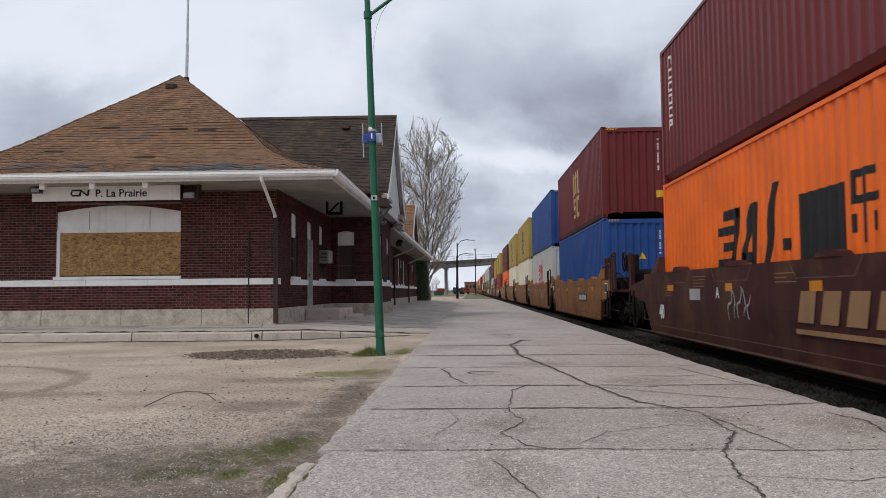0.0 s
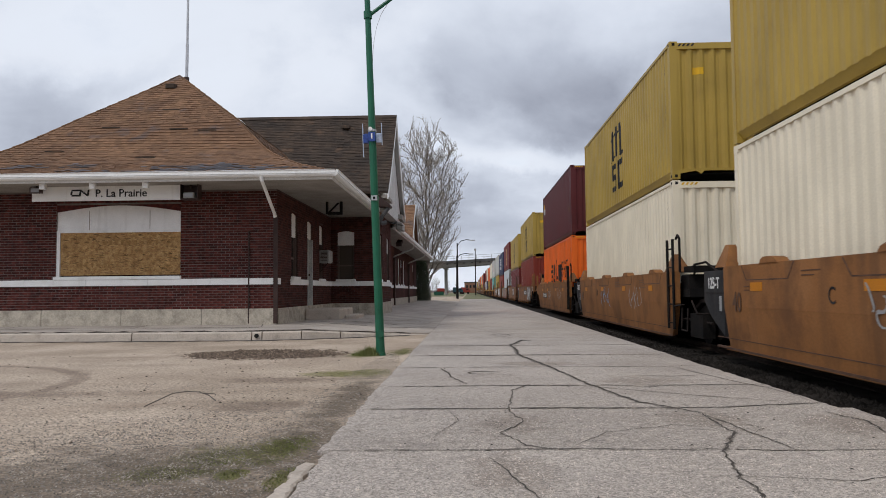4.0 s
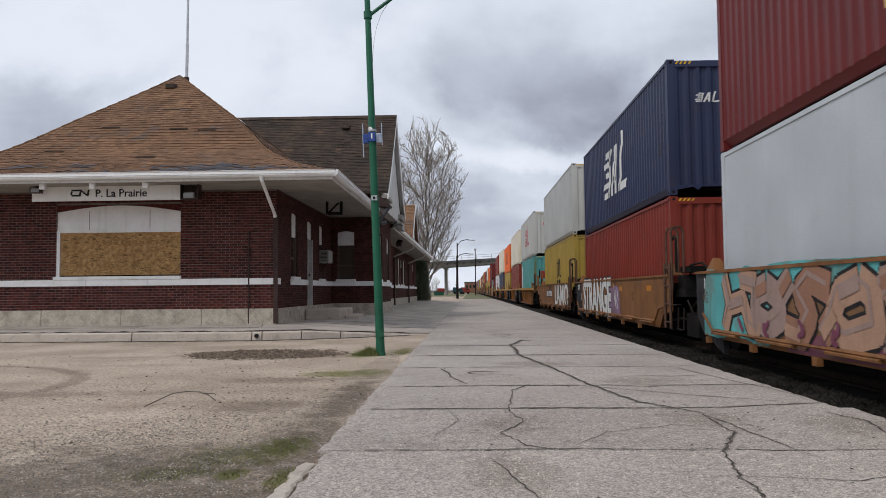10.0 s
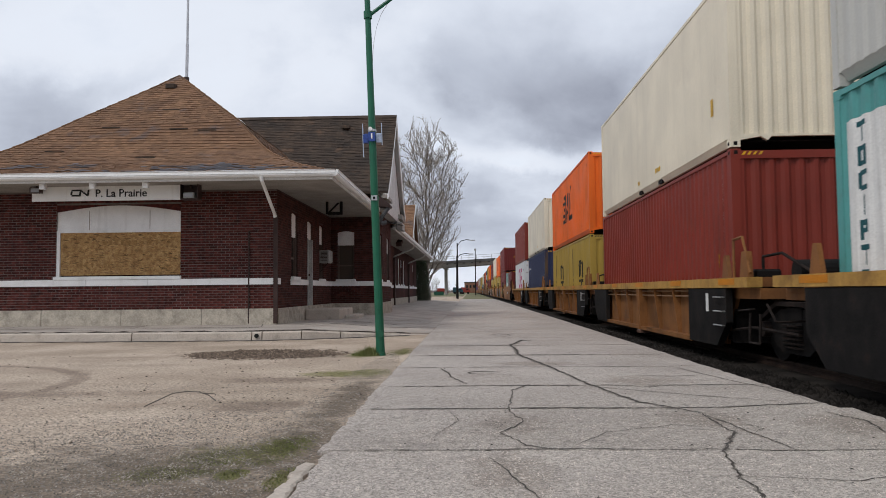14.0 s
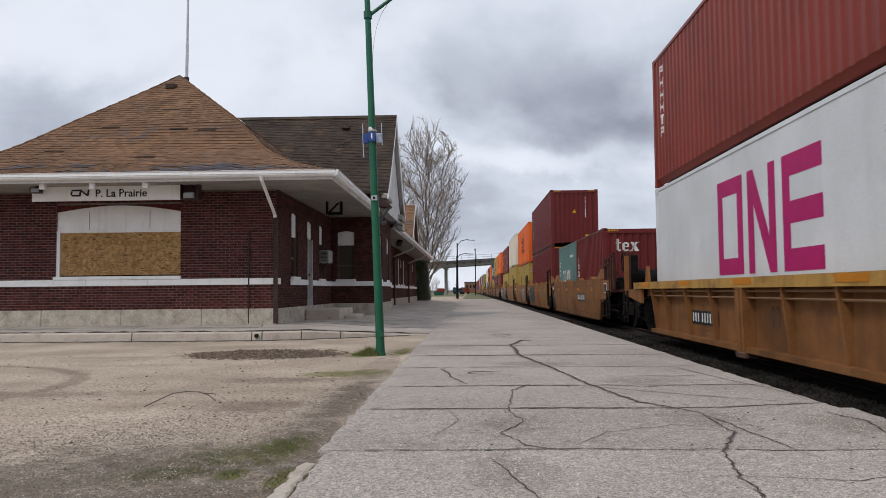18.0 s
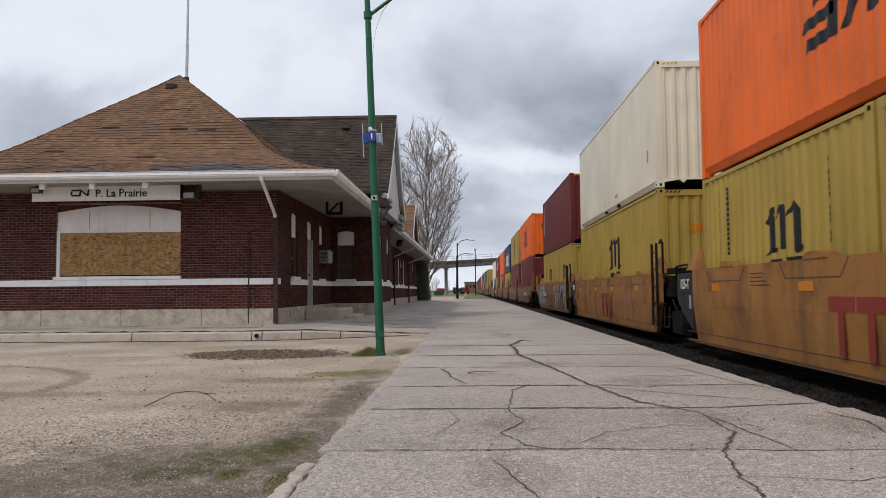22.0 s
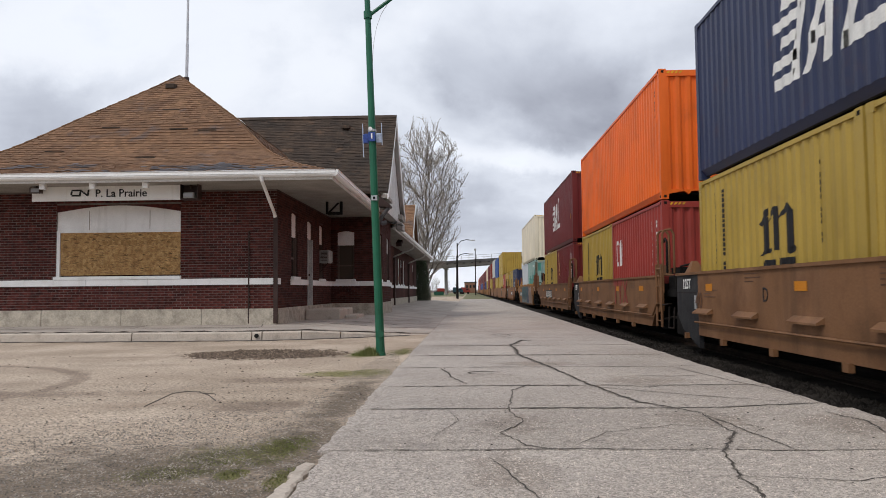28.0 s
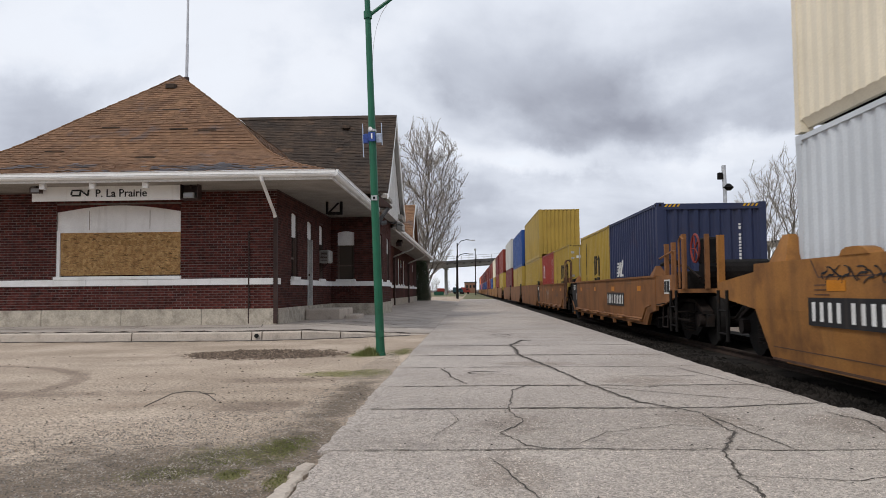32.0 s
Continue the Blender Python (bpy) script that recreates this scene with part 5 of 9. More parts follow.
for a, b in zip(kx, kx[1:]):
    a2, b2 = a + 0.012, b - 0.012
    sh = Shape()
    n = 6
    for i in range(n + 1):
        x = a2 + (b2 - a2) * i / n
        y, z = kerb_y(x), walk_z(x) - 0.03
        sh.v += [(x, y - 0.02, -0.05), (x, y, z - 0.03), (x, y + 0.03, z), (x, y + 0.15, z), (x, y + 0.15, -0.05)]
    for i in range(n):
        for k in range(5):
            sh.f.append((5 * i + k, 5 * i + (k + 1) % 5, 5 * i + 5 + (k + 1) % 5, 5 * i + 5 + k))
    sh.f += [(4, 3, 2, 1, 0), tuple(5 * n + k for k in range(5))]
    part("kerb_block", sh, KERB_CONCRETE, kerb)
part("drain_pipe", Shape().tube((-4.61, 16.955, 0.075), (-4.61, 17.1, 0.075), 0.045, n=14), material("black_pipe", [(0.006, 0.006, 0.006), (0.012, 0.012, 0.012)], 0.9, 4, 40, 0.0), kerb)
part("broken_kerb", ragged_slab(PLAT_L - 0.035, 2.4, PLAT_L + 0.05, 4.68, -0.06, 0.0, random.Random(77), 0.01, 0.02, 0.01, 0.05), KERB_CONCRETE, kerb)


for k, (w, pts) in enumerate(((0.012, [(-9.0, 17.3), (-7.9, 18.4), (-8.3, 20.1)]), (0.012, [(-5.6, 17.3), (-5.0, 18.8), (-5.3, 20.1)]), (0.012, [(-12.0, 17.4), (-11.2, 18.6), (-11.6, 20.1)]))):
    line = jagged(pts, random.Random(500 + k))
    part("crack", Shape().add([q for x, y in line for q in ((x - w, y, 0.196), (x + w, y, 0.196))], [(2 * i, 2 * i + 1, 2 * i + 3, 2 * i + 2) for i in range(len(line) - 1)]), DIRT, pave)
for k, (w, pts) in enumerate(((0.05, [(-14.0, 18.6), (-11.0, 18.3), (-9.4, 18.7)]), (0.05, [(-7.6, 18.2), (-6.2, 18.5), (-4.9, 18.3)]), (0.06, [(-4.4, 19.6), (-3.3, 20.6), (-2.2, 20.4), (-1.2, 21.2)]),
                              (0.06, [(-4.6, 21.4), (-3.4, 22.3), (-2.0, 22.0)]), (0.05, [(-2.9, 23.5), (-2.0, 25.2), (-1.1, 24.8)]))):
    line = jagged(pts, random.Random(540 + k), 0.12, 0.03)
    _r = random.Random(560 + k)
    part("crack", Shape().add([q for x, y in line for q in ((x, y - w * _r.uniform(0.2, 1.2), walk_z(x) + 0.006), (x, y + w * _r.uniform(0.2, 1.2), walk_z(x) + 0.006))], [(2 * i, 2 * i + 1, 2 * i + 3, 2 * i + 2) for i in range(len(line) - 1)]), DIRT, pave)
line = [(-14.4 + 0.2 * i, kerb_y(-14.4 + 0.2 * i) + 0.15) for i in range(66)]
_r = random.Random(9)
part("broken_edge", Shape().add([q for x, y in line for q in ((x, y - 0.012 - _r.uniform(0, 0.01), walk_z(x) - 0.05), (x, y - 0.012, walk_z(x) + _r.uniform(-0.028, 0.004)))], [(2 * i, 2 * i + 2, 2 * i + 3, 2 * i + 1) for i in range(65)]), DIRT, pave)
part("kerb_foot_dirt", Shape().add([q for x, y in line for q in ((x, y - 0.165 - _r.uniform(0.03, 0.28), -0.024), (x, y - 0.15, -0.02))], [(2 * i, 2 * i + 2, 2 * i + 3, 2 * i + 1) for i in range(65)]), DIRT, pave)


def scatter(name, label, mat, n, spots, seed, size, height, tall=(0.3, 0.55)):
    """Loose pieces over ellipses (x, y, rx, ry), as one sheet of small stones."""
    rng = random.Random(seed)
    sh = Shape()
    for _ in range(n):
        cx, cy, rx, ry = rng.choice(spots)
        a, r = rng.uniform(0, 6.283), math.sqrt(rng.random())
        x, y = cx + rx * r * math.cos(a), cy + ry * r * math.sin(a)
        s = size * rng.uniform(0.4, 1.5)
        z = height(x, y)
        if z is None:
            continue
        k = len(sh.v)
        for i in range(4):
            an = a + i * 1.571
            sh.v.append((x + s * math.cos(an) * rng.uniform(0.5, 1.3), y + s * math.sin(an) * rng.uniform(0.5, 1.3), z - 0.001))
        sh.v.append((x + s * rng.uniform(-0.3, 0.3), y + s * rng.uniform(-0.3, 0.3), z + s * rng.uniform(*tall)))
        sh.f += [(k + i, k + (i + 1) % 4, k + 4) for i in range(4)]
    ob = part(name, sh, mat, fix=False)
    return tagged(ob, label, "gravel", kind="stuff")


lot = lambda x, y: -0.03
mossy = lambda x, y: min(((x + 1.25) / 0.26) ** 2 + ((y - 5.2) / 0.6) ** 2, ((x + 1.05) / 0.1) ** 2 + ((y - 4.4) / 0.35) ** 2, ((x + 1.36) / 0.12) ** 2 + ((y - 4.5) / 0.2) ** 2) < 0.55 + 0.45 * math.sin(37 * x + 23 * y)
scatter("loose_gravel", "loose grey and tan gravel on the forecourt", STONES, 34000, [(-2.6, 4.3, 1.7, 1.6), (-2.2, 4.2, 1.3, 1.8), (-1.9, 5.4, 0.95, 1.6), (-2.6, 5.0, 1.7, 1.6), (-3.4, 6.5, 2.4, 2.6), (-1.25, 8.0, 0.3, 5.0)], 11, 0.0068, lambda x, y: -0.03 if x < PLAT_L - 0.01 and not mossy(x, y) else None, (0.5, 0.9))
AGGREGATE = material("concrete_aggregate", [(0.30, 0.268, 0.24), (0.58, 0.52, 0.465)], 0.95, 9, 60, 0.0, spread=0.35)
scatter("exposed_aggregate", "fine aggregate standing proud of the worn platform", AGGREGATE, 40000, [(0.9, 4.6, 1.9, 1.5), (1.0, 5.2, 2.0, 2.0), (1.0, 7.0, 2.0, 3.0)], 18, 0.0052, lambda x, y: 0.0035 if PLAT_L + 0.06 < x < PLAT_R - 0.05 else None, (0.5, 0.9))
LITTER = material("leaf_litter", [(0.085, 0.06, 0.045), (0.20, 0.15, 0.11)], 1.0, 9, 60, 0.0, spread=0.45)
scatter("dark_debris", "dark patch of old leaves and grit on the gravel", LITTER, 3000, [(-3.7, 13.25, 1.0, 0.85), (-3.1, 13.1, 0.9, 0.75), (-3.4, 13.2, 1.4, 1.1)], 12, 0.030, lot, (0.35, 0.8))
scatter("fallen_bits", "scattered dead leaves and bark bits on the ground", material("dead_leaf", [(0.04, 0.028, 0.02), (0.10, 0.07, 0.05)], 1.0, 9, 60, 0.0, spread=0.4), 480, [(-5.0, 9.0, 4.0, 5.0), (-4.0, 11.0, 4.0, 4.5), (-3.0, 6.0, 2.0, 2.5), (-2.5, 11.0, 1.5, 2.0), (-2.0, 8.0, 0.9, 2.0)], 13, 0.018, lot, (0.15, 0.5))
scatter("platform_grit", "small dark grit on the platform", DIRT, 160, [(1.0, 6.0, 1.9, 3.0), (1.0, 12.0, 1.9, 7.0)], 14, 0.010, lambda x, y: 0.003)
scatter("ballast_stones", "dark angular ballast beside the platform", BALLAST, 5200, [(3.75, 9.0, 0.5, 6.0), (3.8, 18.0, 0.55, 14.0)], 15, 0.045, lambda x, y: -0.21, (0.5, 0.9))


def blades(name, label, n, spots, seed, tall):
    rng = random.Random(seed)
    sh = Shape()
    for _ in range(n):
        cx, cy, rx, ry, k = rng.choice(spots)
        a, r = rng.uniform(0, 6.283), math.sqrt(rng.random())
        x, y = cx + rx * r * math.cos(a), cy + ry * r * math.sin(a)
        if x > PLAT_L - 0.01 and y < 12.5:
            continue
        h = tall * k * rng.uniform(0.3, 1.5) * (1.15 - r * r * 0.8)
        an = rng.uniform(0, 6.283)
        dx, dy = math.cos(an), math.sin(an)
        w = 0.0025 + 0.002 * k
        sh.add([(x - dy * w, y + dx * w, -0.03), (x + dy * w, y - dx * w, -0.03), (x + dx * h * 0.5, y + dy * h * 0.5, -0.03 + h)], [(0, 1, 2)])
    ob = part(name, sh, GRASS, fix=False)
    return tagged(ob, label, "grass", kind="stuff")


blades("weeds", "short spring grass at the platform edge and post", 9000, [(-1.5, 5.05, 0.36, 0.5, 0.15), (-1.6, 4.7, 0.35, 0.35, 0.13), (-1.8, 4.5, 0.3, 0.25, 0.12), (-1.28, 5.2, 0.24, 0.5, 0.18), (-1.2, 5.4, 0.16, 0.4, 0.2), (-1.25, 5.1, 0.2, 0.4, 0.16), (-1.22, 5.3, 0.2, 0.4, 0.16), (-1.36, 4.5, 0.1, 0.15, 0.22), (-1.06, 4.4, 0.08, 0.3, 0.22), (-1.5, 10.0, 0.6, 0.45, 0.3), (-1.25, 10.2, 0.25, 0.4, 0.3), (-1.66, 12.9, 0.22, 0.3, 0.7), (-1.62, 12.85, 0.13, 0.14, 2.2), (-1.72, 12.9, 0.22, 0.2, 1.5), (-1.6, 12.85, 0.2, 0.2, 1.8), (-1.66, 12.9, 0.16, 0.2, 1.6), (-1.2, 13.4, 0.25, 0.7, 0.35)], 16, 0.055)
stick = part("fallen_branch", Shape().pipe([(-2.97, 7.15, -0.022), (-2.9, 7.4, 0.02), (-2.86, 7.55, 0.045), (-2.74, 7.62, 0.055), (-2.62, 7.6, 0.05), (-2.5, 7.52, 0.03), (-2.40, 7.42, -0.01)], 0.0052, 6).pipe([(-2.56, 7.56, 0.042), (-2.45, 7.5, 0.05), (-2.41, 7.46, 0.04)], 0.004, 5), BARK)
tagged(stick, "thin curved bare branch lying on the gravel", "branch")

# ---- the green lamp post ----
GREEN = material("green_post_paint", [(0.006, 0.085, 0.045), (0.010, 0.125, 0.066)], 0.45, 2, 40, 0.05, streak=((0.05, 0.09, 0.06), 4, 0.35), grain_mix=0.08)
BLUE_PLASTIC = material("blue_panel_plastic", [(0.02, 0.05, 0.22), (0.03, 0.07, 0.30)], 0.4, 3, 30, 0.0)
CLEAR_BLUE = material("pale_flap", [(0.30, 0.36, 0.50), (0.42, 0.48, 0.60)], 0.3, 3, 30, 0.0)
post = thing("lamp_post", "tall tapered green steel lamp post leaning slightly", "lamp post", at=Matrix.Translation((-1.45, 12.82, -0.03)) @ Matrix.Rotation(radians(-1.85), 4, "Y"))
part("pole", Shape().tube((0, 0, 0), (0, 0, 3.1), 0.072, 0.062, n=12).tube((0, 0, 3.1), (0, 0, 7.2), 0.062, 0.040, n=12), GREEN, post)
part("base_collar", Shape().tube((0, 0, -0.01), (0, 0, 0.05), 0.088, 0.08, n=14), GREEN, post)
part("hand_hole_cover", Shape().tube((0.01, -0.08, 0.35), (0.01, -0.092, 0.35), 0.06, n=14), GREEN, post)
for z in (2.56, 3.68):
    part("band_clamp", Shape().tube((0, 0, z - 0.02), (0, 0, z + 0.02), 0.070, n=12), GALV if z > 3 else GREEN, post)
part("clamp_plate", Shape().box(-0.045, -0.085, 2.52, 0.05, -0.066, 2.60), GALV, post)
part("clamp_bolt", Shape().tube((0.0, -0.10, 2.56), (0.0, -0.085, 2.56), 0.022, n=8), BLACK_STEEL, post)
for sx in (-1, 1):
    part("antenna_panel", Shape().cbox(sx * 0.105 - 0.045, -0.04, 3.48, sx * 0.105 + 0.045, 0.05, 3.63, 0.012), BLUE_PLASTIC if sx < 0 else CLEAR_BLUE, post, "blue plastic radio unit" if sx < 0 else "pale plastic radio unit")
    part("panel_flap", Shape().box(sx * 0.156 - 0.005, -0.03, 3.44 if sx > 0 else 3.25, sx * 0.156 + 0.005, 0.03, 3.80), CLEAR_BLUE, post)
part("number_tag", Shape().box(-0.055, -0.095, 3.49, 0.06, -0.085, 3.64), BLUE_PLASTIC, post)
part("tag_bar", Shape().box(-0.012, -0.099, 3.535, 0.012, -0.096, 3.62), SIGN_WHITE, post)
part("sensor", Shape().tube((-0.02, -0.09, 3.70), (-0.02, -0.06, 3.70), 0.032, n=12), SIGN_WHITE, post)
part("mast_arm", Shape().tube((0.03, 0, 5.62), (0.55, 0, 5.98), 0.032, n=8).tube((0.55, 0, 5.98), (1.7, 0, 6.35), 0.03, n=8), GREEN, post)
part("arm_clamp", Shape().tube((0, 0, 5.56), (0, 0, 5.68), 0.07, n=12), GREEN, post)
part("cable", Shape().pipe([(0.05, 0, 4.85), (0.062, 0, 5.0), (0.09, 0, 5.2), (0.14, 0, 5.42), (0.22, 0, 5.62), (0.34, 0, 5.8), (0.52, 0, 5.94)], 0.0045, 5), GALV, post)
part("luminaire", Shape().cbox(1.55, -0.15, 6.28, 2.15, 0.15, 6.45, 0.05), GALV, post)

# ---- trees ----
def bare_tree(name, label, x, y, height, spread, seed, trunks=1, detail=5, lean=0.0):
    """A leafless tree: tapered trunk, limbs and twigs with swelling buds."""
    rng = random.Random(seed)
    t = thing(name, label, "tree", at=pose(x, y, -0.05))
    trunk, twigs, buds = Shape(), Shape(), Shape()

    def grow(p, d, length, r, level):
        n = 3
        q = p
        for i in range(n):
            d = (d + Vector((rng.gauss(0, 0.12), rng.gauss(0, 0.12), rng.gauss(0.06, 0.05)))).normalized()
            e = q + d * (length / n)
            r1 = r * 0.80
            (trunk if level < 2 else twigs).tube(q, e, r, r1, n=6 if level < 2 else 3, caps=False)
            if level < detail:
                kids = 2 if level < 1 else rng.choice((1, 2, 2))
                for _ in range(kids):
                    a = rng.uniform(0, 6.283)
                    side = Vector((math.cos(a), math.sin(a), 0.0))
                    nd = (d * (0.62 + 0.3 * rng.random()) + side * spread * rng.uniform(0.5, 1.0) + Vector((0, 0, 0.25))).normalized()
                    grow(q.lerp(e, rng.uniform(0.3, 1.0)), nd, length * rng.uniform(0.5, 0.66), max(0.012, r1 * 0.55), level + 1)
            q, r = e, r1
        if level >= detail - 1:
            for _ in range(3):
                b = q + Vector((rng.gauss(0, 0.12), rng.gauss(0, 0.12), rng.gauss(0, 0.12)))
                s = rng.uniform(0.02, 0.045)
                buds.add([b + Vector((s, 0, 0)), b + Vector((-s, s, 0)), b + Vector((0, -s, s)), b + Vector((0, 0, -1.5 * s))], [(0, 1, 2), (0, 2, 3), (1, 3, 2), (0, 3, 1)])

    for k in range(trunks):
        a = rng.uniform(0, 6.283)
        off = Vector((math.cos(a), math.sin(a), 0)) * (0.5 * k)
        grow(off, Vector((rng.uniform(-0.1, 0.1) + lean, rng.uniform(-0.1, 0.1), 1)).normalized(), height * rng.uniform(0.52, 0.62), 0.018 * height * (0.8 if k else 1), 0)
    part("trunk", trunk, BARK, t)
    part("crown", twigs, TWIG, t, fix=False)["kind"] = "stuff"
    part("bud_mass", buds, BUD, t, fix=False)["kind"] = "stuff"
    return t


def crown_tree(name, label, x, y, top, wide, seed, limbs=30, subs=11, shoots=9):
    """A leafless tree with a full, rounded crown: leader, ascending limbs, branches, fine twigs and pale buds."""
    rng = random.Random(seed)
    t = thing(name, label, "tree", at=pose(x, y, -0.05))
    trunk, boughs, twigs, buds = Shape(), Shape(), Shape(), Shape()
    reach = lambda h: wide * float(np.interp(h, (0.1, 0.2, 0.32, 0.44, 0.56, 0.7, 0.82, 0.92, 1.0), (0.22, 0.45, 0.66, 0.80, 0.90, 1.0, 1.0, 0.80, 0.34)))

    def inside(p):
        r, most = math.hypot(p.x, p.y), reach(p.z / top) * rng.uniform(0.9, 1.1)
        return Vector((p.x * most / r, p.y * most / r, p.z)) if r > most else p

    def sweep(shape, a, b, rise, r0, r1, n, sides):
        c = a.lerp(b, 0.55) + Vector((0, 0, -rise))
        pts = []
        for i in range(n + 1):
            u = i / n
            pts.append(a * (1 - u) ** 2 + c * 2 * u * (1 - u) + b * u * u + Vector((rng.gauss(0, 1), rng.gauss(0, 1), rng.gauss(0, 1))) * 0.012 * (b - a).length * (0 < i < n))
        for i in range(n):
            shape.tube(pts[i], pts[i + 1], r0 + (r1 - r0) * i / n, r0 + (r1 - r0) * (i + 1) / n, n=sides, caps=False)
        return pts

    leader = [Vector((rng.gauss(0, 0.012) * top * (k > 0), rng.gauss(0, 0.012) * top * (k > 0), 0.96 * top * k / 12)) for k in range(13)]
    trunk.limb(leader, [0.0135 * top * (1 - 0.93 * k / 12) ** 1.2 for k in range(13)])
    for k in range(limbs):
        h0 = 0.06 + 0.72 * (k / limbs) ** 1.25
        q = h0 * 12 / 0.96
        a = leader[int(q)].lerp(leader[int(q) + 1], q % 1)
        az = 2.39996 * k + rng.uniform(-0.4, 0.4)
        h1 = min(0.98, h0 + rng.uniform(0.2, 0.55) * (1.1 - 0.5 * h0))
        r = reach(h1) * rng.uniform(0.72, 1.0)
        line = sweep(boughs, a, Vector((r * math.cos(az), r * math.sin(az), h1 * top)), 0.10 * (h1 - h0) * top, 0.0052 * top * (1 - 0.85 * h0), 0.0009 * top, 7, 5)
        for m in range(subs):
            u = 1.2 + 5.7 * (m + rng.random()) / subs
            p = line[int(u)].lerp(line[int(u) + 1], u % 1)
            d = (line[int(u) + 1] - line[int(u)]).normalized() * 0.5 + Vector((rng.gauss(0, 0.6), rng.gauss(0, 0.6), 0.45 + rng.gauss(0, 0.25)))
            e = inside(p + d.normalized() * wide * rng.uniform(0.24, 0.48))
            arm = sweep(twigs, p, e, 0.03 * wide, 0.0016 * top, 0.0008 * top, 4, 3)
            for _ in range(shoots):
                u = 0.4 + 3.59 * rng.random()
                p = arm[int(u)].lerp(arm[int(u) + 1], u % 1)
                d = (e - arm[0]).normalized() * 0.55 + Vector((rng.gauss(0, 0.6), rng.gauss(0, 0.6), 0.35 + rng.gauss(0, 0.35)))
                f = inside(p + d.normalized() * wide * rng.uniform(0.08, 0.2))
                sweep(twigs, p, f, 0.01 * wide, 0.0008 * top, 0.0004 * top, 2, 3)
                for v in (0.55, 1.0):
                    b = p.lerp(f, v) + Vector((rng.gauss(0, 0.04), rng.gauss(0, 0.04), rng.gauss(0, 0.04)))
                    z = rng.uniform(0.0009, 0.0020) * top
                    buds.add([b + Vector((z, 0, 0)), b + Vector((-z, z, 0)), b + Vector((0, -z, z)), b + Vector((0, 0, -1.5 * z))], [(0, 1, 2), (0, 2, 3), (1, 3, 2), (0, 3, 1)])
    part("trunk", trunk, BARK, t, fix=False)
    part("limb_mass", boughs, BARK, t, fix=False)["kind"] = "stuff"
    part("twig_mass", twigs, TWIG, t, fix=False)["kind"] = "stuff"
    part("bud_mass", buds, BUD, t, fix=False)["kind"] = "stuff"
    return t


crown_tree("cottonwood", "tall bare cottonwood with fine budding twigs behind the station", -4.0, 74.0, 16.3, 4.05, 21, 44, 12, 9)
base_tree = crown_tree("poplar", "bare grey-brown poplar with fine twigs beyond the tracks", 24.0, 64.0, 10.9, 2.7, 24, 24, 8, 7)
_r = random.Random(5)
for k in range(1, 14):
    copy_thing(base_tree, pose(24.0 + 3.6 * k + _r.uniform(-0.8, 0.8), 65 + _r.uniform(-3, 6) - 0.6 * k, -0.1, 0, 0, _r.uniform(0, 360)) @ Matrix.Scale(_r.uniform(0.9, 1.18), 4))
shrub = bare_tree("evergreen_shrub", "dark juniper shrub at the end of the wing", -4.42, 69.6, 3.2, 0.2, 29, 1, 1)
needle = Shape()
_r = random.Random(8)
for _ in range(14000):
    h = _r.random()
    rr = 1.1 * (1 - 0.45 * h) * math.sqrt(_r.random())
    a = _r.uniform(0, 6.283)
    c = Vector((rr * math.cos(a), rr * math.sin(a), 0.2 + 4.0 * h))
    d = Vector((_r.gauss(0, 1), _r.gauss(0, 1), _r.gauss(0.5, 1))).normalized() * 0.15
    w = Vector((_r.gauss(0, 1), _r.gauss(0, 1), _r.gauss(0, 1))).normalized() * 0.026
    needle.add([c - w, c + w, c + d], [(0, 1, 2)])
part("foliage", needle, material("juniper_green", [(0.02, 0.035, 0.015), (0.045, 0.06, 0.03)], 0.95, 3, 30, 0.0, spread=0.3), shrub, fix=False)["kind"] = "stuff"

# ---- beyond the platform ----
BRIDGE = material("bridge_concrete", [(0.23, 0.215, 0.195), (0.31, 0.295, 0.27)], 0.9, 0.4, 20, 0.1, streak=((0.16, 0.15, 0.14), 1.0, 0.5))
DARK_GIRDER = material("bridge_girder", [(0.05, 0.047, 0.045), (0.09, 0.085, 0.08)], 0.8, 0.5, 20, 0.0)
br_ = thing("road_overpass", "pale concrete road overpass across the line", "bridge", at=pose(0, 215, 0))
slope = lambda x: 0.052 * x
part("deck", Shape().prism([(-90, 8.6 + slope(-90)), (90, 8.6 + slope(90)), (90, 9.3 + slope(90)), (-90, 9.3 + slope(-90))], "y", -5.5, 5.5), DARK_GIRDER, br_)
for y in (-4.9, 4.2):
    part("girder", Shape().prism([(-90, 7.75 + slope(-90)), (90, 7.75 + slope(90)), (90, 8.6 + slope(90)), (-90, 8.6 + slope(-90))], "y", y, y + 0.7), BRIDGE, br_)
for k in range(30):
    x = -30 + 2.2 * k
    part("deck_bracket", Shape().box(x - 0.3, -5.4, 8.35 + slope(x), x + 0.3, -4.905, 8.6 + slope(x)), DARK_GIRDER, br_)
for x in (-40, -23, -6.3, 13, 30):
    part("pier", Shape().cbox(x - 0.42, -1.0, -0.3, x + 0.42, 1.0, 7.3 + slope(x), 0.2), BRIDGE, br_)
    part("pier_cap", Shape().cbox(x - 0.6, -4.4, 7.2 + slope(x), x + 0.6, 4.4, 7.72 + slope(x), 0.1), BRIDGE, br_)
for z in (10.4, 9.8):
    part("railing", Shape().prism([(-90, z + slope(-90)), (90, z + slope(90)), (90, z + 0.09 + slope(90)), (-90, z + 0.09 + slope(-90))], "y", -5, -4.93), GALV, br_)
for k in range(91):
    x = -90 + 2 * k
    part("railing_post", Shape().box(x - 0.07, -5, 9.15 + slope(x), x + 0.07, -4.93, 10.45 + slope(x)), GALV, br_)
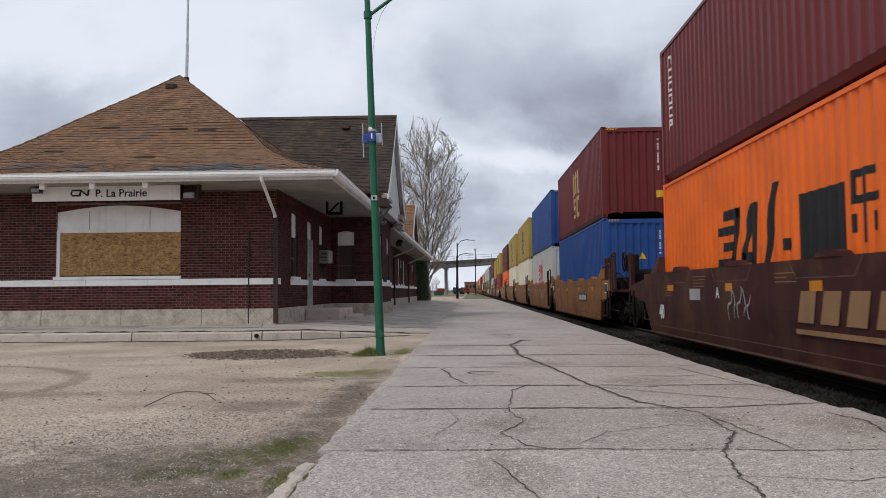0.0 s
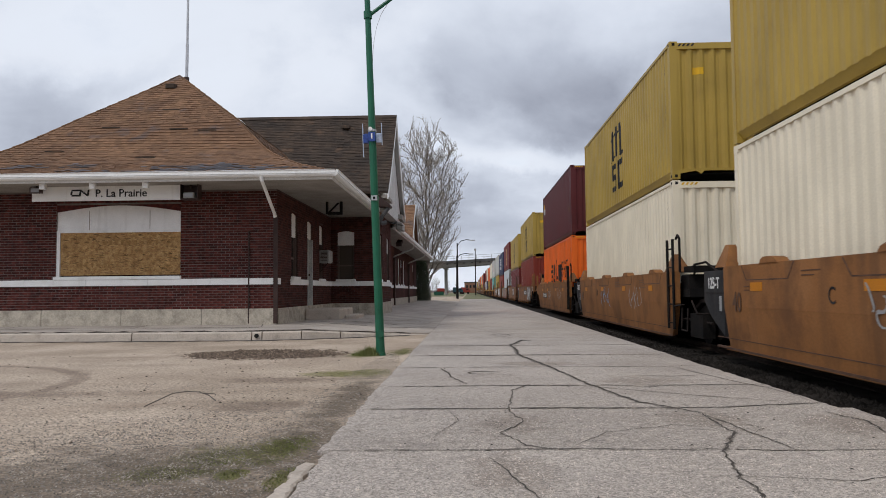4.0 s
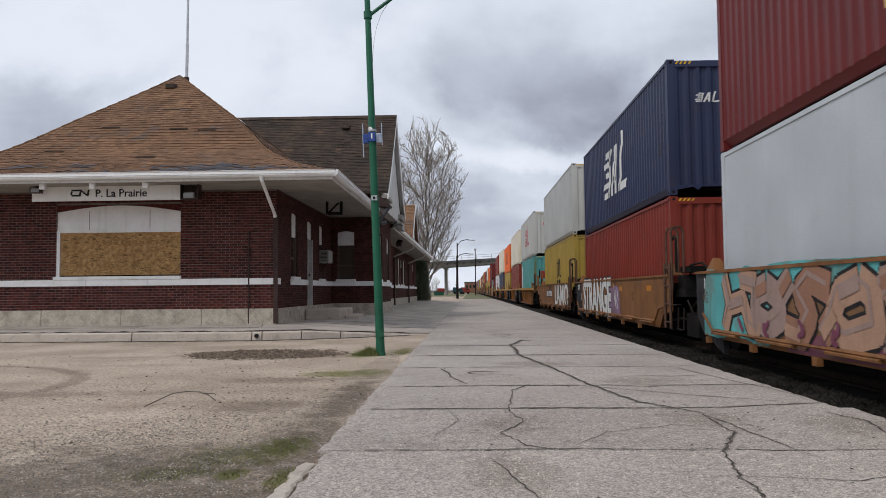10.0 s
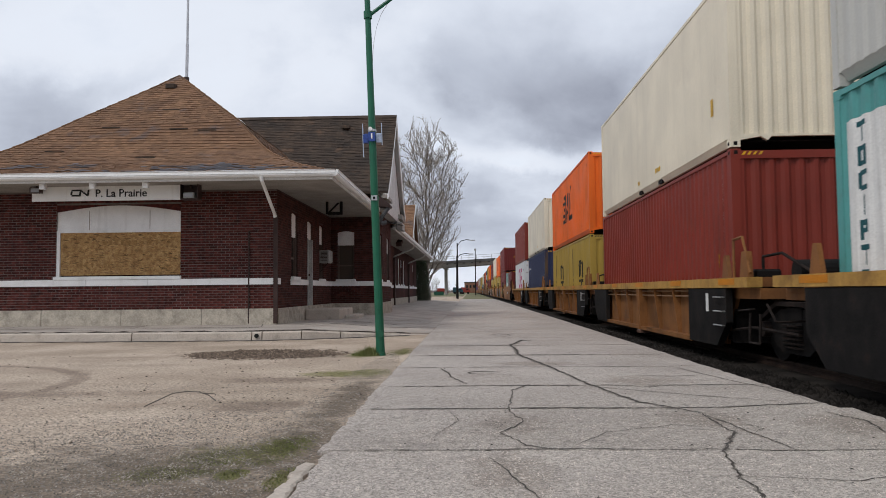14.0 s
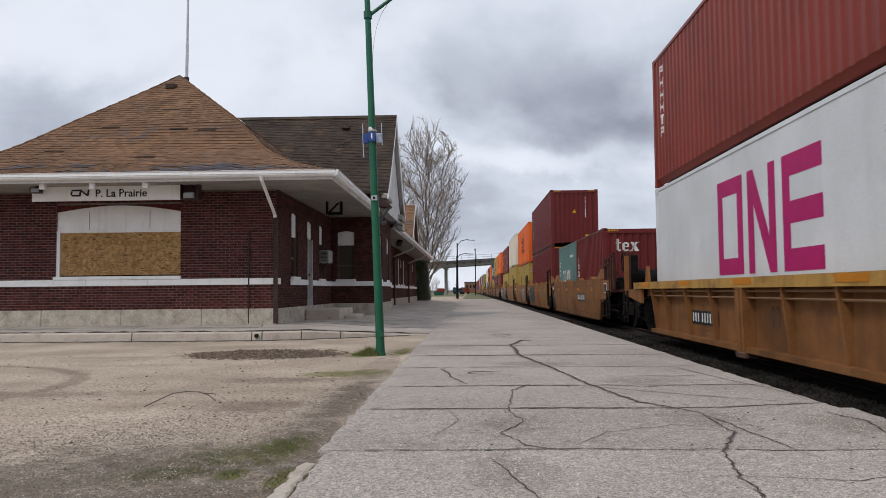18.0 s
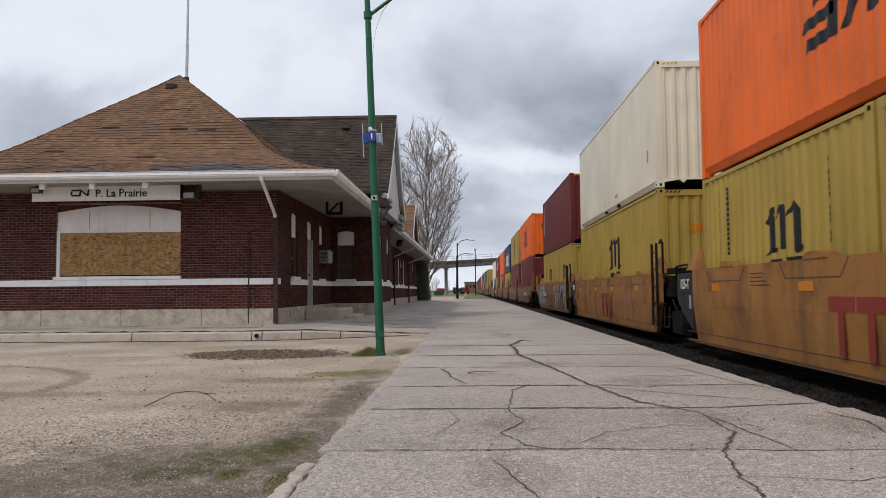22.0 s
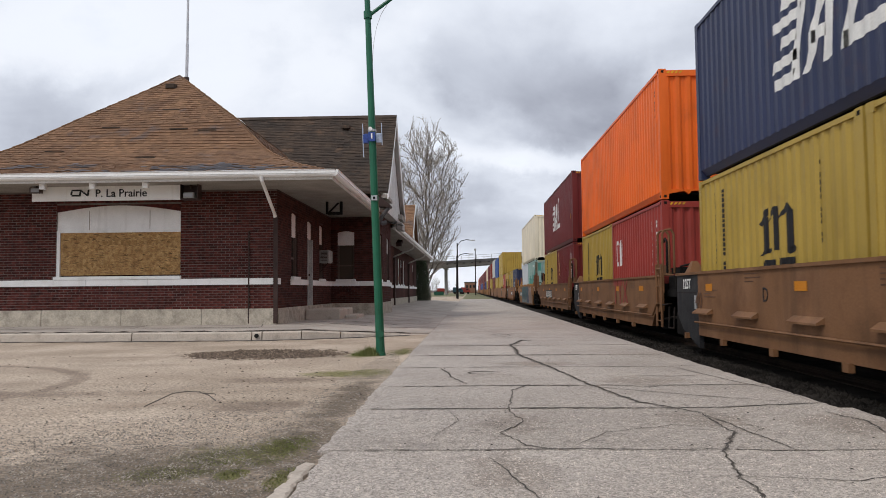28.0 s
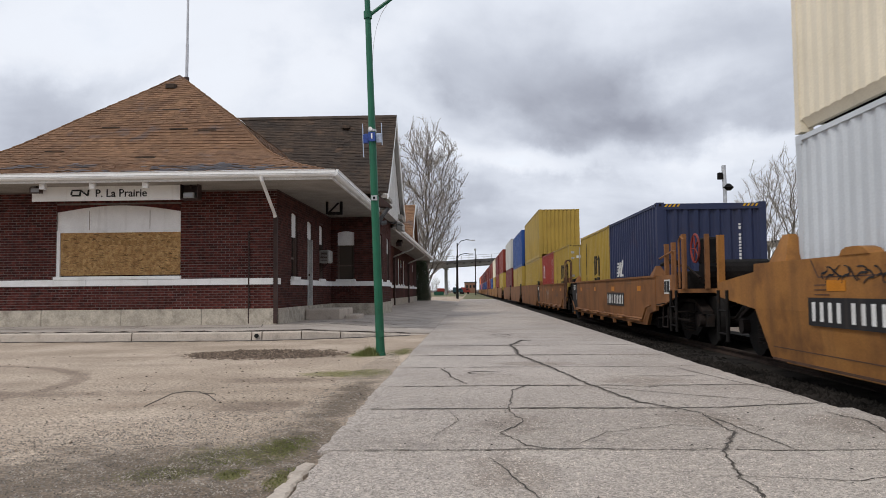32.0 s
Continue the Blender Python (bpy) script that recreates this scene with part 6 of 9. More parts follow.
for x, y, h, label in ((-1.55, 105.0, 7.5, "dark green street lamp at the platform end"), (-1.75, 112.0, 6.0, "dark street lamp at the platform end")):
    sl = thing("street_lamp", label, "street lamp", at=pose(x, y, -0.1), group="street lamps")
    part("pole", Shape().tube((0, 0, 0), (0, 0, h), 0.13, 0.07, n=8), BLACK_STEEL, sl)
    part("arm", Shape().pipe([(0, 0, h - 0.4), (0.5, 0, h + 0.25), (1.2, 0, h + 0.42), (1.9, 0, h + 0.35)], 0.05, 6), BLACK_STEEL, sl)
    part("head", Shape().cbox(1.7, -0.15, h + 0.25, 2.4, 0.15, h + 0.42, 0.05), GALV, sl)
DARK_GREEN = material("dull_green_steel", [(0.004, 0.045, 0.025), (0.008, 0.07, 0.04)], 0.6, 2, 30, 0.1)
db = thing("dumpster", "green steel dumpster by the far end of the platform", "dumpster", at=pose(-7.3, 190.0, -0.128) @ Matrix.Scale(0.72, 4))
part("body", Shape().prism([(-1.5, 0.15), (1.5, 0.15), (1.7, 1.4), (-1.7, 1.4)], "y", -0.9, 0.9), DARK_GREEN, db)
part("lid", Shape().cbox(-1.75, -0.95, 1.4, 1.75, 0.95, 1.5, 0.03), BLACK_STEEL, db)
SHOP_BRICK = material("far_brown_brick", [(0.17, 0.085, 0.05), (0.23, 0.12, 0.075)], 0.9, 0.5, 10, 0.0)
SIDING = material("far_siding", [(0.20, 0.19, 0.185), (0.30, 0.285, 0.27)], 0.9, 0.2, 10, 0.0)
for x, y, w, d, h, c, label in ((-34.0, 380, 18, 10, 4, BRICK, "low brick building beyond the overpass"), (-60.0, 300, 20, 12, 6, SIDING, "pale house beyond the road")):
    hb = thing("distant_building", label, "building", at=pose(x, y, -0.1), group="distant buildings")
    part("wall", Shape().box(-w / 2, -d / 2, 0, w / 2, d / 2, h), c, hb)
    part("roof", Shape().prism([(-d / 2 - 0.4, h), (d / 2 + 0.4, h), (0, h + 2.2)], "x", -w / 2 - 0.4, w / 2 + 0.4), DARK_GIRDER, hb)
    for k in range(int(w / 4)):
        part("window", Shape().box(-w / 2 + 1 + 4 * k, -d / 2 - 0.05, 1.2, -w / 2 + 2.4 + 4 * k, -d / 2 + 0.02, 2.8), GLASS, hb)
fence = thing("board_fence", "pale weathered board fence behind the wing", "fence", at=pose(-7.0, 121.0, -0.05))
for k in range(14):
    part("board", Shape().box(-1.05 + 0.152 * k, -0.02, 0.05, -0.905 + 0.152 * k, 0.02, 1.85 - 0.02 * (k % 3)), SIDING, fence)
for z in (0.4, 1.5):
    part("rail", Shape().box(-1.05, 0.02, z, 1.1, 0.07, z + 0.09), SIDING, fence)
for x, y, ink, body, high, label in ((-4.0, 262.0, "dull_teal", 3.0, 1.7, "dark blue box truck parked beyond the overpass"), (-1.5, 268.0, "faded_red", 2.6, 1.7, "red van parked beyond the overpass"), (-9.5, 275.0, "faded_red", 3.4, 1.5, "dull red pickup parked beyond the overpass")):
    tk = thing("parked_truck", label, "truck", at=pose(x, y, -0.05), group="parked vehicles")
    part("body", Shape().cbox(-body / 2, -1.0, 0.55, body / 2 - 1.0, 1.0, 0.55 + high, 0.08), INK[ink], tk)
    part("cab", Shape().prism([(body / 2 - 1.0, 0.55), (body / 2 + 0.5, 0.55), (body / 2 + 0.45, 1.2), (body / 2, 1.95), (body / 2 - 1.0, 1.95)], "y", -0.9, 0.9), INK[ink], tk)
    part("window", Shape().box(body / 2 - 0.85, -0.93, 1.3, body / 2 - 0.1, -0.905, 1.85), GLASS, tk)
    for wx in (-body / 2 + 0.7, body / 2 - 0.3):
        part("wheel", Shape().tube((wx, -1.02, 0.4), (wx, -0.75, 0.4), 0.4, n=14), BLACK_STEEL, tk)
shop = thing("distant_building", "low flat-roofed brown brick shop beyond the overpass", "building", at=pose(0.6, 400.0, -0.1), group="distant buildings")
part("wall", Shape().box(-3.0, -3, 0, 3.0, 3, 5.2), SHOP_BRICK, shop)
part("roof", Shape().box(-3.2, -3.2, 5.2, 3.2, 3.2, 5.6), DARK_GIRDER, shop)
for x in (-2.2, -0.4, 1.4):
    part("window", Shape().box(x, -3.05, 2.6, x + 0.9, -2.99, 4.0), GLASS, shop)
mast = thing("utility_pole", "tall thin dark pole beyond the platform end", "pole", at=pose(1.45, 180.0, -0.05))
part("pole", Shape().tube((0, 0, 0), (0, 0, 10.6), 0.13, 0.09, n=8), BLACK_STEEL, mast)
part("cap", Shape().cbox(-0.22, -0.12, 10.2, 0.22, 0.12, 10.7, 0.03), GREY_BOX, mast)
for x, y, sc in ((-12.5, 300.0, 0.62), (-9.0, 330.0, 0.5), (-15.0, 320.0, 0.55), (-5.5, 340.0, 0.45)):
    copy_thing(base_tree, pose(x, y, -0.1, 0, 0, 40 * x) @ Matrix.Scale(sc, 4))
sig = thing("signal_mast", "grey mast with a lamp and camera beyond the tracks", "mast", at=pose(19.4, 60.0, -0.1))
part("pole", Shape().tube((0, 0, 0), (0, 0, 8.6), 0.16, 0.14, n=10).tube((0, 0, 8.6), (-0.05, 0, 10.4), 0.16, n=10), GALV, sig)
part("lamp_bowl", Shape().tube((0.25, 0, 8.72), (0.25, 0, 9.0), 0.42, 0.15, n=16).tube((0.25, 0, 8.5), (0.25, 0, 8.72), 0.22, 0.42, n=16), BLACK_STEEL, sig)
part("camera_box", Shape().cbox(-0.5, -0.2, 9.35, -0.15, 0.2, 9.85, 0.04), BLACK_STEEL, sig)
tl = thing("far_treeline", "low bare tree line along the horizon", "trees", kind="stuff")
sh = Shape()
_r = random.Random(31)
for k in range(6500):
    x = _r.uniform(-260, 320)
    y = _r.uniform(520, 640)
    h = _r.uniform(0.8, 3.0)
    a = Vector((x, y, -0.2))
    for _ in range(3):
        b = a + Vector((_r.gauss(0, 1.2), _r.gauss(0, 0.5), h * _r.uniform(0.5, 1)))
        sh.add([a, a + Vector((0.7, 0, 0)), b], [(0, 1, 2)])
part("twig_mass", sh, BARK, tl, fix=False)["kind"] = "stuff"
vg = part("far_verge", Shape().box(-60, 150, -0.04, -1.2, 420, -0.02).box(8.7, 30, -0.11, 60, 420, -0.085).box(-0.9, 99.5, -0.04, 3.0, 420, -0.005), FAR_GRASS)
tagged(vg, "dull green and straw verge beyond the platform", "verge", kind="structure")


# ---- the freight train ----
RAIL_X, RAIL_TOP = 5.47, -0.08
LOAD_Z = 0.36
HC, ST = 2.896, 2.591
LEN40, LEN20 = 12.192, 6.058
WAVE = 0.278


def run(t):
    """How far the train has come at t seconds, counted from its place at 16 s."""
    u = (t - 16.0) / 16.0
    return 16.0 * (13.578 * u - 0.1965 * u ** 2 - 0.010 * u ** 3 - 0.0024 * u ** 4)


def wave_points(a, b, pitch, depth):
    """The trapezoid profile of a corrugated wall: (along, inward) pairs."""
    n = max(1, round((b - a) / pitch))
    p = (b - a) / n
    pts = [(a, 0.0)]
    for i in range(n):
        s = a + i * p
        pts += [(s + 0.26 * p, 0.0), (s + 0.5 * p - 0.001, depth), (s + 0.76 * p, depth), (s + p - 0.001, 0.0)]
    pts[-1] = (b, 0.0)
    return pts


def corrugated(shape, pts, place, z0, z1):
    v = [place(s, d, z) for s, d in pts for z in (z0, z1)]
    shape.add(v, [(2 * i, 2 * i + 2, 2 * i + 3, 2 * i + 1) for i in range(len(pts) - 1)])


def inward(pts, s):
    for (a, da), (b, db) in zip(pts, pts[1:]):
        if a <= s <= b:
            return da + (db - da) * (s - a) / max(1e-6, b - a)
    return 0.0


COAT = [0.004]


def decal(shape, pts, place, s0, s1, low, high):
    """A painted patch that follows the corrugation; low and high give its z at a place along it."""
    ss = sorted([s0, s1] + [s for s, _ in pts if s0 < s < s1])
    v = []
    for s in ss:
        d = inward(pts, s) - COAT[0]
        v += [place(s, d, low(s)), place(s, d, high(s))]
    shape.add(v, [(2 * i, 2 * i + 2, 2 * i + 3, 2 * i + 1) for i in range(len(ss) - 1)])


def decal_poly(shape, pts, place, poly):
    """A painted convex polygon (along, z) that follows the corrugation."""
    s0, s1 = min(p[0] for p in poly), max(p[0] for p in poly)
    ss = sorted({s0, s1, *[p[0] for p in poly], *[s for s, _ in pts if s0 < s < s1]})
    v = []
    for s in ss:
        hits = []
        for (a, za), (b, zb) in zip(poly, poly[1:] + poly[:1]):
            if abs(b - a) < 1e-6:
                if abs(s - a) < 1e-6:
                    hits += [za, zb]
            elif min(a, b) - 1e-9 <= s <= max(a, b) + 1e-9:
                hits.append(za + (zb - za) * (s - a) / (b - a))
        d = inward(pts, s) - COAT[0]
        v += [place(s, d, min(hits)), place(s, d, max(hits))]
    shape.add(v, [(2 * i, 2 * i + 2, 2 * i + 3, 2 * i + 1) for i in range(len(ss) - 1)])


def flat(c):
    return lambda s: c


def slant(c, s0, k):
    return lambda s: c + (s - s0) * k


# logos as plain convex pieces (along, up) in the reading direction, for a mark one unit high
def bar(a, b, lo, hi, lean=0.0):
    """An upright or level bar, leaning by so much over one unit of height."""
    return [(a + lean * lo, lo), (b + lean * lo, lo), (b + lean * hi, hi), (a + lean * hi, hi)]


STRIPED_MARK = [bar(0.02, 0.46, 0.86, 1.0, 0.2), bar(-0.12, 0.40, 0.66, 0.78, 0.2), bar(0.04, 0.40, 0.44, 0.56, 0.2), bar(-0.08, 0.38, 0.22, 0.34, 0.2), bar(0.0, 0.38, 0.0, 0.13, 0.2),
                bar(0.34, 0.47, 0.0, 1.0, 0.16), [(0.54, 0.0), (0.68, 0.0), (1.02, 1.0), (0.88, 1.0)], [(0.86, 0.0), (1.0, 0.0), (1.04, 1.0), (0.92, 1.0)], bar(0.66, 0.96, 0.26, 0.39),
                [(1.12, 0.0), (1.26, 0.0), (1.50, 1.16), (1.36, 1.16)], [(1.12, 0.0), (1.64, 0.0), (1.70, 0.16), (1.14, 0.16)]]
ARCH_MARK = [bar(0.06, 0.22, 0.5, 0.9), bar(0.40, 0.55, 0.52, 0.92), bar(0.74, 0.90, 0.5, 0.92), [(-0.04, 0.84), (0.02, 0.80), (0.22, 0.92), (0.22, 1.0), (0.14, 0.98)],
             [(0.20, 0.84), (0.42, 0.92), (0.55, 0.90), (0.48, 1.0), (0.40, 1.0)], [(0.52, 0.84), (0.76, 0.92), (0.90, 0.90), (0.82, 1.0), (0.72, 1.0)],
             [(-0.04, 0.47), (0.26, 0.50), (0.32, 0.55), (0.06, 0.54)], [(0.72, 0.50), (0.84, 0.46), (1.02, 0.52), (0.92, 0.55)],
             bar(0.06, 0.42, 0.34, 0.42), bar(0.02, 0.14, 0.22, 0.40), [(0.04, 0.25), (0.10, 0.16), (0.42, 0.16), (0.40, 0.25)], bar(0.30, 0.42, 0.0, 0.2), bar(0.0, 0.38, -0.02, 0.06),
             bar(0.52, 0.65, 0.02, 0.4), bar(0.56, 0.92, 0.34, 0.43), bar(0.56, 0.92, -0.02, 0.07)]
BLOCK_MARK = [bar(0.0, 0.11, 0.0, 1.0), bar(0.11, 0.42, 0.83, 1.0), bar(0.11, 0.42, 0.0, 0.17), bar(0.42, 0.53, 0.0, 1.0),
              bar(0.63, 0.74, 0.0, 1.0), [(0.74, 1.0), (0.74, 0.66), (1.0, 0.0), (1.0, 0.34)], bar(1.0, 1.11, 0.0, 1.0),
              bar(1.22, 1.33, 0.0, 1.0), bar(1.33, 1.76, 0.81, 1.0), bar(1.33, 1.76, 0.405, 0.595), bar(1.33, 1.76, 0.0, 0.19)]
SERIF_MARK = [bar(0.05, 0.23, 0.1, 1.0), bar(0.0, 0.34, 0.64, 0.74), [(0.08, 0.14), (0.20, 0.0), (0.34, 0.06), (0.34, 0.16), (0.20, 0.16)], bar(0.42, 0.58, 0.12, 0.62), [(0.45, 0.58), (0.56, 0.74), (0.72, 0.74), (0.84, 0.58)],
              bar(0.74, 0.85, 0.38, 0.64), bar(0.5, 0.85, 0.34, 0.43), [(0.45, 0.16), (0.56, 0.0), (0.74, 0.0), (0.85, 0.14)], [(0.92, 0.74), (1.16, 0.74), (1.48, 0.0), (1.24, 0.0)], [(0.92, 0.0), (1.02, 0.0), (1.42, 0.74), (1.32, 0.74)],
              bar(0.88, 1.10, 0.0, 0.06), bar(1.24, 1.48, 0.68, 0.74)]
CURLED_MARK = [bar(0.0, 0.14, 0.1, 0.9), bar(0.06, 0.46, 0.84, 1.0), bar(0.06, 0.46, 0.0, 0.16), bar(0.58, 0.74, 0.0, 0.9), [(0.58, 0.86), (0.66, 1.0), (0.98, 1.0), (0.98, 0.86)], bar(0.84, 0.98, 0.0, 1.0), bar(0.66, 0.9, 0.42, 0.55), bar(1.12, 1.26, 0.0, 1.0)]
MARKS = dict(striped=STRIPED_MARK, arch=ARCH_MARK, block=BLOCK_MARK, serif=SERIF_MARK, curled=CURLED_MARK)
# strokes of upright characters that spell nothing: (from, to, low, high) in a cell 0.24 by 0.22
CELLS = [((0, .06, 0, .22), (.06, .22, .16, .22), (.16, .22, .02, .16)), ((0, .22, .16, .22), (.08, .15, 0, .16)), ((0, .06, 0, .22), (.16, .22, 0, .22), (.06, .16, .08, .14)),
         ((0, .06, .02, .2), (.03, .22, 0, .055), (.03, .22, .165, .22)), ((.08, .15, 0, .22),), ((0, .06, 0, .22), (.06, .2, .16, .22), (.14, .2, .1, .16), (.06, .2, .08, .13)), ((0, .22, 0, .055), (0, .22, .165, .22), (0, .06, .055, .165), (.16, .22, .055, .165))]


def bars_down(rng, top, bottom, width):
    """A column of unreadable characters, as bars: (z0, z1) pieces."""
    z = top
    out = []
    while z > bottom:
        h = rng.uniform(0.04, 0.07)
        out.append((z - h, z))
        z -= h + rng.choice((0.022, 0.022, 0.022, 0.1))
    return out


def container(colour, length, height, marks=(), doors=False, smooth=False, rusty=False, label=""):
    """A shipping container: its near end at y = 0, base at z = 0. marks: (kind, ink, along, z, size, where)."""
    rng = random.Random(repr((colour, length, height, marks)))
    top = thing("shipping_container", label, "container")
    steel = STEEL[colour]
    W, H, L = 1.219, height, length
    for sx in (-1, 1):
        for y in (0.0, L - 0.14):
            part("corner_post", Shape().box(min(sx * W, sx * (W - 0.15)), y, 0.11, max(sx * W, sx * (W - 0.15)), y + 0.14, H - 0.11),
                 STAINED_POST[colour] if rusty and y == 0 and sx < 0 else steel, top)
            for z in (0.0, H - 0.118):
                x0, x1 = sorted((sx * (W + 0.003), sx * (W - 0.162)))
                ye = y - 0.003 if y == 0 else L + 0.003 - 0.178
                part("corner_casting", Shape().box(x0, ye, z, x1, ye + 0.178, z + 0.118), steel, top)
                if sx < 0 and y == 0:
                    part("casting_slot", Shape().box(-W - 0.005, ye + 0.05, z + 0.03, -W + 0.02, ye + 0.125, z + 0.085), BLACK_STEEL, top)
                if y == 0 and sx < 0:
                    part("casting_slot", Shape().box(sx * (W - 0.08) - 0.03, -0.005, z + 0.03, sx * (W - 0.08) + 0.03, 0.03, z + 0.09), BLACK_STEEL, top)
        part("top_rail", Shape().box(min(sx * W, sx * (W - 0.06)), 0.175, H - 0.075, max(sx * W, sx * (W - 0.06)), L - 0.175, H - 0.012), steel, top)
        part("bottom_rail", Shape().prism([(sx * (W - 0.012), 0.172), (sx * (W - 0.09), 0.055), (sx * (W - 0.15), 0.055), (sx * (W - 0.15), 0.172)], "y", 0.175, L - 0.175), steel, top)
    pts = wave_points(0.14, L - 0.14, WAVE if not smooth else 99.0, 0.028 if not smooth else 0.004)
    for sx in (-1, 1):
        sh = Shape()
        corrugated(sh, pts, lambda s, d, z: (sx * (W - 0.012 - d), s, z), 0.16, H - 0.07)
        part("side_panel", sh, steel, top)
    ept = wave_points(-W + 0.15, W - 0.15, 0.25, 0.045)
    eplace = lambda s, d, z: (s, 0.02 + d, z)
    sh = Shape()
    if not doors:
        corrugated(sh, ept, eplace, 0.2, H - 0.16)
        part("end_panel", sh, steel, top)
    else:
        ept = [(-W, 0.0), (W, 0.0)]
        eplace = lambda s, d, z: (s, 0.004 + d, z)
        for x0, x1 in ((-W + 0.16, -0.012), (0.012, W - 0.16)):
            part("door", Shape().box(x0, 0.012, 0.2, x1, 0.07, H - 0.16), steel, top)
            for fx in (0.28, 0.72):
                x = x0 + (x1 - x0) * fx
                part("lock_rod", Shape().tube((x, -0.012, 0.16), (x, -0.012, H - 0.14), 0.02, n=6), BRIGHT_STEEL, top)
                part("rod_handle", Shape().box(x - 0.02, -0.03, 1.15, x + 0.3, -0.01, 1.19), BRIGHT_STEEL, top)
            for z in (0.45, 1.2, 1.95, H - 0.4):
                xx = x0 if x0 < -0.5 else x1
                part("hinge", Shape().box(xx - 0.07, -0.002, z, xx + 0.07, 0.02, z + 0.09), BRIGHT_STEEL, top)
        part("door_seal", Shape().box(-0.012, 0.02, 0.2, 0.012, 0.05, H - 0.16), BLACK_STEEL, top)
    part("end_header", Shape().box(-W + 0.15, 0.0, H - 0.16, W - 0.15, 0.07, H - 0.03), steel, top)
    part("end_sill", Shape().prism([(-W + 0.15, 0.11), (-0.72, 0.17), (-0.62, 0.10), (-0.55, 0.17), (0.55, 0.17), (0.62, 0.10), (0.72, 0.17), (W - 0.15, 0.11), (W - 0.15, 0.21), (-W + 0.15, 0.21)],
                                   "y", 0.0, 0.08), steel, top)
    part("far_end_panel", Shape().box(-W + 0.15, L - 0.06, 0.12, W - 0.15, L - 0.02, H - 0.03), steel, top)
    part("roof_panel", Shape().box(-W + 0.06, 0.07, H - 0.05, W - 0.06, L - 0.06, H - 0.02), steel, top)
    part("underside", Shape().box(-W + 0.06, 0.3, 0.13, W - 0.06, L - 0.06, 0.16), BLACK_STEEL, top)
    # hazard stripes on the header
    for x0 in (-W + 0.17, W - 0.52):
        sh = Shape()
        for k in range(4):
            x = x0 + 0.09 * k
            sh.add([(x, -0.004, H - 0.10), (x + 0.045, -0.004, H - 0.10), (x + 0.085, -0.004, H - 0.045), (x + 0.04, -0.004, H - 0.045)], [(0, 1, 2, 3)])
        part("hazard_stripes", sh, INK["yellow"] if colour not in ("yellow",) else INK["black"], top)
    place = lambda s, d, z: (-(W - 0.012 - d), L - s, z)
    rpts = [(L - s, d) for s, d in reversed(pts)]
    for n, (kind, ink, along, z, size, where) in enumerate(marks):
        sh = Shape()
        COAT[0] = 0.004 + 0.0012 * n
        if where == "side":
            pl, pp = place, rpts
        else:
            pl, pp = eplace, ept
        if kind in MARKS:
            wide = dict(striped=1.5, arch=0.98, block=1.46, serif=1.25, curled=0.95)[kind]
            for piece in MARKS[kind]:
                decal_poly(sh, pp, pl, [(along + a * size * wide, z + b * size) for a, b in piece])
            part("logo", sh, INK[ink], top)
        elif kind == "column":
            for lo, hi in bars_down(rng, z, z - size, 0.08):
                decal(sh, pp, pl, along, along + 0.052, flat(lo), flat(hi))
            part("marking_strip", sh, INK[ink], top)["kind"] = "stuff"
        elif kind == "fine":
            for lo, hi in bars_down(rng, z, z - size, 0.05):
                decal(sh, pp, pl, along, along + 0.028, flat(lo), flat(hi))
            part("marking_strip", sh, INK[ink], top)["kind"] = "stuff"
        elif kind == "bigcolumn":
            zz = z
            while zz > z - size:
                for a, b, lo, hi in rng.choice(CELLS):
                    decal(sh, pp, pl, along + a, along + b, flat(zz - 0.22 + lo), flat(zz - 0.22 + hi))
                zz -= 0.27
            part("marking_strip", sh, INK[ink], top)["kind"] = "stuff"
        elif kind == "patch":
            decal(sh, pp, pl, along, along + size, flat(z), flat(z + size * 0.62))
            part("sticker", sh, INK[ink], top)
        elif kind == "tall_patch":
            decal(sh, pp, pl, along, along + size * 0.45, flat(z), flat(z + size))
            part("sticker", sh, INK[ink], top)
        elif kind == "pocket":
            part("fork_pocket", Shape().box(-(W - 0.03), L - along - size, 0.062, -(W - 0.14), L - along, 0.15), BLACK_STEEL, top)
        elif kind == "hugecolumn":
            zz = z
            while zz > z - size:
                for a, b, lo, hi in rng.choice(CELLS):
                    decal(sh, pp, pl, along + 1.3 * a, along + 1.3 * b, flat(zz - 0.4 + 1.8 * lo), flat(zz - 0.4 + 1.8 * hi))
                zz -= 0.48
            part("marking_strip", sh, INK[ink], top)["kind"] = "stuff"
        elif kind == "band":
            # repainted lower part with a torn upper edge
            a = along
            while a < L - 0.2:
                b = min(L - 0.16, a + rng.uniform(0.03, 0.12))
                edge = z + size * (0.62 + 0.38 * (a - along) / (L - along)) + rng.uniform(-0.08, 0.10) + rng.choice((0, 0, 0, 0.2))
                decal(sh, pp, pl, a, b, flat(z + 0.02), flat(edge))
                a = b
            part("repaint_band", sh, INK[ink], top)
        elif kind == "words":
            a = along
            while a < along + size:
                w = rng.uniform(0.06, 0.12)
                decal(sh, pp, pl, a, a + w, flat(z), flat(z + 0.1))
                a += w + 0.03
            part("marking_strip", sh, INK[ink], top)["kind"] = "stuff"
        elif kind == "stripes":
            # Nine narrow upright strips, spaced at the corrugation's pitch.
            for k in range(9):
                decal(sh, pp, pl, along + 0.278 * k, along + 0.278 * k + 0.07, flat(z), flat(z + size))
            part("faded_patch", sh, INK[ink], top)["kind"] = "stuff"
        elif kind == "bigwords":
            a = along
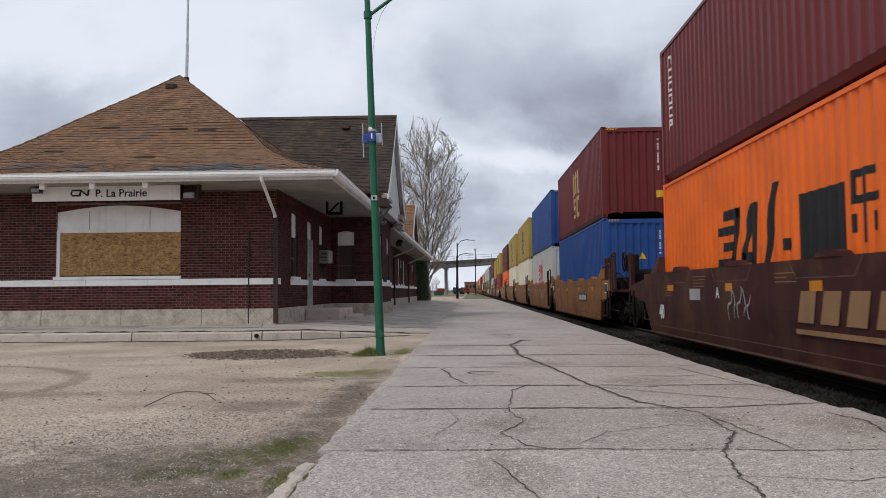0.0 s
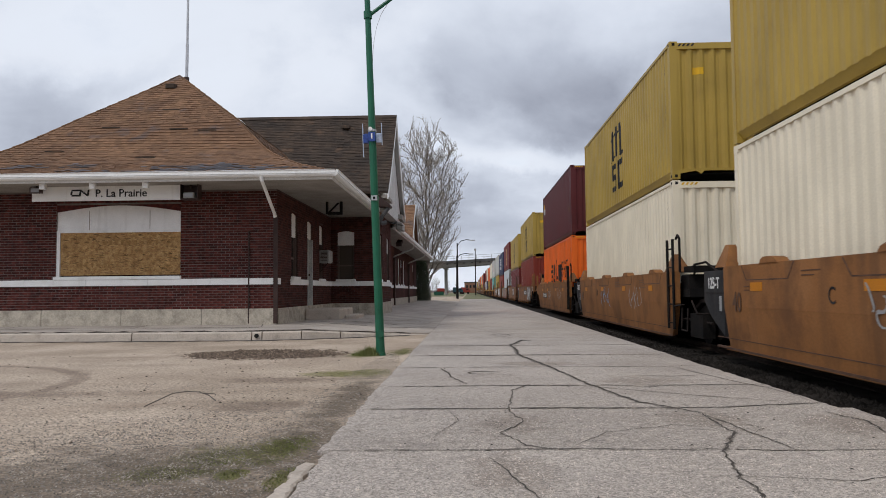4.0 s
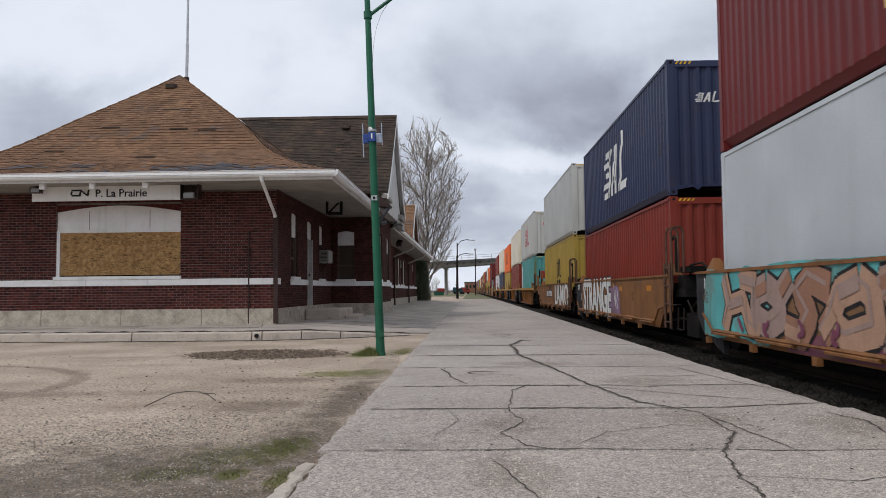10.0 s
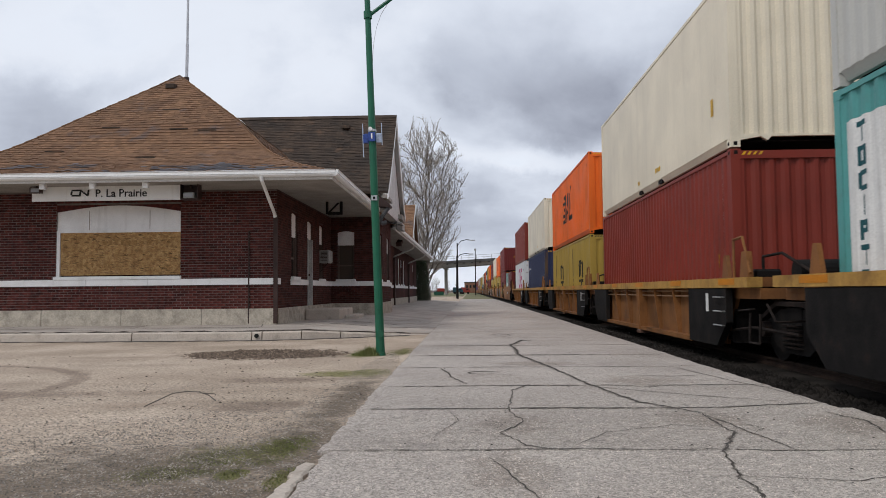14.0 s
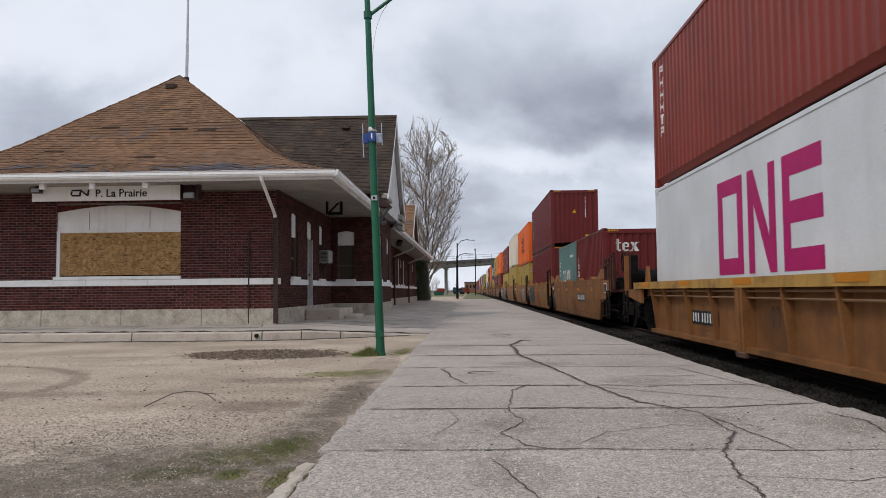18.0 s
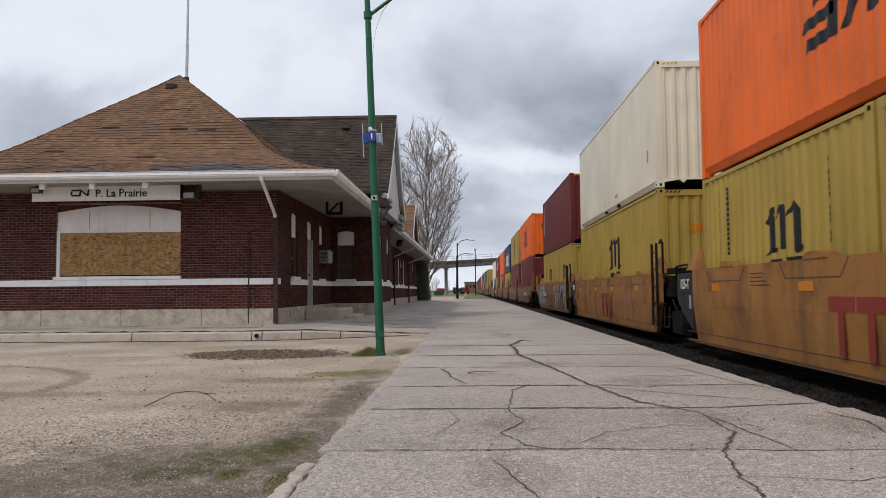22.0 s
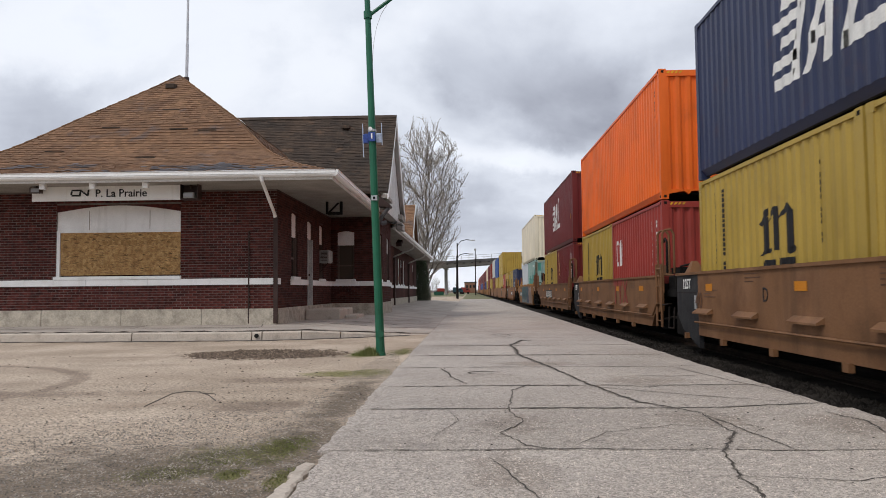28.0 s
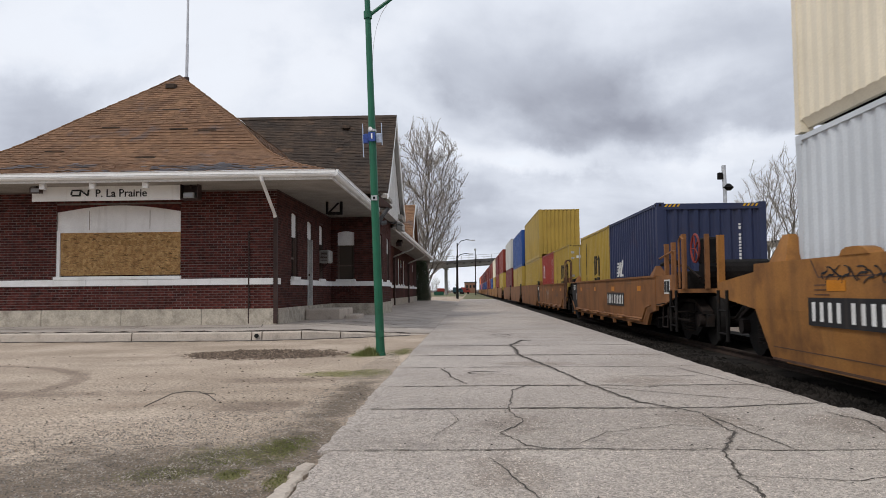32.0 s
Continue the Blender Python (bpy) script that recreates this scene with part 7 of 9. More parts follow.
            while a < along + size:
                for c, b, lo, hi in rng.choice(CELLS):
                    decal(sh, pp, pl, a + 1.2 * c, a + 1.2 * b, flat(z + 1.5 * lo), flat(z + 1.5 * hi))
                a += 0.36
            part("marking_strip", sh, INK[ink], top)["kind"] = "stuff"
        elif kind == "triangle":
            decal(sh, pp, pl, along, along + size / 2, flat(z), slant(z, along, 1.8))
            decal(sh, pp, pl, along + size / 2, along + size, flat(z), slant(z + 0.9 * size, along + size / 2, -1.8))
            part("warning_triangle", sh, INK[ink], top)
        elif kind == "glyphs":
            # unreadable large characters beside a logo, as strokes
            for c in range(3):
                o = along + 0.15 * size + c * size
                for a, b, lo, hi in (((.02, .82, .5, .61), (.36, .48, -.05, .95), (.08, .2, .55, .9), (.08, .7, .86, .97), (.06, .2, .1, .36), (.62, .76, .1, .36)),
                                     ((.04, .14, 0, .9), (.04, .38, .84, .94), (.28, .38, 0, .9), (.0, .42, .44, .54), (.48, .92, .74, .84), (.54, .64, .1, .6), (.54, .86, .52, .62), (.76, .86, .3, .6), (.54, .92, .0, .1)),
                                     ((.0, .9, .8, .9), (.1, .22, 0, .8), (.66, .78, 0, .8), (.22, .66, .4, .5), (.38, .5, .1, .8)))[c]:
                    decal(sh, pp, pl, o + a * size, o + b * size, flat(z + lo * size + 0.04 * c), flat(z + hi * size + 0.04 * c))
            part("marking_strip", sh, INK[ink], top)["kind"] = "stuff"
        elif kind == "tile":
            decal(sh, pp, pl, along, along + size * 1.1, flat(z), flat(z + size))
            part("logo", sh, INK[ink], top)
    return top


ID_WHITE = (("column", "white", LEN40 - 0.55, 2.55, 1.3, "side"), ("column", "white", 0.55, 2.5, 1.0, "end"), ("tall_patch", "yellow", LEN40 - 0.85, 1.0, 0.22, "side"))
ID_BLACK = (("column", "black", LEN40 - 0.55, 2.55, 1.2, "side"), ("column", "black", 0.55, 2.5, 0.9, "end"))
CARRIER_WHITE = (("bigcolumn", "white", 0.6, 2.62, 1.55, "side"),)
STRIPED = lambda ink, a=4.4, z=0.95, s=1.22: (("striped", ink, a, z, s, "side"), ("striped", ink, -0.62, 1.98, 0.2, "end"))
ARCH = lambda ink, a=5.2, z=0.6, s=1.8: (("arch", ink, a, z, s, "side"),)
KANG = (("striped", "black", 3.6, 0.72, 1.2, "side"), ("tile", "black", 7.0, 0.74, 1.1, "side"), ("glyphs", "black", 8.2, 1.16, 0.8, "side"), ("bigwords", "black", 8.4, 0.66, 2.6, "side"),
        ("striped", "black", -0.62, 1.98, 0.2, "end"), ("patch", "black", 6.45, 1.15, 0.25, "side"))
KANG_WHITE = tuple((k, "white", a, z, s, w) for k, _, a, z, s, w in KANG)
MID20 = (("arch", "black", 2.95, 0.5, 1.28, "side"), ("column", "black", 1.25, 2.3, 1.5, "side"), ("column", "black", 0.8, 2.3, 1.2, "side"), ("fine", "black", 4.9, 2.2, 1.0, "side"))

# kinds of container: colour, length, height, marks, doors, smooth, rusty, label
KINDS = {
    "maroon_carrier": ("maroon", LEN40, HC, CARRIER_WHITE + ID_WHITE, False, False, False, "maroon corrugated steel container with white carrier lettering"),
    "maroon_stickered": ("maroon", LEN40, HC, CARRIER_WHITE + ID_WHITE + (("patch", "yellow", 0.55, 0.35, 0.34, "end"), ("triangle", "yellow", -0.1, 1.7, 0.2, "end")), False, False, False, "maroon corrugated steel container with yellow end stickers"),
    "maroon_arch": ("maroon", LEN40, HC, ARCH("gold") + ID_WHITE + (("patch", "yellow", 0.5, 0.62, 0.36, "end"),), False, False, False, "maroon corrugated steel container with a gold logo"),
    "maroon_badge": ("oxblood", LEN40, HC, (("patch", "white", 0.5, 1.9, 0.5, "side"), ("patch", "yellow", 0.55, 2.2, 0.4, "side")) + ID_WHITE, False, False, False, "dark maroon container with a small white badge"),
    "maroon_plain": ("maroon", LEN40, HC, ID_WHITE + (("patch", "yellow", 0.5, 2.0, 0.34, "end"),), False, False, False, "plain maroon corrugated steel container"),
    "maroon_serif": ("maroon", LEN40, HC, (("serif", "white", -0.8, 2.0, 0.40, "end"), ("bigcolumn", "white", 0.3, 2.1, 1.6, "side")) + ID_WHITE, False, False, False, "maroon leasing container with white end lettering"),
    "maroon_serif_low": ("maroon", LEN40, ST, (("serif", "white", -0.8, 1.78, 0.40, "end"), ("bigcolumn", "white", 0.3, 2.1, 1.6, "side")) + ID_WHITE, False, False, False, "maroon standard-height leasing container with white end lettering"),
    "maroon_striped": ("maroon", LEN40, HC, STRIPED("white") + ID_WHITE, False, False, False, "maroon container with a slanted white logo"),
    "red_plain": ("brick_red", LEN40, HC, ID_WHITE, False, False, False, "faded brick-red corrugated steel container"),
    "red_column": ("brick_red", LEN40, HC, CARRIER_WHITE + ID_WHITE + (("triangle", "yellow", -0.5, 2.35, 0.26, "end"), ("triangle", "yellow", 11.3, 1.5, 0.3, "side")), False, False, False, "faded red container with a white lettering column"),
    "red_low": ("brick_red", LEN40, ST, ID_WHITE, False, False, False, "faded brick-red standard-height container"),
    "orange_kang": ("orange", LEN40, HC, KANG + (("column", "black", LEN40 - 0.5, 2.4, 1.0, "side"),), False, False, False, "bright orange container with black logos"),
    "orange_striped": ("orange", LEN40, HC, STRIPED("black") + ID_BLACK + (("triangle", "yellow", 0.55, 0.75, 0.26, "end"),), False, False, False, "bright orange container with a slanted black logo"),
    "orange_plain": ("orange", LEN40, HC, (("column", "black", LEN40 - 0.5, 2.5, 0.6, "side"),), False, False, False, "plain bright orange corrugated container"),
    "blue_plain": ("blue", LEN40, HC, ID_WHITE + (("triangle", "yellow", -0.1, 1.6, 0.24, "end"),), False, False, False, "mid-blue corrugated steel container"),
    "navy_striped": ("navy", LEN40, HC, STRIPED("white", 4.1, 0.8, 1.4) + ID_WHITE, False, False, False, "navy blue container with a slanted white logo"),
    "navy_kang": ("navy", LEN40, HC, KANG_WHITE + ID_WHITE, False, False, False, "navy blue container with white logos"),
    "navy_small": ("navy", LEN40, HC, (("patch", "red", 0.35, 2.05, 0.26, "side"), ("patch", "white", 0.65, 2.02, 0.3, "side"), ("words", "white", 1.05, 2.05, 1.1, "side")) + ID_WHITE, False, False, True, "navy blue container with a small red and white badge"),
    "yellow_arch": ("yellow", LEN40, HC, ARCH("black") + ID_BLACK + (("patch", "yellow", -0.75, 2.2, 0.24, "end"), ("triangle", "yellow", 0.35, 2.05, 0.22, "end")), False, False, False, "mustard yellow container with a black logo"),
    "yellow_low_arch": ("yellow", LEN40, HC, ARCH("black", 5.78, 0.40, 1.72) + (("column", "black", 1.05, 2.05, 1.75, "side"), ("column", "black", 0.75, 2.3, 0.35, "side"), ("patch", "orange", -0.5, 1.9, 0.45, "end")), False, False, False, "mustard yellow container with a large black logo"),
    "yellow_big_arch": ("yellow", LEN40, HC, ARCH("black", 5.95, 0.40, 1.75) + (("column", "black", 0.9, 2.3, 1.6, "side"), ("patch", "orange", -0.5, 1.9, 0.3, "end")), False, False, False, "mustard yellow container with a very large black logo"),
    "pale_plain": ("pale_grey", LEN40, HC, ID_BLACK + (("striped", "red", 0.35, 2.3, 0.16, "side"),), False, True, False, "pale grey flat-sided container with a tiny red logo"),
    "pale_striped": ("pale_grey", LEN40, HC, STRIPED("red") + ID_BLACK, False, False, False, "pale grey container with a slanted red logo"),
    "cream_plain": ("cream", LEN40, HC, (("column", "black", LEN40 - 0.55, 2.5, 0.4, "side"),), False, False, False, "plain cream corrugated steel container"),
    "cream_marked": ("cream", LEN40, HC, (("words", "yellow", 5.15, 0.3, 0.2, "side"), ("words", "yellow", 7.0, 0.34, 0.4, "side"), ("pocket", "black", 5.2, 0.06, 0.34, "side"), ("pocket", "black", 7.2, 0.06, 0.34, "side"), ("tall_patch", "yellow", 11.2, 0.7, 0.3, "side")), False, True, False, "cream container with small yellow stickers low on its side"),
    "white_serif": ("chalk", LEN40, HC, (("serif", "black", -0.8, 2.02, 0.40, "end"), ("stripes", "grey", 5.4, 0.9, 1.2, "side"), ("triangle", "yellow", 10.8, 1.2, 0.3, "side"), ("patch", "yellow", 10.8, 0.95, 0.3, "side")), False, True, True, "white leasing container with rust-stained corner post"),
    "white_block": ("white", LEN40, HC, (("block", "magenta", 4.4, 0.86, 1.56, "side"), ("block", "magenta", -0.85, 1.75, 0.38, "end"), ("words", "black", 9.9, 2.2, 0.7, "side"), ("triangle", "yellow", 10.9, 1.1, 0.3, "side"),
                                             ("words", "grey", -0.85, 1.55, 0.9, "end"), ("words", "grey", 0.4, 1.9, 0.5, "end")), True, True, False, "white refrigerated container with a magenta logo and double doors"),
    "teal_plain": ("teal", LEN40, HC, (("tall_patch", "white", 0.22, 0.4, 2.1, "side"), ("bigcolumn", "teal", 0.46, 2.45, 1.9, "side"), ("fine", "white", 11.02, 2.45, 1.8, "side"), ("fine", "white", 11.3, 2.0, 0.6, "side"), ("fine", "white", 11.3, 0.95, 0.22, "side"), ("tall_patch", "orange", 11.52, 1.55, 0.24, "side"), ("triangle", "yellow", 11.45, 0.95, 0.28, "side"), ("triangle", "yellow", 0.22, 1.55, 0.27, "end")), False, False, True, "turquoise corrugated container with rust-stained corner post"),
    "maroon20_serif": ("maroon", LEN20, ST, (("serif", "white", -0.8, 1.85, 0.40, "end"), ("bigcolumn", "white", 0.25, 1.9, 1.6, "side"), ("column", "white", 5.2, 2.2, 1.2, "side")), False, False, False, "short maroon leasing container with white end lettering"),
    "sage20": ("sage", LEN20, ST, (("bigcolumn", "white", 0.3, 1.9, 1.6, "side"), ("curled", "white", 1.4, 0.6, 0.9, "side"), ("curled", "white", 2.9, 0.6, 0.9, "side"), ("words", "white", 4.0, 2.0, 1.0, "side")), False, False, True, "short weathered sage-green container"),
    "yellow20": ("yellow", LEN20, ST, MID20, False, False, False, "short mustard yellow container with a black logo"),
    "yellow20_doors": ("yellow", LEN20, ST, MID20 + (("arch", "black", -0.3, 1.5, 0.46, "end"), ("words", "white", -0.9, 2.0, 0.5, "end"), ("patch", "white", 0.5, 1.6, 0.3, "end")), True, False, False, "short mustard yellow container with lock-rod doors"),
    "red20": ("crimson", LEN20, ST, (("curled", "white", 0.6, 1.3, 0.72, "side"), ("column", "white", 5.0, 2.2, 1.4, "side"), ("column", "white", 5.4, 2.2, 1.4, "side")), False, False, False, "short faded red container with white marks"),
    "maroon20_gold": ("maroon", LEN20, ST, (("hugecolumn", "gold", 0.5, 2.4, 1.6, "side"), ("column", "white", 5.1, 2.2, 1.3, "side")), False, False, False, "short maroon container with gold lettering"),
    "teal20": ("mint", LEN20, ST, (("band", "turquoise", 0.9, 0.16, 1.75, "side"), ("bigcolumn", "white", 0.45, 2.2, 1.7, "side"), ("words", "white", 4.2, 2.2, 0.9, "side"), ("words", "white", -0.3, 2.2, 1.2, "end"), ("tall_patch", "turquoise", -1.05, 1.9, 0.5, "end"), ("tall_patch", "rust", -0.2, 0.3, 1.4, "end"), ("tall_patch", "rust", 5.2, 0.5, 0.9, "side")), False, False, True, "short turquoise container, faded pale above a repainted band"),
    "silver20": ("silver", LEN20, ST, (("column", "black", 4.9, 2.1, 1.4, "side"), ("tall_patch", "yellow", 5.3, 0.7, 0.25, "side")), False, False, False, "short silver-grey corrugated container"),
    "navy20": ("navy", LEN20, ST, (("striped", "white", 1.0, 1.0, 0.4, "side"), ("column", "white", 0.6, 2.1, 1.5, "end")), False, False, False, "short navy blue container"),
}
_first = {}


def plain_load(kind):
    """The same container far down the train, in its main parts only."""
    key = ("far", kind)
    if key in _first:
        return copy_thing(_first[key], Matrix())
    colour, L, H = KINDS[kind][:3]
    top = thing("shipping_container", KINDS[kind][7], "container", group="containers on the train")
    steel, W = STEEL[colour], 1.219
    pts = wave_points(0.14, L - 0.14, WAVE, 0.023)
    for sx in (-1, 1):
        sh = Shape()
        corrugated(sh, pts, lambda s, d, z: (sx * (W - 0.012 - d), s, z), 0.16, H - 0.07)
        part("side_panel", sh, steel, top)
        part("side_frame", Shape().box(min(sx * W, sx * (W - 0.06)), 0, H - 0.075, max(sx * W, sx * (W - 0.06)), L, H).box(min(sx * W, sx * (W - 0.06)), 0, 0, max(sx * W, sx * (W - 0.06)), L, 0.16), steel, top)
        part("corner_post", Shape().box(min(sx * W, sx * (W - 0.15)), 0, 0, max(sx * W, sx * (W - 0.15)), 0.14, H), steel, top)
    sh = Shape()
    corrugated(sh, wave_points(-W + 0.15, W - 0.15, 0.25, 0.045), lambda s, d, z: (s, 0.02 + d, z), 0.2, H)
    part("end_panel", sh, steel, top)
    part("far_end_panel", Shape().box(-W, L - 0.06, 0.0, W, L, H), steel, top)
    part("roof_panel", Shape().box(-W, 0.03, H - 0.05, W, L - 0.06, H - 0.02), steel, top)
    _first[key] = top
    return top


def plain_car(style, colour):
    """A well unit far down the train."""
    car = thing("well_car", "tan well car far down the train", "well car", group="units of the freight train")
    P = CAR_PAINT[colour]
    for sx in (-1, 1):
        part("side_wall", Shape().prism([(-0.95, 0.8), (-0.95, 1.42), (LEN40 + 0.95, 1.42), (LEN40 + 0.95, 0.8), (LEN40, 0.16), (0, 0.16)], "x", sx * 1.38, sx * 1.47), P, car)
    part("well_floor", Shape().box(-1.3, -1.6, 0.3, 1.3, LEN40 + 1.6, 0.5), BLACK_STEEL, car)
    part("end_deck", Shape().box(-1.3, -1.75, 0.5, 1.3, 0, 1.1), BLACK_STEEL, car)
    part("end_deck", Shape().box(-1.3, LEN40, 0.5, 1.3, LEN40 + 1.75, 1.1), BLACK_STEEL, car)
    part("truck", Shape().box(-1.0, -2.8, 0.0, 1.0, -0.7, 0.6), BLACK_STEEL, car)
    part("board", Shape().box(-1.44, -1.9, 0.6, -1.40, -0.95, 1.6), BLACK_STEEL, car)
    return car


def load(kind):
    """A container of that kind; repeats are copies of the first."""
    if kind not in _first:
        c, l, h, marks, doors, smooth, rusty, label = KINDS[kind]
        _first[kind] = container(c, l, h, marks, doors, smooth, rusty, label)
        _first[kind]["group"] = "containers on the train"
        return _first[kind]
    return copy_thing(_first[kind], Matrix())


# ---- well cars ----
def truck(parent, y):
    """A two-axle truck centred at y."""
    tr = new("truck")
    tr.parent = parent
    tr.matrix_basis = Matrix.Translation((0, y, 0))
    tr["label"] = "grimy cast steel freight truck"
    for dy in (-0.9, 0.9):
        for sx in (-1, 1):
            sh = Shape().tube((sx * 0.70, dy, 0.47), (sx * 0.82, dy, 0.47), 0.47, n=28)
            sh.tube((sx * 0.66, dy, 0.47), (sx * 0.70, dy, 0.47), 0.50, n=28)
            sh.tube((sx * 0.82, dy, 0.47), (sx * 0.845, dy, 0.47), 0.18, n=16)
            part("wheel", sh, WHEEL_STEEL, tr, smooth=False)
        part("axle", Shape().tube((-0.95, dy, 0.47), (0.95, dy, 0.47), 0.08, n=10), WHEEL_STEEL, tr)
    for sx in (-1, 1):
        prof = [(-1.15, 0.36), (-1.15, 0.58), (-0.85, 0.64), (-0.45, 0.78), (0.45, 0.78), (0.85, 0.64), (1.15, 0.58), (1.15, 0.36), (0.8, 0.34), (0.45, 0.16), (-0.45, 0.16), (-0.8, 0.34)]
        part("side_frame", Shape().prism(prof, "x", sx * 0.93 - 0.06, sx * 0.93 + 0.06), BLACK_STEEL, tr)
        for dy in (-0.9, 0.9):
            part("bearing_box", Shape().tube((sx * 0.98, dy, 0.47), (sx * 1.10, dy, 0.47), 0.12, n=12), GRIMY_STEEL, tr)
        sp = Shape()
        for dy in (-0.2, 0.0, 0.2):
            for k in range(6):
                sp.tube((sx * 1.0, dy, 0.24 + 0.06 * k), (sx * 1.0, dy, 0.265 + 0.06 * k), 0.085, n=10)
        part("coil_spring_nest", sp, GRIMY_STEEL, tr)["kind"] = "stuff"
    for sx in (-1, 1):
        part("frame_rib", Shape().prism([(-1.05, 0.60), (-0.45, 0.82), (0.45, 0.82), (1.05, 0.60), (1.05, 0.66), (0.5, 0.88), (-0.5, 0.88), (-1.05, 0.66)], "x", sx * 0.96 - 0.10, sx * 0.96 + 0.10), GRIMY_STEEL, tr)
    part("bolster", Shape().box(-1.0, -0.28, 0.52, 1.0, 0.28, 0.80), BLACK_STEEL, tr)
    return tr


def ladder(parent, x, y, z0, z1, steel, wide=0.42):
    lad = part("ladder", Shape().tube((x, y, z0), (x, y, z1), 0.028, n=6), steel, parent)
    part("ladder_rail", Shape().tube((x, y + wide, z0), (x, y + wide, z1), 0.028, n=6), steel, lad)
    k = z0 + 0.12
    while k < z1:
        part("rung", Shape().tube((x, y + wide, k), (x, y, k), 0.016, n=6), steel, lad)
        k += 0.36
    return lad


def plate_number(parent, x, y, z, size, chars):
    """A black plate with a row of characters as white bars."""
    w = size * 0.86
    n = sum(0.6 if c == " " else 1 for c in chars)
    pl = part("number_plate_panel", Shape().box(x - 0.006, y - n * w - 0.06, z - size * 0.68, x, y + 0.06, z + size * 0.68), INK["black"], parent)
    sh = Shape()
    s = 0.0
    for c in chars:
        if c == " ":
            s += 0.6 * w
            continue
        a, b = y - s - w * 0.24, y - s - w * 0.66
        sh.box(x - 0.010, b, z - size * 0.46, x - 0.007, a, z + size * 0.46)
        s += w
    part("number_bar", sh, INK["white"], pl)["kind"] = "stuff"


def side_text(parent, body, ink, x, y, z, size, name="lettering", bold=0.0, tall=1.0):
    key = (body, size, ink, bold)
    if key not in _texts:
        _texts[key] = text_mesh(body, size, 0.002, bold)
        _texts[key].materials.append(INK[ink])
    return part(name, _texts[key], INK[ink], parent, at=pose(x, y, z, 90, 0, -90) @ Matrix.Diagonal((1.0, tall, 1.0, 1.0)))


_texts = {}
FOLD = [False]


def sunk(z):
    """How far the lower side of a folded car leans in at a height."""
    return max(0.0, 0.80 - z) * 0.075 if FOLD[0] else 0.0


def scrawl(parent, seed, ink, x, y0, y1, z0, z1, n=14, width=0.06, edge=None):
    """Spray-paint strokes on a car side: looping lines of uneven width."""
    rng = random.Random(seed)
    sh = Shape()
    for k in range(n):
        y = y1 + (y0 - y1) * (k + rng.uniform(0.2, 0.8)) / n
        lean, h = rng.uniform(-0.35, 0.35), (z1 - z0) * rng.uniform(0.5, 1.0)
        zc = z0 + h / 2 + rng.uniform(0, (z1 - z0) - h)
        f, a, ph = rng.uniform(3.5, 7.5), rng.uniform(0.05, 0.14), rng.uniform(0, 6.28)
        m = 14
        pts = []
        for i in range(m + 1):
            q = i / m - 0.5
            pts.append((y + lean * q * h + a * math.sin(f * q + ph), min(max(zc + q * h + 0.10 * h * math.sin(2 * f * q + ph), z0), z1)))
        lay = 0.003 + 0.0006 * (k % 5)
        v = []
        for i, (p, z) in enumerate(pts):
            p0, p1 = pts[max(0, i - 1)], pts[min(m, i + 1)]
            d = math.hypot(p1[0] - p0[0], p1[1] - p0[1]) or 1
            wd = width * (0.45 + 0.55 * math.sin(math.pi * i / m)) * rng.uniform(0.85, 1.15)
            oy, oz = -(p1[1] - p0[1]) / d * wd, (p1[0] - p0[0]) / d * wd
            v += [(x - lay + sunk(z), p + oy, z + oz), (x - lay + sunk(z), p - oy, z - oz)]
        sh.add(v, [(2 * i, 2 * i + 1, 2 * i + 3, 2 * i + 2) for i in range(m)])
    part("graffiti", sh, INK[ink], parent, fix=False)["kind"] = "stuff"


def blob(parent, seed, ink, x, y0, y1, z0, z1, lay=0.002):
    """A spray-painted field with an uneven outline."""
    rng = random.Random(seed)
    n = 60
    sh = Shape()
    f0, f1 = [rng.uniform(0, 6.28) for _ in range(2)]
    for i in range(n):
        q = i / (n - 1)
        y = y0 + (y1 - y0) * q
        env = min(1.0, (0.35 + 9 * min(q, 1 - q)) ** 0.6)
        low = z0 + (z1 - z0) * (0.03 + 0.03 * math.sin(9 * q + f0) + rng.uniform(0, 0.015))
        high = z0 + (z1 - z0) * env * (0.93 + 0.04 * math.sin(11 * q + f1) + rng.uniform(0, 0.02))
        mid = min(max(0.80, low), high)
        sh.v += [(x - lay + sunk(z), y, z) for z in (low, mid, high)]
    for i in range(n - 1):
        for k in (0, 1):
            sh.f.append((3 * i + k, 3 * i + 3 + k, 3 * i + 4 + k, 3 * i + 1 + k))
    part("graffiti", sh, MURAL[ink] if ink in MURAL else INK[ink], parent)


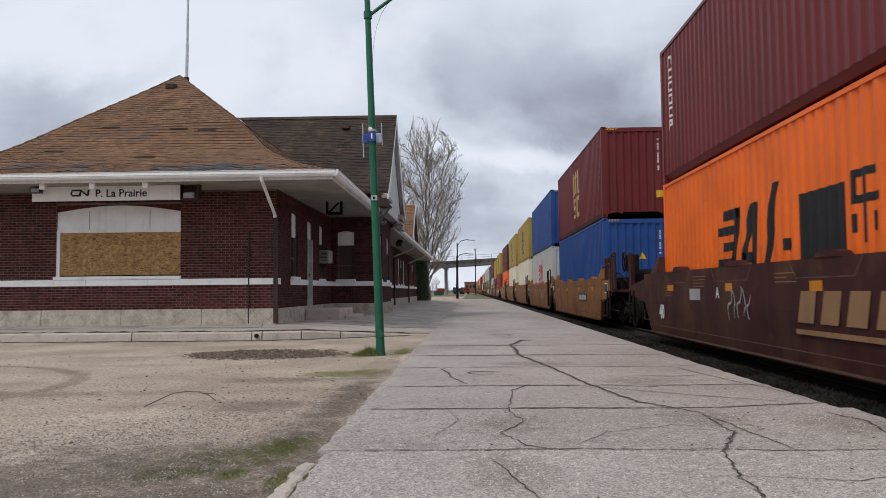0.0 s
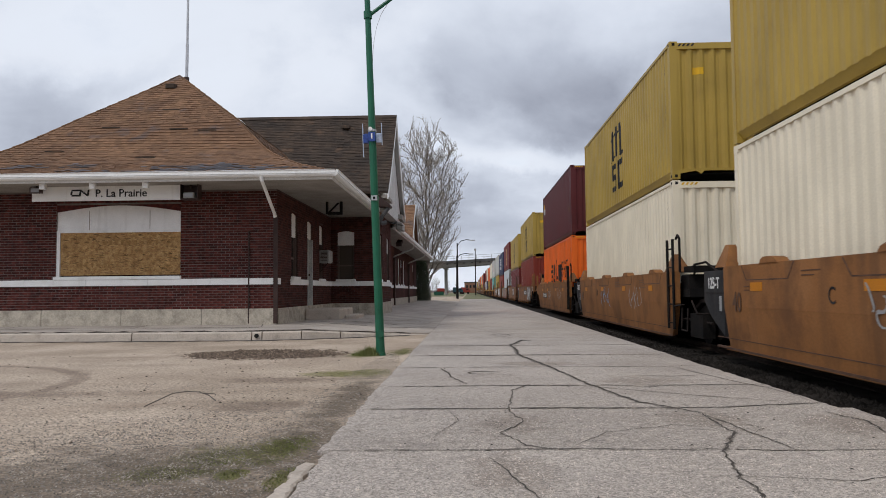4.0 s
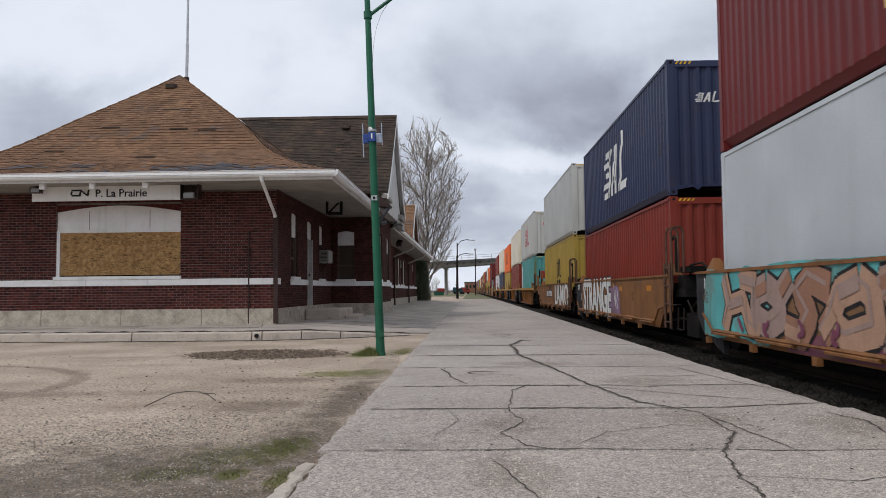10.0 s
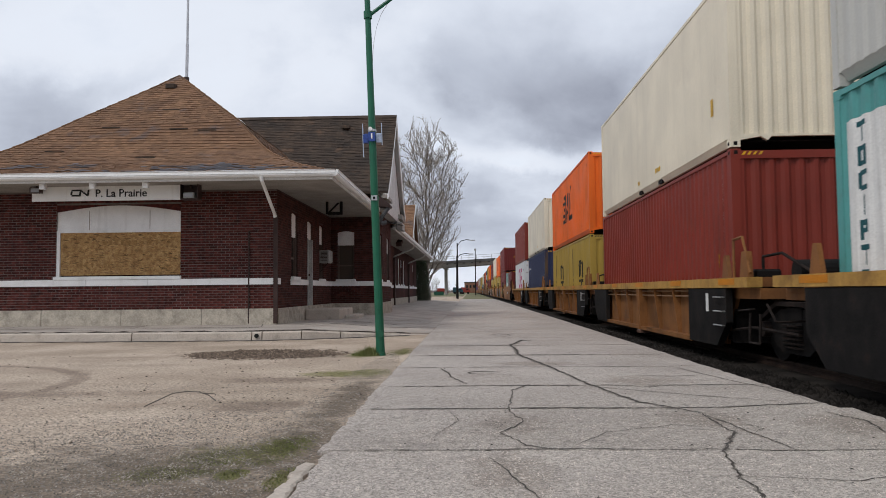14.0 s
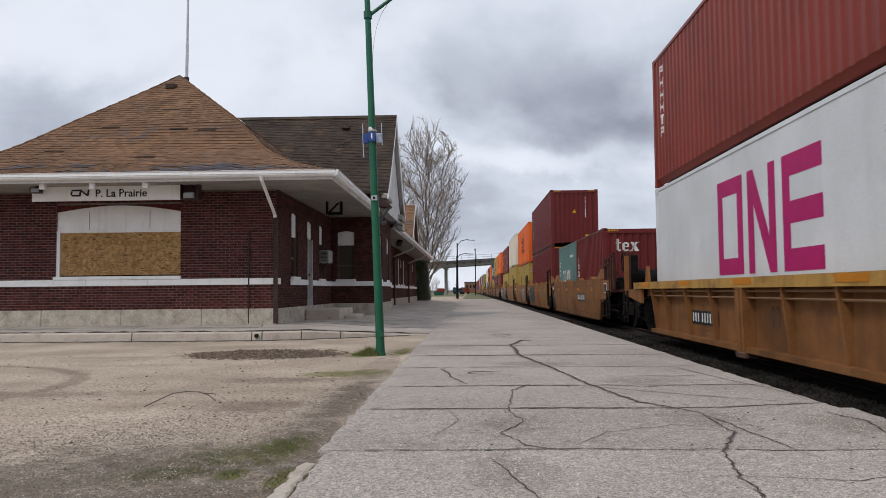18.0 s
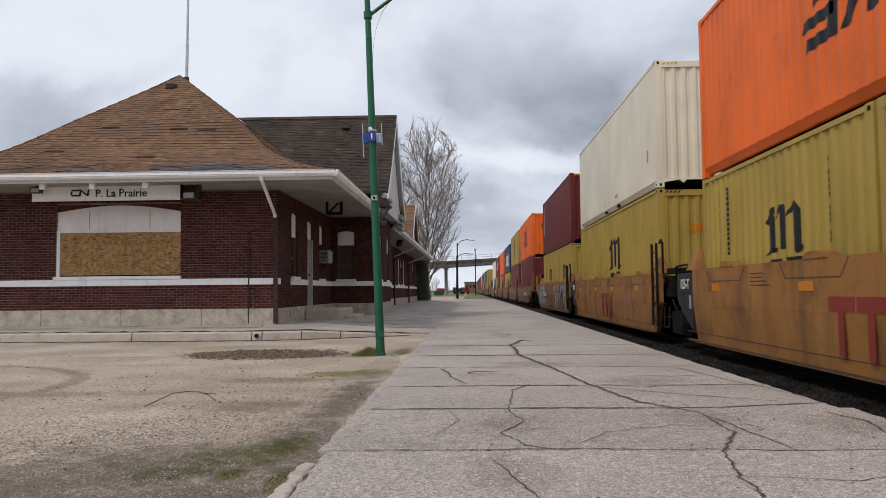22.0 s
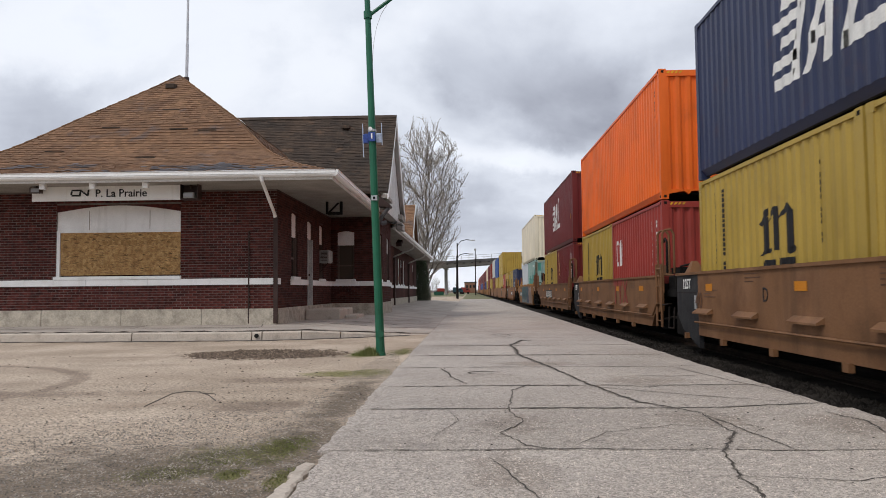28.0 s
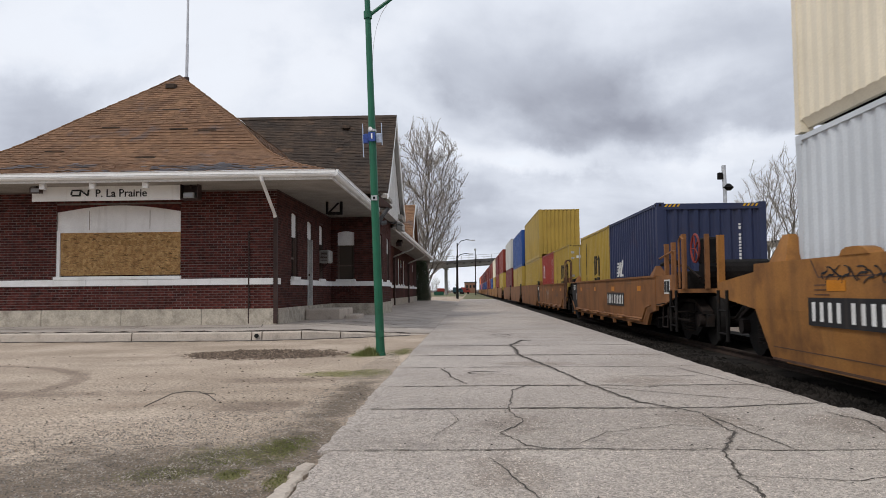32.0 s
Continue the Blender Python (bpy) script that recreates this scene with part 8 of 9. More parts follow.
# interlocking strokes of wild lettering that spells nothing
GLYPHS = [[[(0.0, 0.1), (0.3, 0.0), (0.55, 0.35), (0.4, 0.75), (0.65, 1.0), (1.0, 0.8)], [(0.75, 0.1), (1.05, 0.4)]],
          [[(0.1, 1.0), (0.25, 0.45), (0.05, 0.0)], [(0.25, 0.45), (0.7, 0.6), (0.85, 0.2), (1.1, 0.05)], [(0.6, 1.0), (1.05, 0.85)]],
          [[(0.5, 0.85), (0.2, 0.7), (0.15, 0.3), (0.45, 0.1), (0.8, 0.3), (0.75, 0.7), (0.5, 0.85)], [(0.85, 0.75), (1.1, 1.0)]],
          [[(0.0, 0.85), (0.45, 1.0), (0.35, 0.5), (0.9, 0.55), (0.7, 0.0)], [(0.0, 0.0), (0.4, 0.15)]],
          [[(0.05, 0.0), (0.2, 0.9), (0.45, 0.3), (0.7, 1.0), (0.8, 0.35), (1.1, 0.1)]],
          [[(0.9, 1.0), (0.2, 0.8), (0.6, 0.5), (0.1, 0.2), (0.5, 0.0), (1.0, 0.2)], [(0.95, 0.6), (0.8, 0.3)]]]


def wild(parent, seed, x, y0, y1, z0, z1, n, fills, edge="black", shine="white", weight=0.16):
    """A row of thick spray-painted letter shapes: dark edges, fills and bright inner lines, read from y1 down to y0."""
    rng = random.Random(seed)
    step = (y1 - y0) / n
    layers = {}
    count = 0

    def put(ink, lay, pts, half):
        nonlocal count
        sh = layers.setdefault((ink, lay), Shape())

        def at(y, z):
            z = min(max(z, z0), z1)
            return (x - 0.002 - 0.0045 * lay - 0.0004 * (count % 10) + sunk(z), y, z)

        for (a, b), (c, d) in zip(pts, pts[1:]):
            ln = math.hypot(c - a, d - b) or 1
            ny, nz = -(d - b) / ln * half, (c - a) / ln * half
            sh.add([at(a + ny, b + nz), at(c + ny, d + nz), at(c - ny, d - nz), at(a - ny, b - nz)], [(0, 1, 2, 3)])
            count += 1
        for a, b in pts[1:-1]:
            sh.add([at(a + half * math.cos(k * 1.0472), b + half * math.sin(k * 1.0472)) for k in range(6)], [(0, 1, 2, 3, 4, 5)])
            count += 1

    for k in range(n):
        glyph = rng.choice(GLYPHS)
        lean, wide, up = rng.uniform(-0.15, 0.25), step * rng.uniform(1.0, 1.3), rng.uniform(-0.05, 0.05)
        half = weight * rng.uniform(0.8, 1.2)
        for stroke in glyph:
            pts = [(y1 - step * k - 0.5 * (step - wide) - wide * (u + lean * (v - 0.5)) + rng.uniform(-0.04, 0.04),
                    z0 + half * 0.7 + (z1 - z0 - 1.4 * half) * v + up * (0.5 - v) + rng.uniform(-0.03, 0.03)) for u, v in stroke]
            put(edge, 0, pts, half + 0.045)
            put(fills[k % len(fills)], 1, pts, half)
            if shine:
                put(shine, 2, [(a + half * 0.45, b + half * 0.3) for a, b in pts], half * 0.16)
            if len(fills) > 1:
                put(fills[(k + 1) % len(fills)], 3, [(a, b) for a, b in pts[:2]], half * 0.42)
    for (ink, lay), sh in sorted(layers.items(), key=lambda q: q[0][1]):
        part("graffiti", sh, INK[ink], parent, fix=False)["kind"] = "stuff"


def well_car(style, colour, first, last, extra=None, label="", far=False):
    """One well unit. The load sits at y = 0 to 12.19; z = 0 is the rail head. style: tub, flush or ribbed."""
    car = thing("well_car", label, "well car", group="units of the freight train")
    P = CAR_PAINT[colour]
    LW = LEN40
    xs, top = 1.47, 1.24 if style == "ribbed" else 1.42
    for sx in (-1, 1):
        sh = Shape()
        if style == "tub":
            a, b = -0.95, (LW - 0.08 if not last else LW + 0.95)
            upper = [(sx * xs, 0.80), (sx * xs, top), (sx * (xs - 0.10), top), (sx * (xs - 0.10), 0.80)]
            sh.prism(upper, "y", a, b)
            lower = [(sx * (xs - 0.05), 0.16), (sx * (xs - 0.002), 0.80), (sx * (xs - 0.10), 0.80), (sx * (xs - 0.14), 0.16)]
            n = len(sh.v)
            sh.prism(lower, "y", -0.5, b - (0.45 if last else 0.10))
            for i in (n + 1, n + 2):
                sh.v[i] = (sh.v[i][0], a, sh.v[i][2])
                sh.v[i + 4] = (sh.v[i + 4][0], b, sh.v[i + 4][2])
        elif style == "flush":
            a, b = -0.75, (LW - 0.64 if not last else LW + 0.75)
            prof = [(a, 0.62), (a, top - 0.05), (b, top - 0.05), (b, 0.62 if last else 0.27), (b - 0.55, 0.55 if last else 0.27), (b - 0.85, 0.27), (a + 0.85, 0.27), (a + 0.55, 0.55)]
            sh.prism(prof, "x", sx * (xs - 0.07), sx * xs)
        else:
            a, b = -0.55, LW + 0.55
            near = [(0.28, 0.18), (0.28, top - 0.12)] if first else [(a + 0.8, 0.18), (a + 0.25, 0.95), (a + 0.1, top - 0.12)]
            sh.prism(near + [(b - 0.1, top - 0.12), (b - 0.25, 0.95), (b - 0.8, 0.18)], "x", sx * (xs - 0.24), sx * (xs - 0.18))
        side = part("side_wall", sh, P if style != "ribbed" else CAR_PAINT["tan"], car)
        if style == "tub":
            for y in (0.6, 3.55, 6.75, 9.9):
                part("guide_flap", Shape().prism([(y, top), (y + 0.10, top + 0.06), (y + 0.22, top + 0.085), (y + 0.48, top + 0.085), (y + 0.58, top + 0.055), (y + 0.64, top)], "x", sx * (xs + 0.015), sx * (xs - 0.16)), P, side)
                part("flap_seam", Shape().prism([(y - 0.5, top - 0.012), (y - 0.3, top - 0.23), (y + 1.2, top - 0.23), (y + 1.4, top - 0.012), (y + 1.37, top - 0.012), (y + 1.185, top - 0.214), (y - 0.285, top - 0.214), (y - 0.47, top - 0.012)], "x", sx * (xs + 0.003), sx * (xs - 0.03)), RUSTY_STEEL, side)
            part("weld_seam", Shape().box(min(sx * (xs - 0.036), sx * (xs - 0.06)), -0.4, 0.30, max(sx * (xs - 0.036), sx * (xs - 0.06)), LW + 0.4, 0.313), RUSTY_STEEL, side)
            part("bottom_lip", Shape().box(sx * (xs - 0.075) - 0.03, -0.45, 0.135, sx * (xs - 0.075) + 0.03, LW + 0.45, 0.165), RUSTY_STEEL, side)
            part("bottom_sill", Shape().box(sx * (xs - 0.11) - 0.06, 0.0, 0.12, sx * (xs - 0.11) + 0.06, LW, 0.17), P, side)
        elif style == "flush":
            for k in range(6):
                y = 0.5 + 2.05 * k
                if colour == "dusty":
                    part("step_plate", Shape().prism([(sx * xs, 0.74), (sx * (xs + 0.10), 0.67), (sx * (xs + 0.10), 0.645), (sx * xs, 0.66)], "y", y, y + 0.85), P, side)
                else:
                    part("step_plate", Shape().prism([(sx * xs, 0.43), (sx * (xs + 0.09), 0.37), (sx * (xs + 0.09), 0.345), (sx * xs, 0.33)], "y", y, y + 1.15), P, side)
                part("bracket", Shape().box(sx * xs - 0.05, y + 1.42, 0.18, sx * xs + 0.02, y + 1.56, 0.28), P, side)
            if colour == "dusty":
                part("brake_pipe", Shape().pipe([(sx * (xs + 0.05), -0.6, 0.78), (sx * (xs + 0.05), -0.2, 0.52), (sx * (xs + 0.05), LW - 0.6, 0.50)], 0.02), P, side)
            else:
                part("brake_pipe", Shape().pipe([(sx * (xs + 0.06), -0.5, 0.72), (sx * (xs + 0.06), -0.1, 0.68), (sx * (xs + 0.06), 0.3, 0.40), (sx * (xs + 0.06), LW - 0.3, 0.40), (sx * (xs + 0.06), LW + 0.2, 0.66)], 0.022), P, side)
            part("top_lip", Shape().box(min(sx * xs, sx * (xs + 0.03)), -0.75, top - 0.09, max(sx * xs, sx * (xs + 0.03)), LW + 0.75, top - 0.045), P, side)
        else:
            part("top_chord", Shape().box(min(sx * (xs + 0.02), sx * (xs - 0.2)), -2.2 if first else -1.35, top - 0.15, max(sx * (xs + 0.02), sx * (xs - 0.2)), LW + 1.3, top), CAR_PAINT["amber"], side)
            part("bottom_chord", Shape().box(min(sx * (xs - 0.02), sx * (xs - 0.18)), 0.3 if first else 1.7, 0.14, max(sx * (xs - 0.02), sx * (xs - 0.18)), (LW - 0.3 if last else LW - 1.7), 0.22), P, side)
            for z in (top - 0.20, top - 0.30):
                part("brake_pipe", Shape().tube((sx * (xs - 0.08), 0.3, z), (sx * (xs - 0.08), LW - 0.3, z), 0.018, n=6), INK["faded_tan"], side)
            for y in (-0.8, 2.2, 5.5, 8.6, 11.9):
                part("chord_strip", Shape().box(min(sx * (xs + 0.02), sx * (xs + 0.026)), y, top - 0.105, max(sx * (xs + 0.02), sx * (xs + 0.026)), y + 0.75, top - 0.015), INK["orange"], side)
            for y in (0.35, 1.45, 3.0, 4.55, 7.65, 9.2, 10.75, LW - 0.35):
                part("rib", Shape().prism([(sx * (xs - 0.01), top - 0.15), (sx * (xs - 0.12), 0.22), (sx * (xs - 0.19), 0.22), (sx * (xs - 0.19), top - 0.15)], "y", y - 0.03, y + 0.03), P, side)
            part("centre_post", Shape().prism([(sx * (xs + 0.015), top - 0.15), (sx * (xs - 0.01), 0.10), (sx * (xs - 0.19), 0.10), (sx * (xs - 0.19), top - 0.15)], "y", 5.93, 6.02).prism([(sx * (xs + 0.015), top - 0.15), (sx * (xs - 0.01), 0.10), (sx * (xs - 0.19), 0.10), (sx * (xs - 0.19), top - 0.15)], "y", 6.08, 6.24), P, side)
            part("jack_pad", Shape().cbox(sx * (xs - 0.09) - 0.10, 5.88, 0.06, sx * (xs - 0.09) + 0.10, 6.28, 0.14, 0.015), RUSTY_STEEL, side)
    part("well_floor", Shape().box(-1.28, 0.0, 0.26, 1.28, LW, 0.40), BLACK_STEEL, car)
    for y, s in ((0.0, -1), (LW, 1)):
        e = min(y, y + s * 1.35)
        part("end_deck", Shape().box(-1.30, e, 0.92, 1.30, e + 1.35, 1.08), BLACK_STEEL if style != "ribbed" else P, car)
        part("bulkhead", Shape().box(-1.27, min(y - s * 0.02, y + s * 0.16), 0.22, 1.27, max(y - s * 0.02, y + s * 0.16), 1.20), BLACK_STEEL, car)
        part("centre_sill", Shape().box(-0.32, min(y, y + s * 1.9), 0.60, 0.32, max(y, y + s * 1.9), 0.92), BLACK_STEEL, car)
        for sx in (-1, 1):
            if style == "ribbed":
                yc = y + s * 0.18
                part("load_guide", Shape().prism([(yc - 0.16, top), (yc + 0.16, top), (yc + 0.05, top + 0.36), (yc - 0.05, top + 0.36)], "x", sx * 1.42, sx * 1.36), P, car)
                continue
            g = Shape()
            yc = y + s * 0.22
            g.add([(sx * 1.42, yc - 0.28, top), (sx * 1.42, yc + 0.28, top), (sx * 1.02, yc + 0.28, top), (sx * 1.02, yc - 0.28, top),
                   (sx * 1.30, yc - 0.10, top + 0.36), (sx * 1.30, yc + 0.10, top + 0.36), (sx * 1.20, yc + 0.10, top + 0.36), (sx * 1.20, yc - 0.10, top + 0.36)],
                  [(0, 1, 5, 4), (1, 2, 6, 5), (2, 3, 7, 6), (3, 0, 4, 7), (4, 5, 6, 7), (0, 3, 2, 1)])
            if style == "flush":
                g.v = [(sx * 1.40 + (vx - sx * 1.40) * 0.8, yc + (vy - yc) * 0.62, top - 0.05 + (vz - top) * 0.62) for vx, vy, vz in g.v]
            part("load_guide", g, P, car)
    join_near, join_far = not first, not last
    E = CAR_PAINT["tan"] if style == "ribbed" else CAR_PAINT[{"rusty_ochre": "maroon", "maroon": "maroon", "ochre": "rust"}.get(colour, "brown")]
    # near end
    truck(car, -1.72)
    if join_near and style == "ribbed":
        part("air_tank", Shape().tube((-0.95, -1.75, 1.30), (0.65, -1.75, 1.30), 0.17, n=18), BLACK_STEEL, car)
        for x in (-0.7, 0.45):
            part("tank_saddle", Shape().prism([(-2.05, 1.06), (-1.45, 1.06), (-1.58, 1.3), (-1.92, 1.3)], "x", x - 0.04, x + 0.04), P, car)
        part("cross_beam", Shape().box(-1.45, -1.2, 1.10, 1.45, -1.0, 1.24), P, car)
        part("handrail", Shape().pipe([(-1.42, -0.6, 1.24), (-1.42, -0.6, 1.82), (-1.42, -1.0, 1.84), (-1.42, -1.3, 1.3)], 0.022), P, car)
        part("end_bracket", Shape().prism([(-0.9, 1.24), (-1.25, 1.24), (-1.2, 1.62), (-1.0, 1.62)], "x", -1.44, -1.36), P, car)
    elif join_near:
        part("tarp_bracket", Shape().box(-1.2, -1.3, 1.40, -0.5, -0.6, 1.52), BLACK_STEEL, car)
        rails = {"tub": BLACK_STEEL, "brown": RUSTY_STEEL}.get(style if style == "tub" else colour, P)
        ladder(car, -1.50, -0.95, 0.30, 2.05 if style == "tub" else 1.60, rails)
        if style == "flush":
            for y in (-0.95, -0.55):
                part("grab_hoop", Shape().pipe([(-1.46, y, 1.0), (-1.46, y, 2.22), (-1.42, y - 0.03, 2.30), (-1.30, y - 0.06, 2.31), (-1.24, y - 0.06, 2.22), (-1.24, y - 0.06, 1.4)], 0.024), rails, car)
        part("handrail", Shape().pipe([(-1.42, -1.15, 1.40), (-1.42, -1.15, 2.05), (-1.42, -1.02, 2.12), (-1.42, -0.9, 2.05)], 0.025), BLACK_STEEL, car)
        part("spring_housing", Shape().box(-1.30, -2.15, 0.18, -1.08, -1.35, 0.62), BLACK_STEEL, car)
    else:
        if style != "ribbed":
            ep = part("end_panel", Shape().prism([(-0.5, 0.72), (-0.5, top - 0.06), (-2.35, top - 0.06), (-2.35, 0.92), (-1.2, 0.72)], "x", -1.455, -1.405), P, car)
            part("placard_frame", Shape().box(-1.462, -1.95, 0.98, -1.455, -1.50, 1.27), INK["white"], ep)
            part("placard", Shape().box(-1.466, -1.92, 1.01, -1.462, -1.745, 1.24), INK["black"], ep)
            part("placard", Shape().box(-1.466, -1.705, 1.01, -1.462, -1.53, 1.24), INK["black"], ep)
            part("guide_beam", Shape().pipe([(-1.2, -0.3, 1.62), (-1.25, -1.2, 1.66), (-1.3, -2.0, 1.60)], 0.05), BLACK_STEEL, car)
            part("equipment_box", Shape().cbox(-0.9, -1.3, 1.08, 0.9, -0.25, 1.45, 0.03), BLACK_STEEL, car)
        part("crossover_platform", Shape().box(-1.45, -2.75, 1.00, 1.45, -1.35, 1.08), E, car)
        part("coupler", Shape().box(-0.18, -3.55, 0.58, 0.18, -1.9, 0.86), BLACK_STEEL, car)
        part("coupler_head", Shape().prism([(-0.2, -3.80), (0.12, -3.86), (0.22, -3.5), (0.2, -3.2), (-0.2, -3.2)], "z", 0.52, 0.90), RUSTY_STEEL, car)
        for x in (-1.38, -0.95, 0.95, 1.38):
            part("handrail_post", Shape().box(x - 0.04, -2.80, 1.08, x + 0.04, -2.72, 2.12), E, car)
        for y in ((-2.15, -1.6) if style != "ribbed" else ()):
            part("handrail_post", Shape().box(-1.45, y, 1.08, -1.37, y + 0.10, 2.0), E, car)
        R = GRIMY_STEEL if style == "ribbed" else E
        part("handrail", Shape().pipe([(-1.42, -2.9, 1.1), (-1.42, -2.9, 2.0), (-1.42, -2.7, 2.08), (-1.42, -2.55, 2.0), (-1.42, -2.55, 1.1)], 0.022), R, car)
        if style == "ribbed":
            part("cross_bar", Shape().box(-1.415, -1.35, 1.42, -1.365, -0.12, 1.48), BLACK_STEEL, car)
            part("end_plate", Shape().box(-1.29, -0.16, 0.18, -1.23, 0.275, 1.088), BLACK_STEEL, car)
            part("wheel_stand", Shape().box(-0.90, -1.26, 1.08, -0.76, -1.06, 1.95), BLACK_STEEL, car)
        else:
            part("handrail", Shape().pipe([(-1.44, -2.35, 1.1), (-1.44, -2.35, 1.80), (-1.44, -2.2, 1.83), (-1.44, -1.1, 1.72)], 0.022), R, car)
        part("air_tank", Shape().tube((-0.75, -1.75, 1.42), (0.55, -1.75, 1.42), 0.25, n=14), BLACK_STEEL if style != "ribbed" else E, car, smooth=False)
        bw = Shape()
        wz, wy = (2.12, -1.15) if style == "ribbed" else (1.88, -2.1)
        for k in range(18):
            a0, a1 = 2 * math.pi * k / 18, 2 * math.pi * (k + 1) / 18
            bw.tube((-0.98, wy + 0.28 * math.cos(a0), wz + 0.28 * math.sin(a0)), (-0.98, wy + 0.28 * math.cos(a1), wz + 0.28 * math.sin(a1)), 0.022, n=5, caps=False)
        for k in range(5):
            a0 = 2 * math.pi * k / 5
            bw.tube((-0.98, wy, wz), (-0.98, wy + 0.28 * math.cos(a0), wz + 0.28 * math.sin(a0)), 0.016, n=5)
        part("brake_wheel", bw, {"tub": BLACK_STEEL, "flush": INK["faded_red"], "ribbed": BLACK_STEEL}[style], car)
        part("brake_box", Shape().cbox(-0.92, wy - 0.35, wz - 0.3, -0.62, wy + 0.05, wz + 0.2, 0.04), INK["faded_red"] if style == "ribbed" else BLACK_STEEL, car)
        ladder(car, -1.48, -2.5, 0.25, 1.05, BLACK_STEEL)
    # hoses, levers and small fittings below and above the near end
    part("air_hose", Shape().pipe([(-0.55, -2.0, 0.85), (-0.75, -2.2, 0.55), (-0.7, -2.5, 0.40), (-0.45, -2.8, 0.52), (-0.35, -3.0, 0.75)], 0.03), BLACK_STEEL, car)
    part("cut_lever", Shape().pipe([(-1.42, -1.9, 0.86), (-1.38, -2.1, 0.62), (-0.6, -2.3, 0.66), (-0.2, -2.5, 0.80)], 0.018), GRIMY_STEEL, car)
    part("brake_rod", Shape().pipe([(-1.30, -0.1, 0.42), (-1.28, -1.0, 0.50), (-1.2, -2.4, 0.46)], 0.025), GRIMY_STEEL, car)
    part("control_valve", Shape().cbox(-1.25, -1.0, 0.98, -0.85, -0.55, 1.36, 0.03), BLACK_STEEL, car)
    part("valve_pipe", Shape().pipe([(-1.05, -0.8, 1.36), (-1.05, -0.8, 1.55), (-1.0, -1.4, 1.58), (-0.9, -2.1, 1.30)], 0.022), GRIMY_STEEL, car)
    part("grab_iron", Shape().pipe([(-1.44, -1.0, 0.75), (-1.50, -1.0, 0.75), (-1.50, -1.5, 0.78), (-1.44, -1.5, 0.78)], 0.014), GRIMY_STEEL, car)
    part("sill_step", Shape().pipe([(-1.42, -1.25, 0.72), (-1.44, -1.25, 0.30), (-1.44, -1.65, 0.30), (-1.42, -1.65, 0.72)], 0.018), GRIMY_STEEL, car)
    # far end
    if join_far and style != "ribbed":
        y0 = LW - 0.06 if style == "tub" else LW - 0.62
        y1 = LW + (0.98 if style == "tub" else 0.78)
        low = 0.62 if style == "tub" else 0.34
        bd = part("weight_board", Shape().prism([(y0, low - 0.3), (y0, 1.37), (y1, 1.37), (y1, low + 0.25), (y1 - 0.35, low)], "x", -1.46, -1.38), FADED_BLACK, car)
        side_text(bd, "125-T" if style == "tub" else "125T", "white", -1.466, (y0 + y1) / 2, 1.16, 0.25, bold=0.006)
        part("placard", Shape().box(-1.466, y0 + 0.12, 0.72, -1.461, y0 + 0.24, 0.96), INK["grey"], bd)
        part("plate_seam", Shape().box(-1.464, y0, 1.0, -1.461, y1, 1.012), GRIMY_STEEL, bd)
    if not join_far:
        y = LW
        truck(car, y + 1.72)
        part("crossover_platform", Shape().box(-1.45, y + 1.35, 1.00, 1.45, y + 2.75, 1.08), P, car)
        part("coupler", Shape().box(-0.18, y + 1.9, 0.58, 0.18, y + 3.55, 0.86), BLACK_STEEL, car)
        for x in (-1.38, 1.38):
            part("handrail_post", Shape().box(x - 0.05, y + 2.62, 1.08, x + 0.05, y + 2.72, 1.95), P, car)
        ladder(car, -1.48, y + 2.1, 0.25, 1.05, BLACK_STEEL)
        part("end_panel", Shape().prism([(y + 0.6, 0.75), (y + 0.6, top - 0.08), (y + 2.6, top - 0.25), (y + 2.6, 0.95)], "x", -1.46, -1.40), P, car)
    if style == "ribbed":
        for y0, y1 in ((-0.35, 1.75), (LW - 1.75, LW + 0.35)):
            if y0 > 1 and last:
                continue
            if y0 < 1 and first:
                part("end_post", Shape().box(-xs + 0.0, 0.20, 0.16, -xs + 0.20, 0.30, 1.088), P, car)
                hp = part("hanger_plate", Shape().cbox(-xs - 0.012, -2.2, 0.74, -xs + 0.05, -1.72, 1.12, 0.03), P, car)
                for k in range(4):
                    part("hanger_slot", Shape().box(-xs - 0.018, -2.08, 0.82 + 0.06 * k, -xs - 0.012, -1.86, 0.84 + 0.06 * k), GRIMY_STEEL, hp)
                part("chord_gusset", Shape().prism([(-0.9, 1.24), (-1.15, 1.24), (-1.12, 1.54), (-1.0, 1.54)], "x", -1.42, -1.36), P, car)
                continue
            ep = part("black_end_plate", Shape().prism([(y0, 0.55), (y0, 1.08), (y1, 1.08), (y1, 0.16), (y0 + 0.5, 0.16)] if y0 < 1 else [(y0, 0.16), (y0, 1.08), (y1, 1.08), (y1, 0.55), (y1 - 0.5, 0.16)], "x", -xs - 0.006, -xs + 0.10), BLACK_STEEL, car)
            if y0 < 1:
                part("placard", Shape().box(-xs - 0.012, 0.55, 0.70, -xs - 0.006, 0.68, 1.0), INK["white"], ep)
                for z in (0.50, 0.72, 0.94):
                    part("grab_iron", Shape().pipe([(-xs - 0.006, -0.28, z), (-xs - 0.06, -0.28, z), (-xs - 0.06, 0.12, z), (-xs - 0.006, 0.12, z)], 0.012), BRIGHT_STEEL, ep)
    # reflectors and small stencils
    face = -xs - (0.002 if style != "ribbed" else -0.178)
    rng = random.Random(label + style + str(first) + str(last) + str(extra is None))
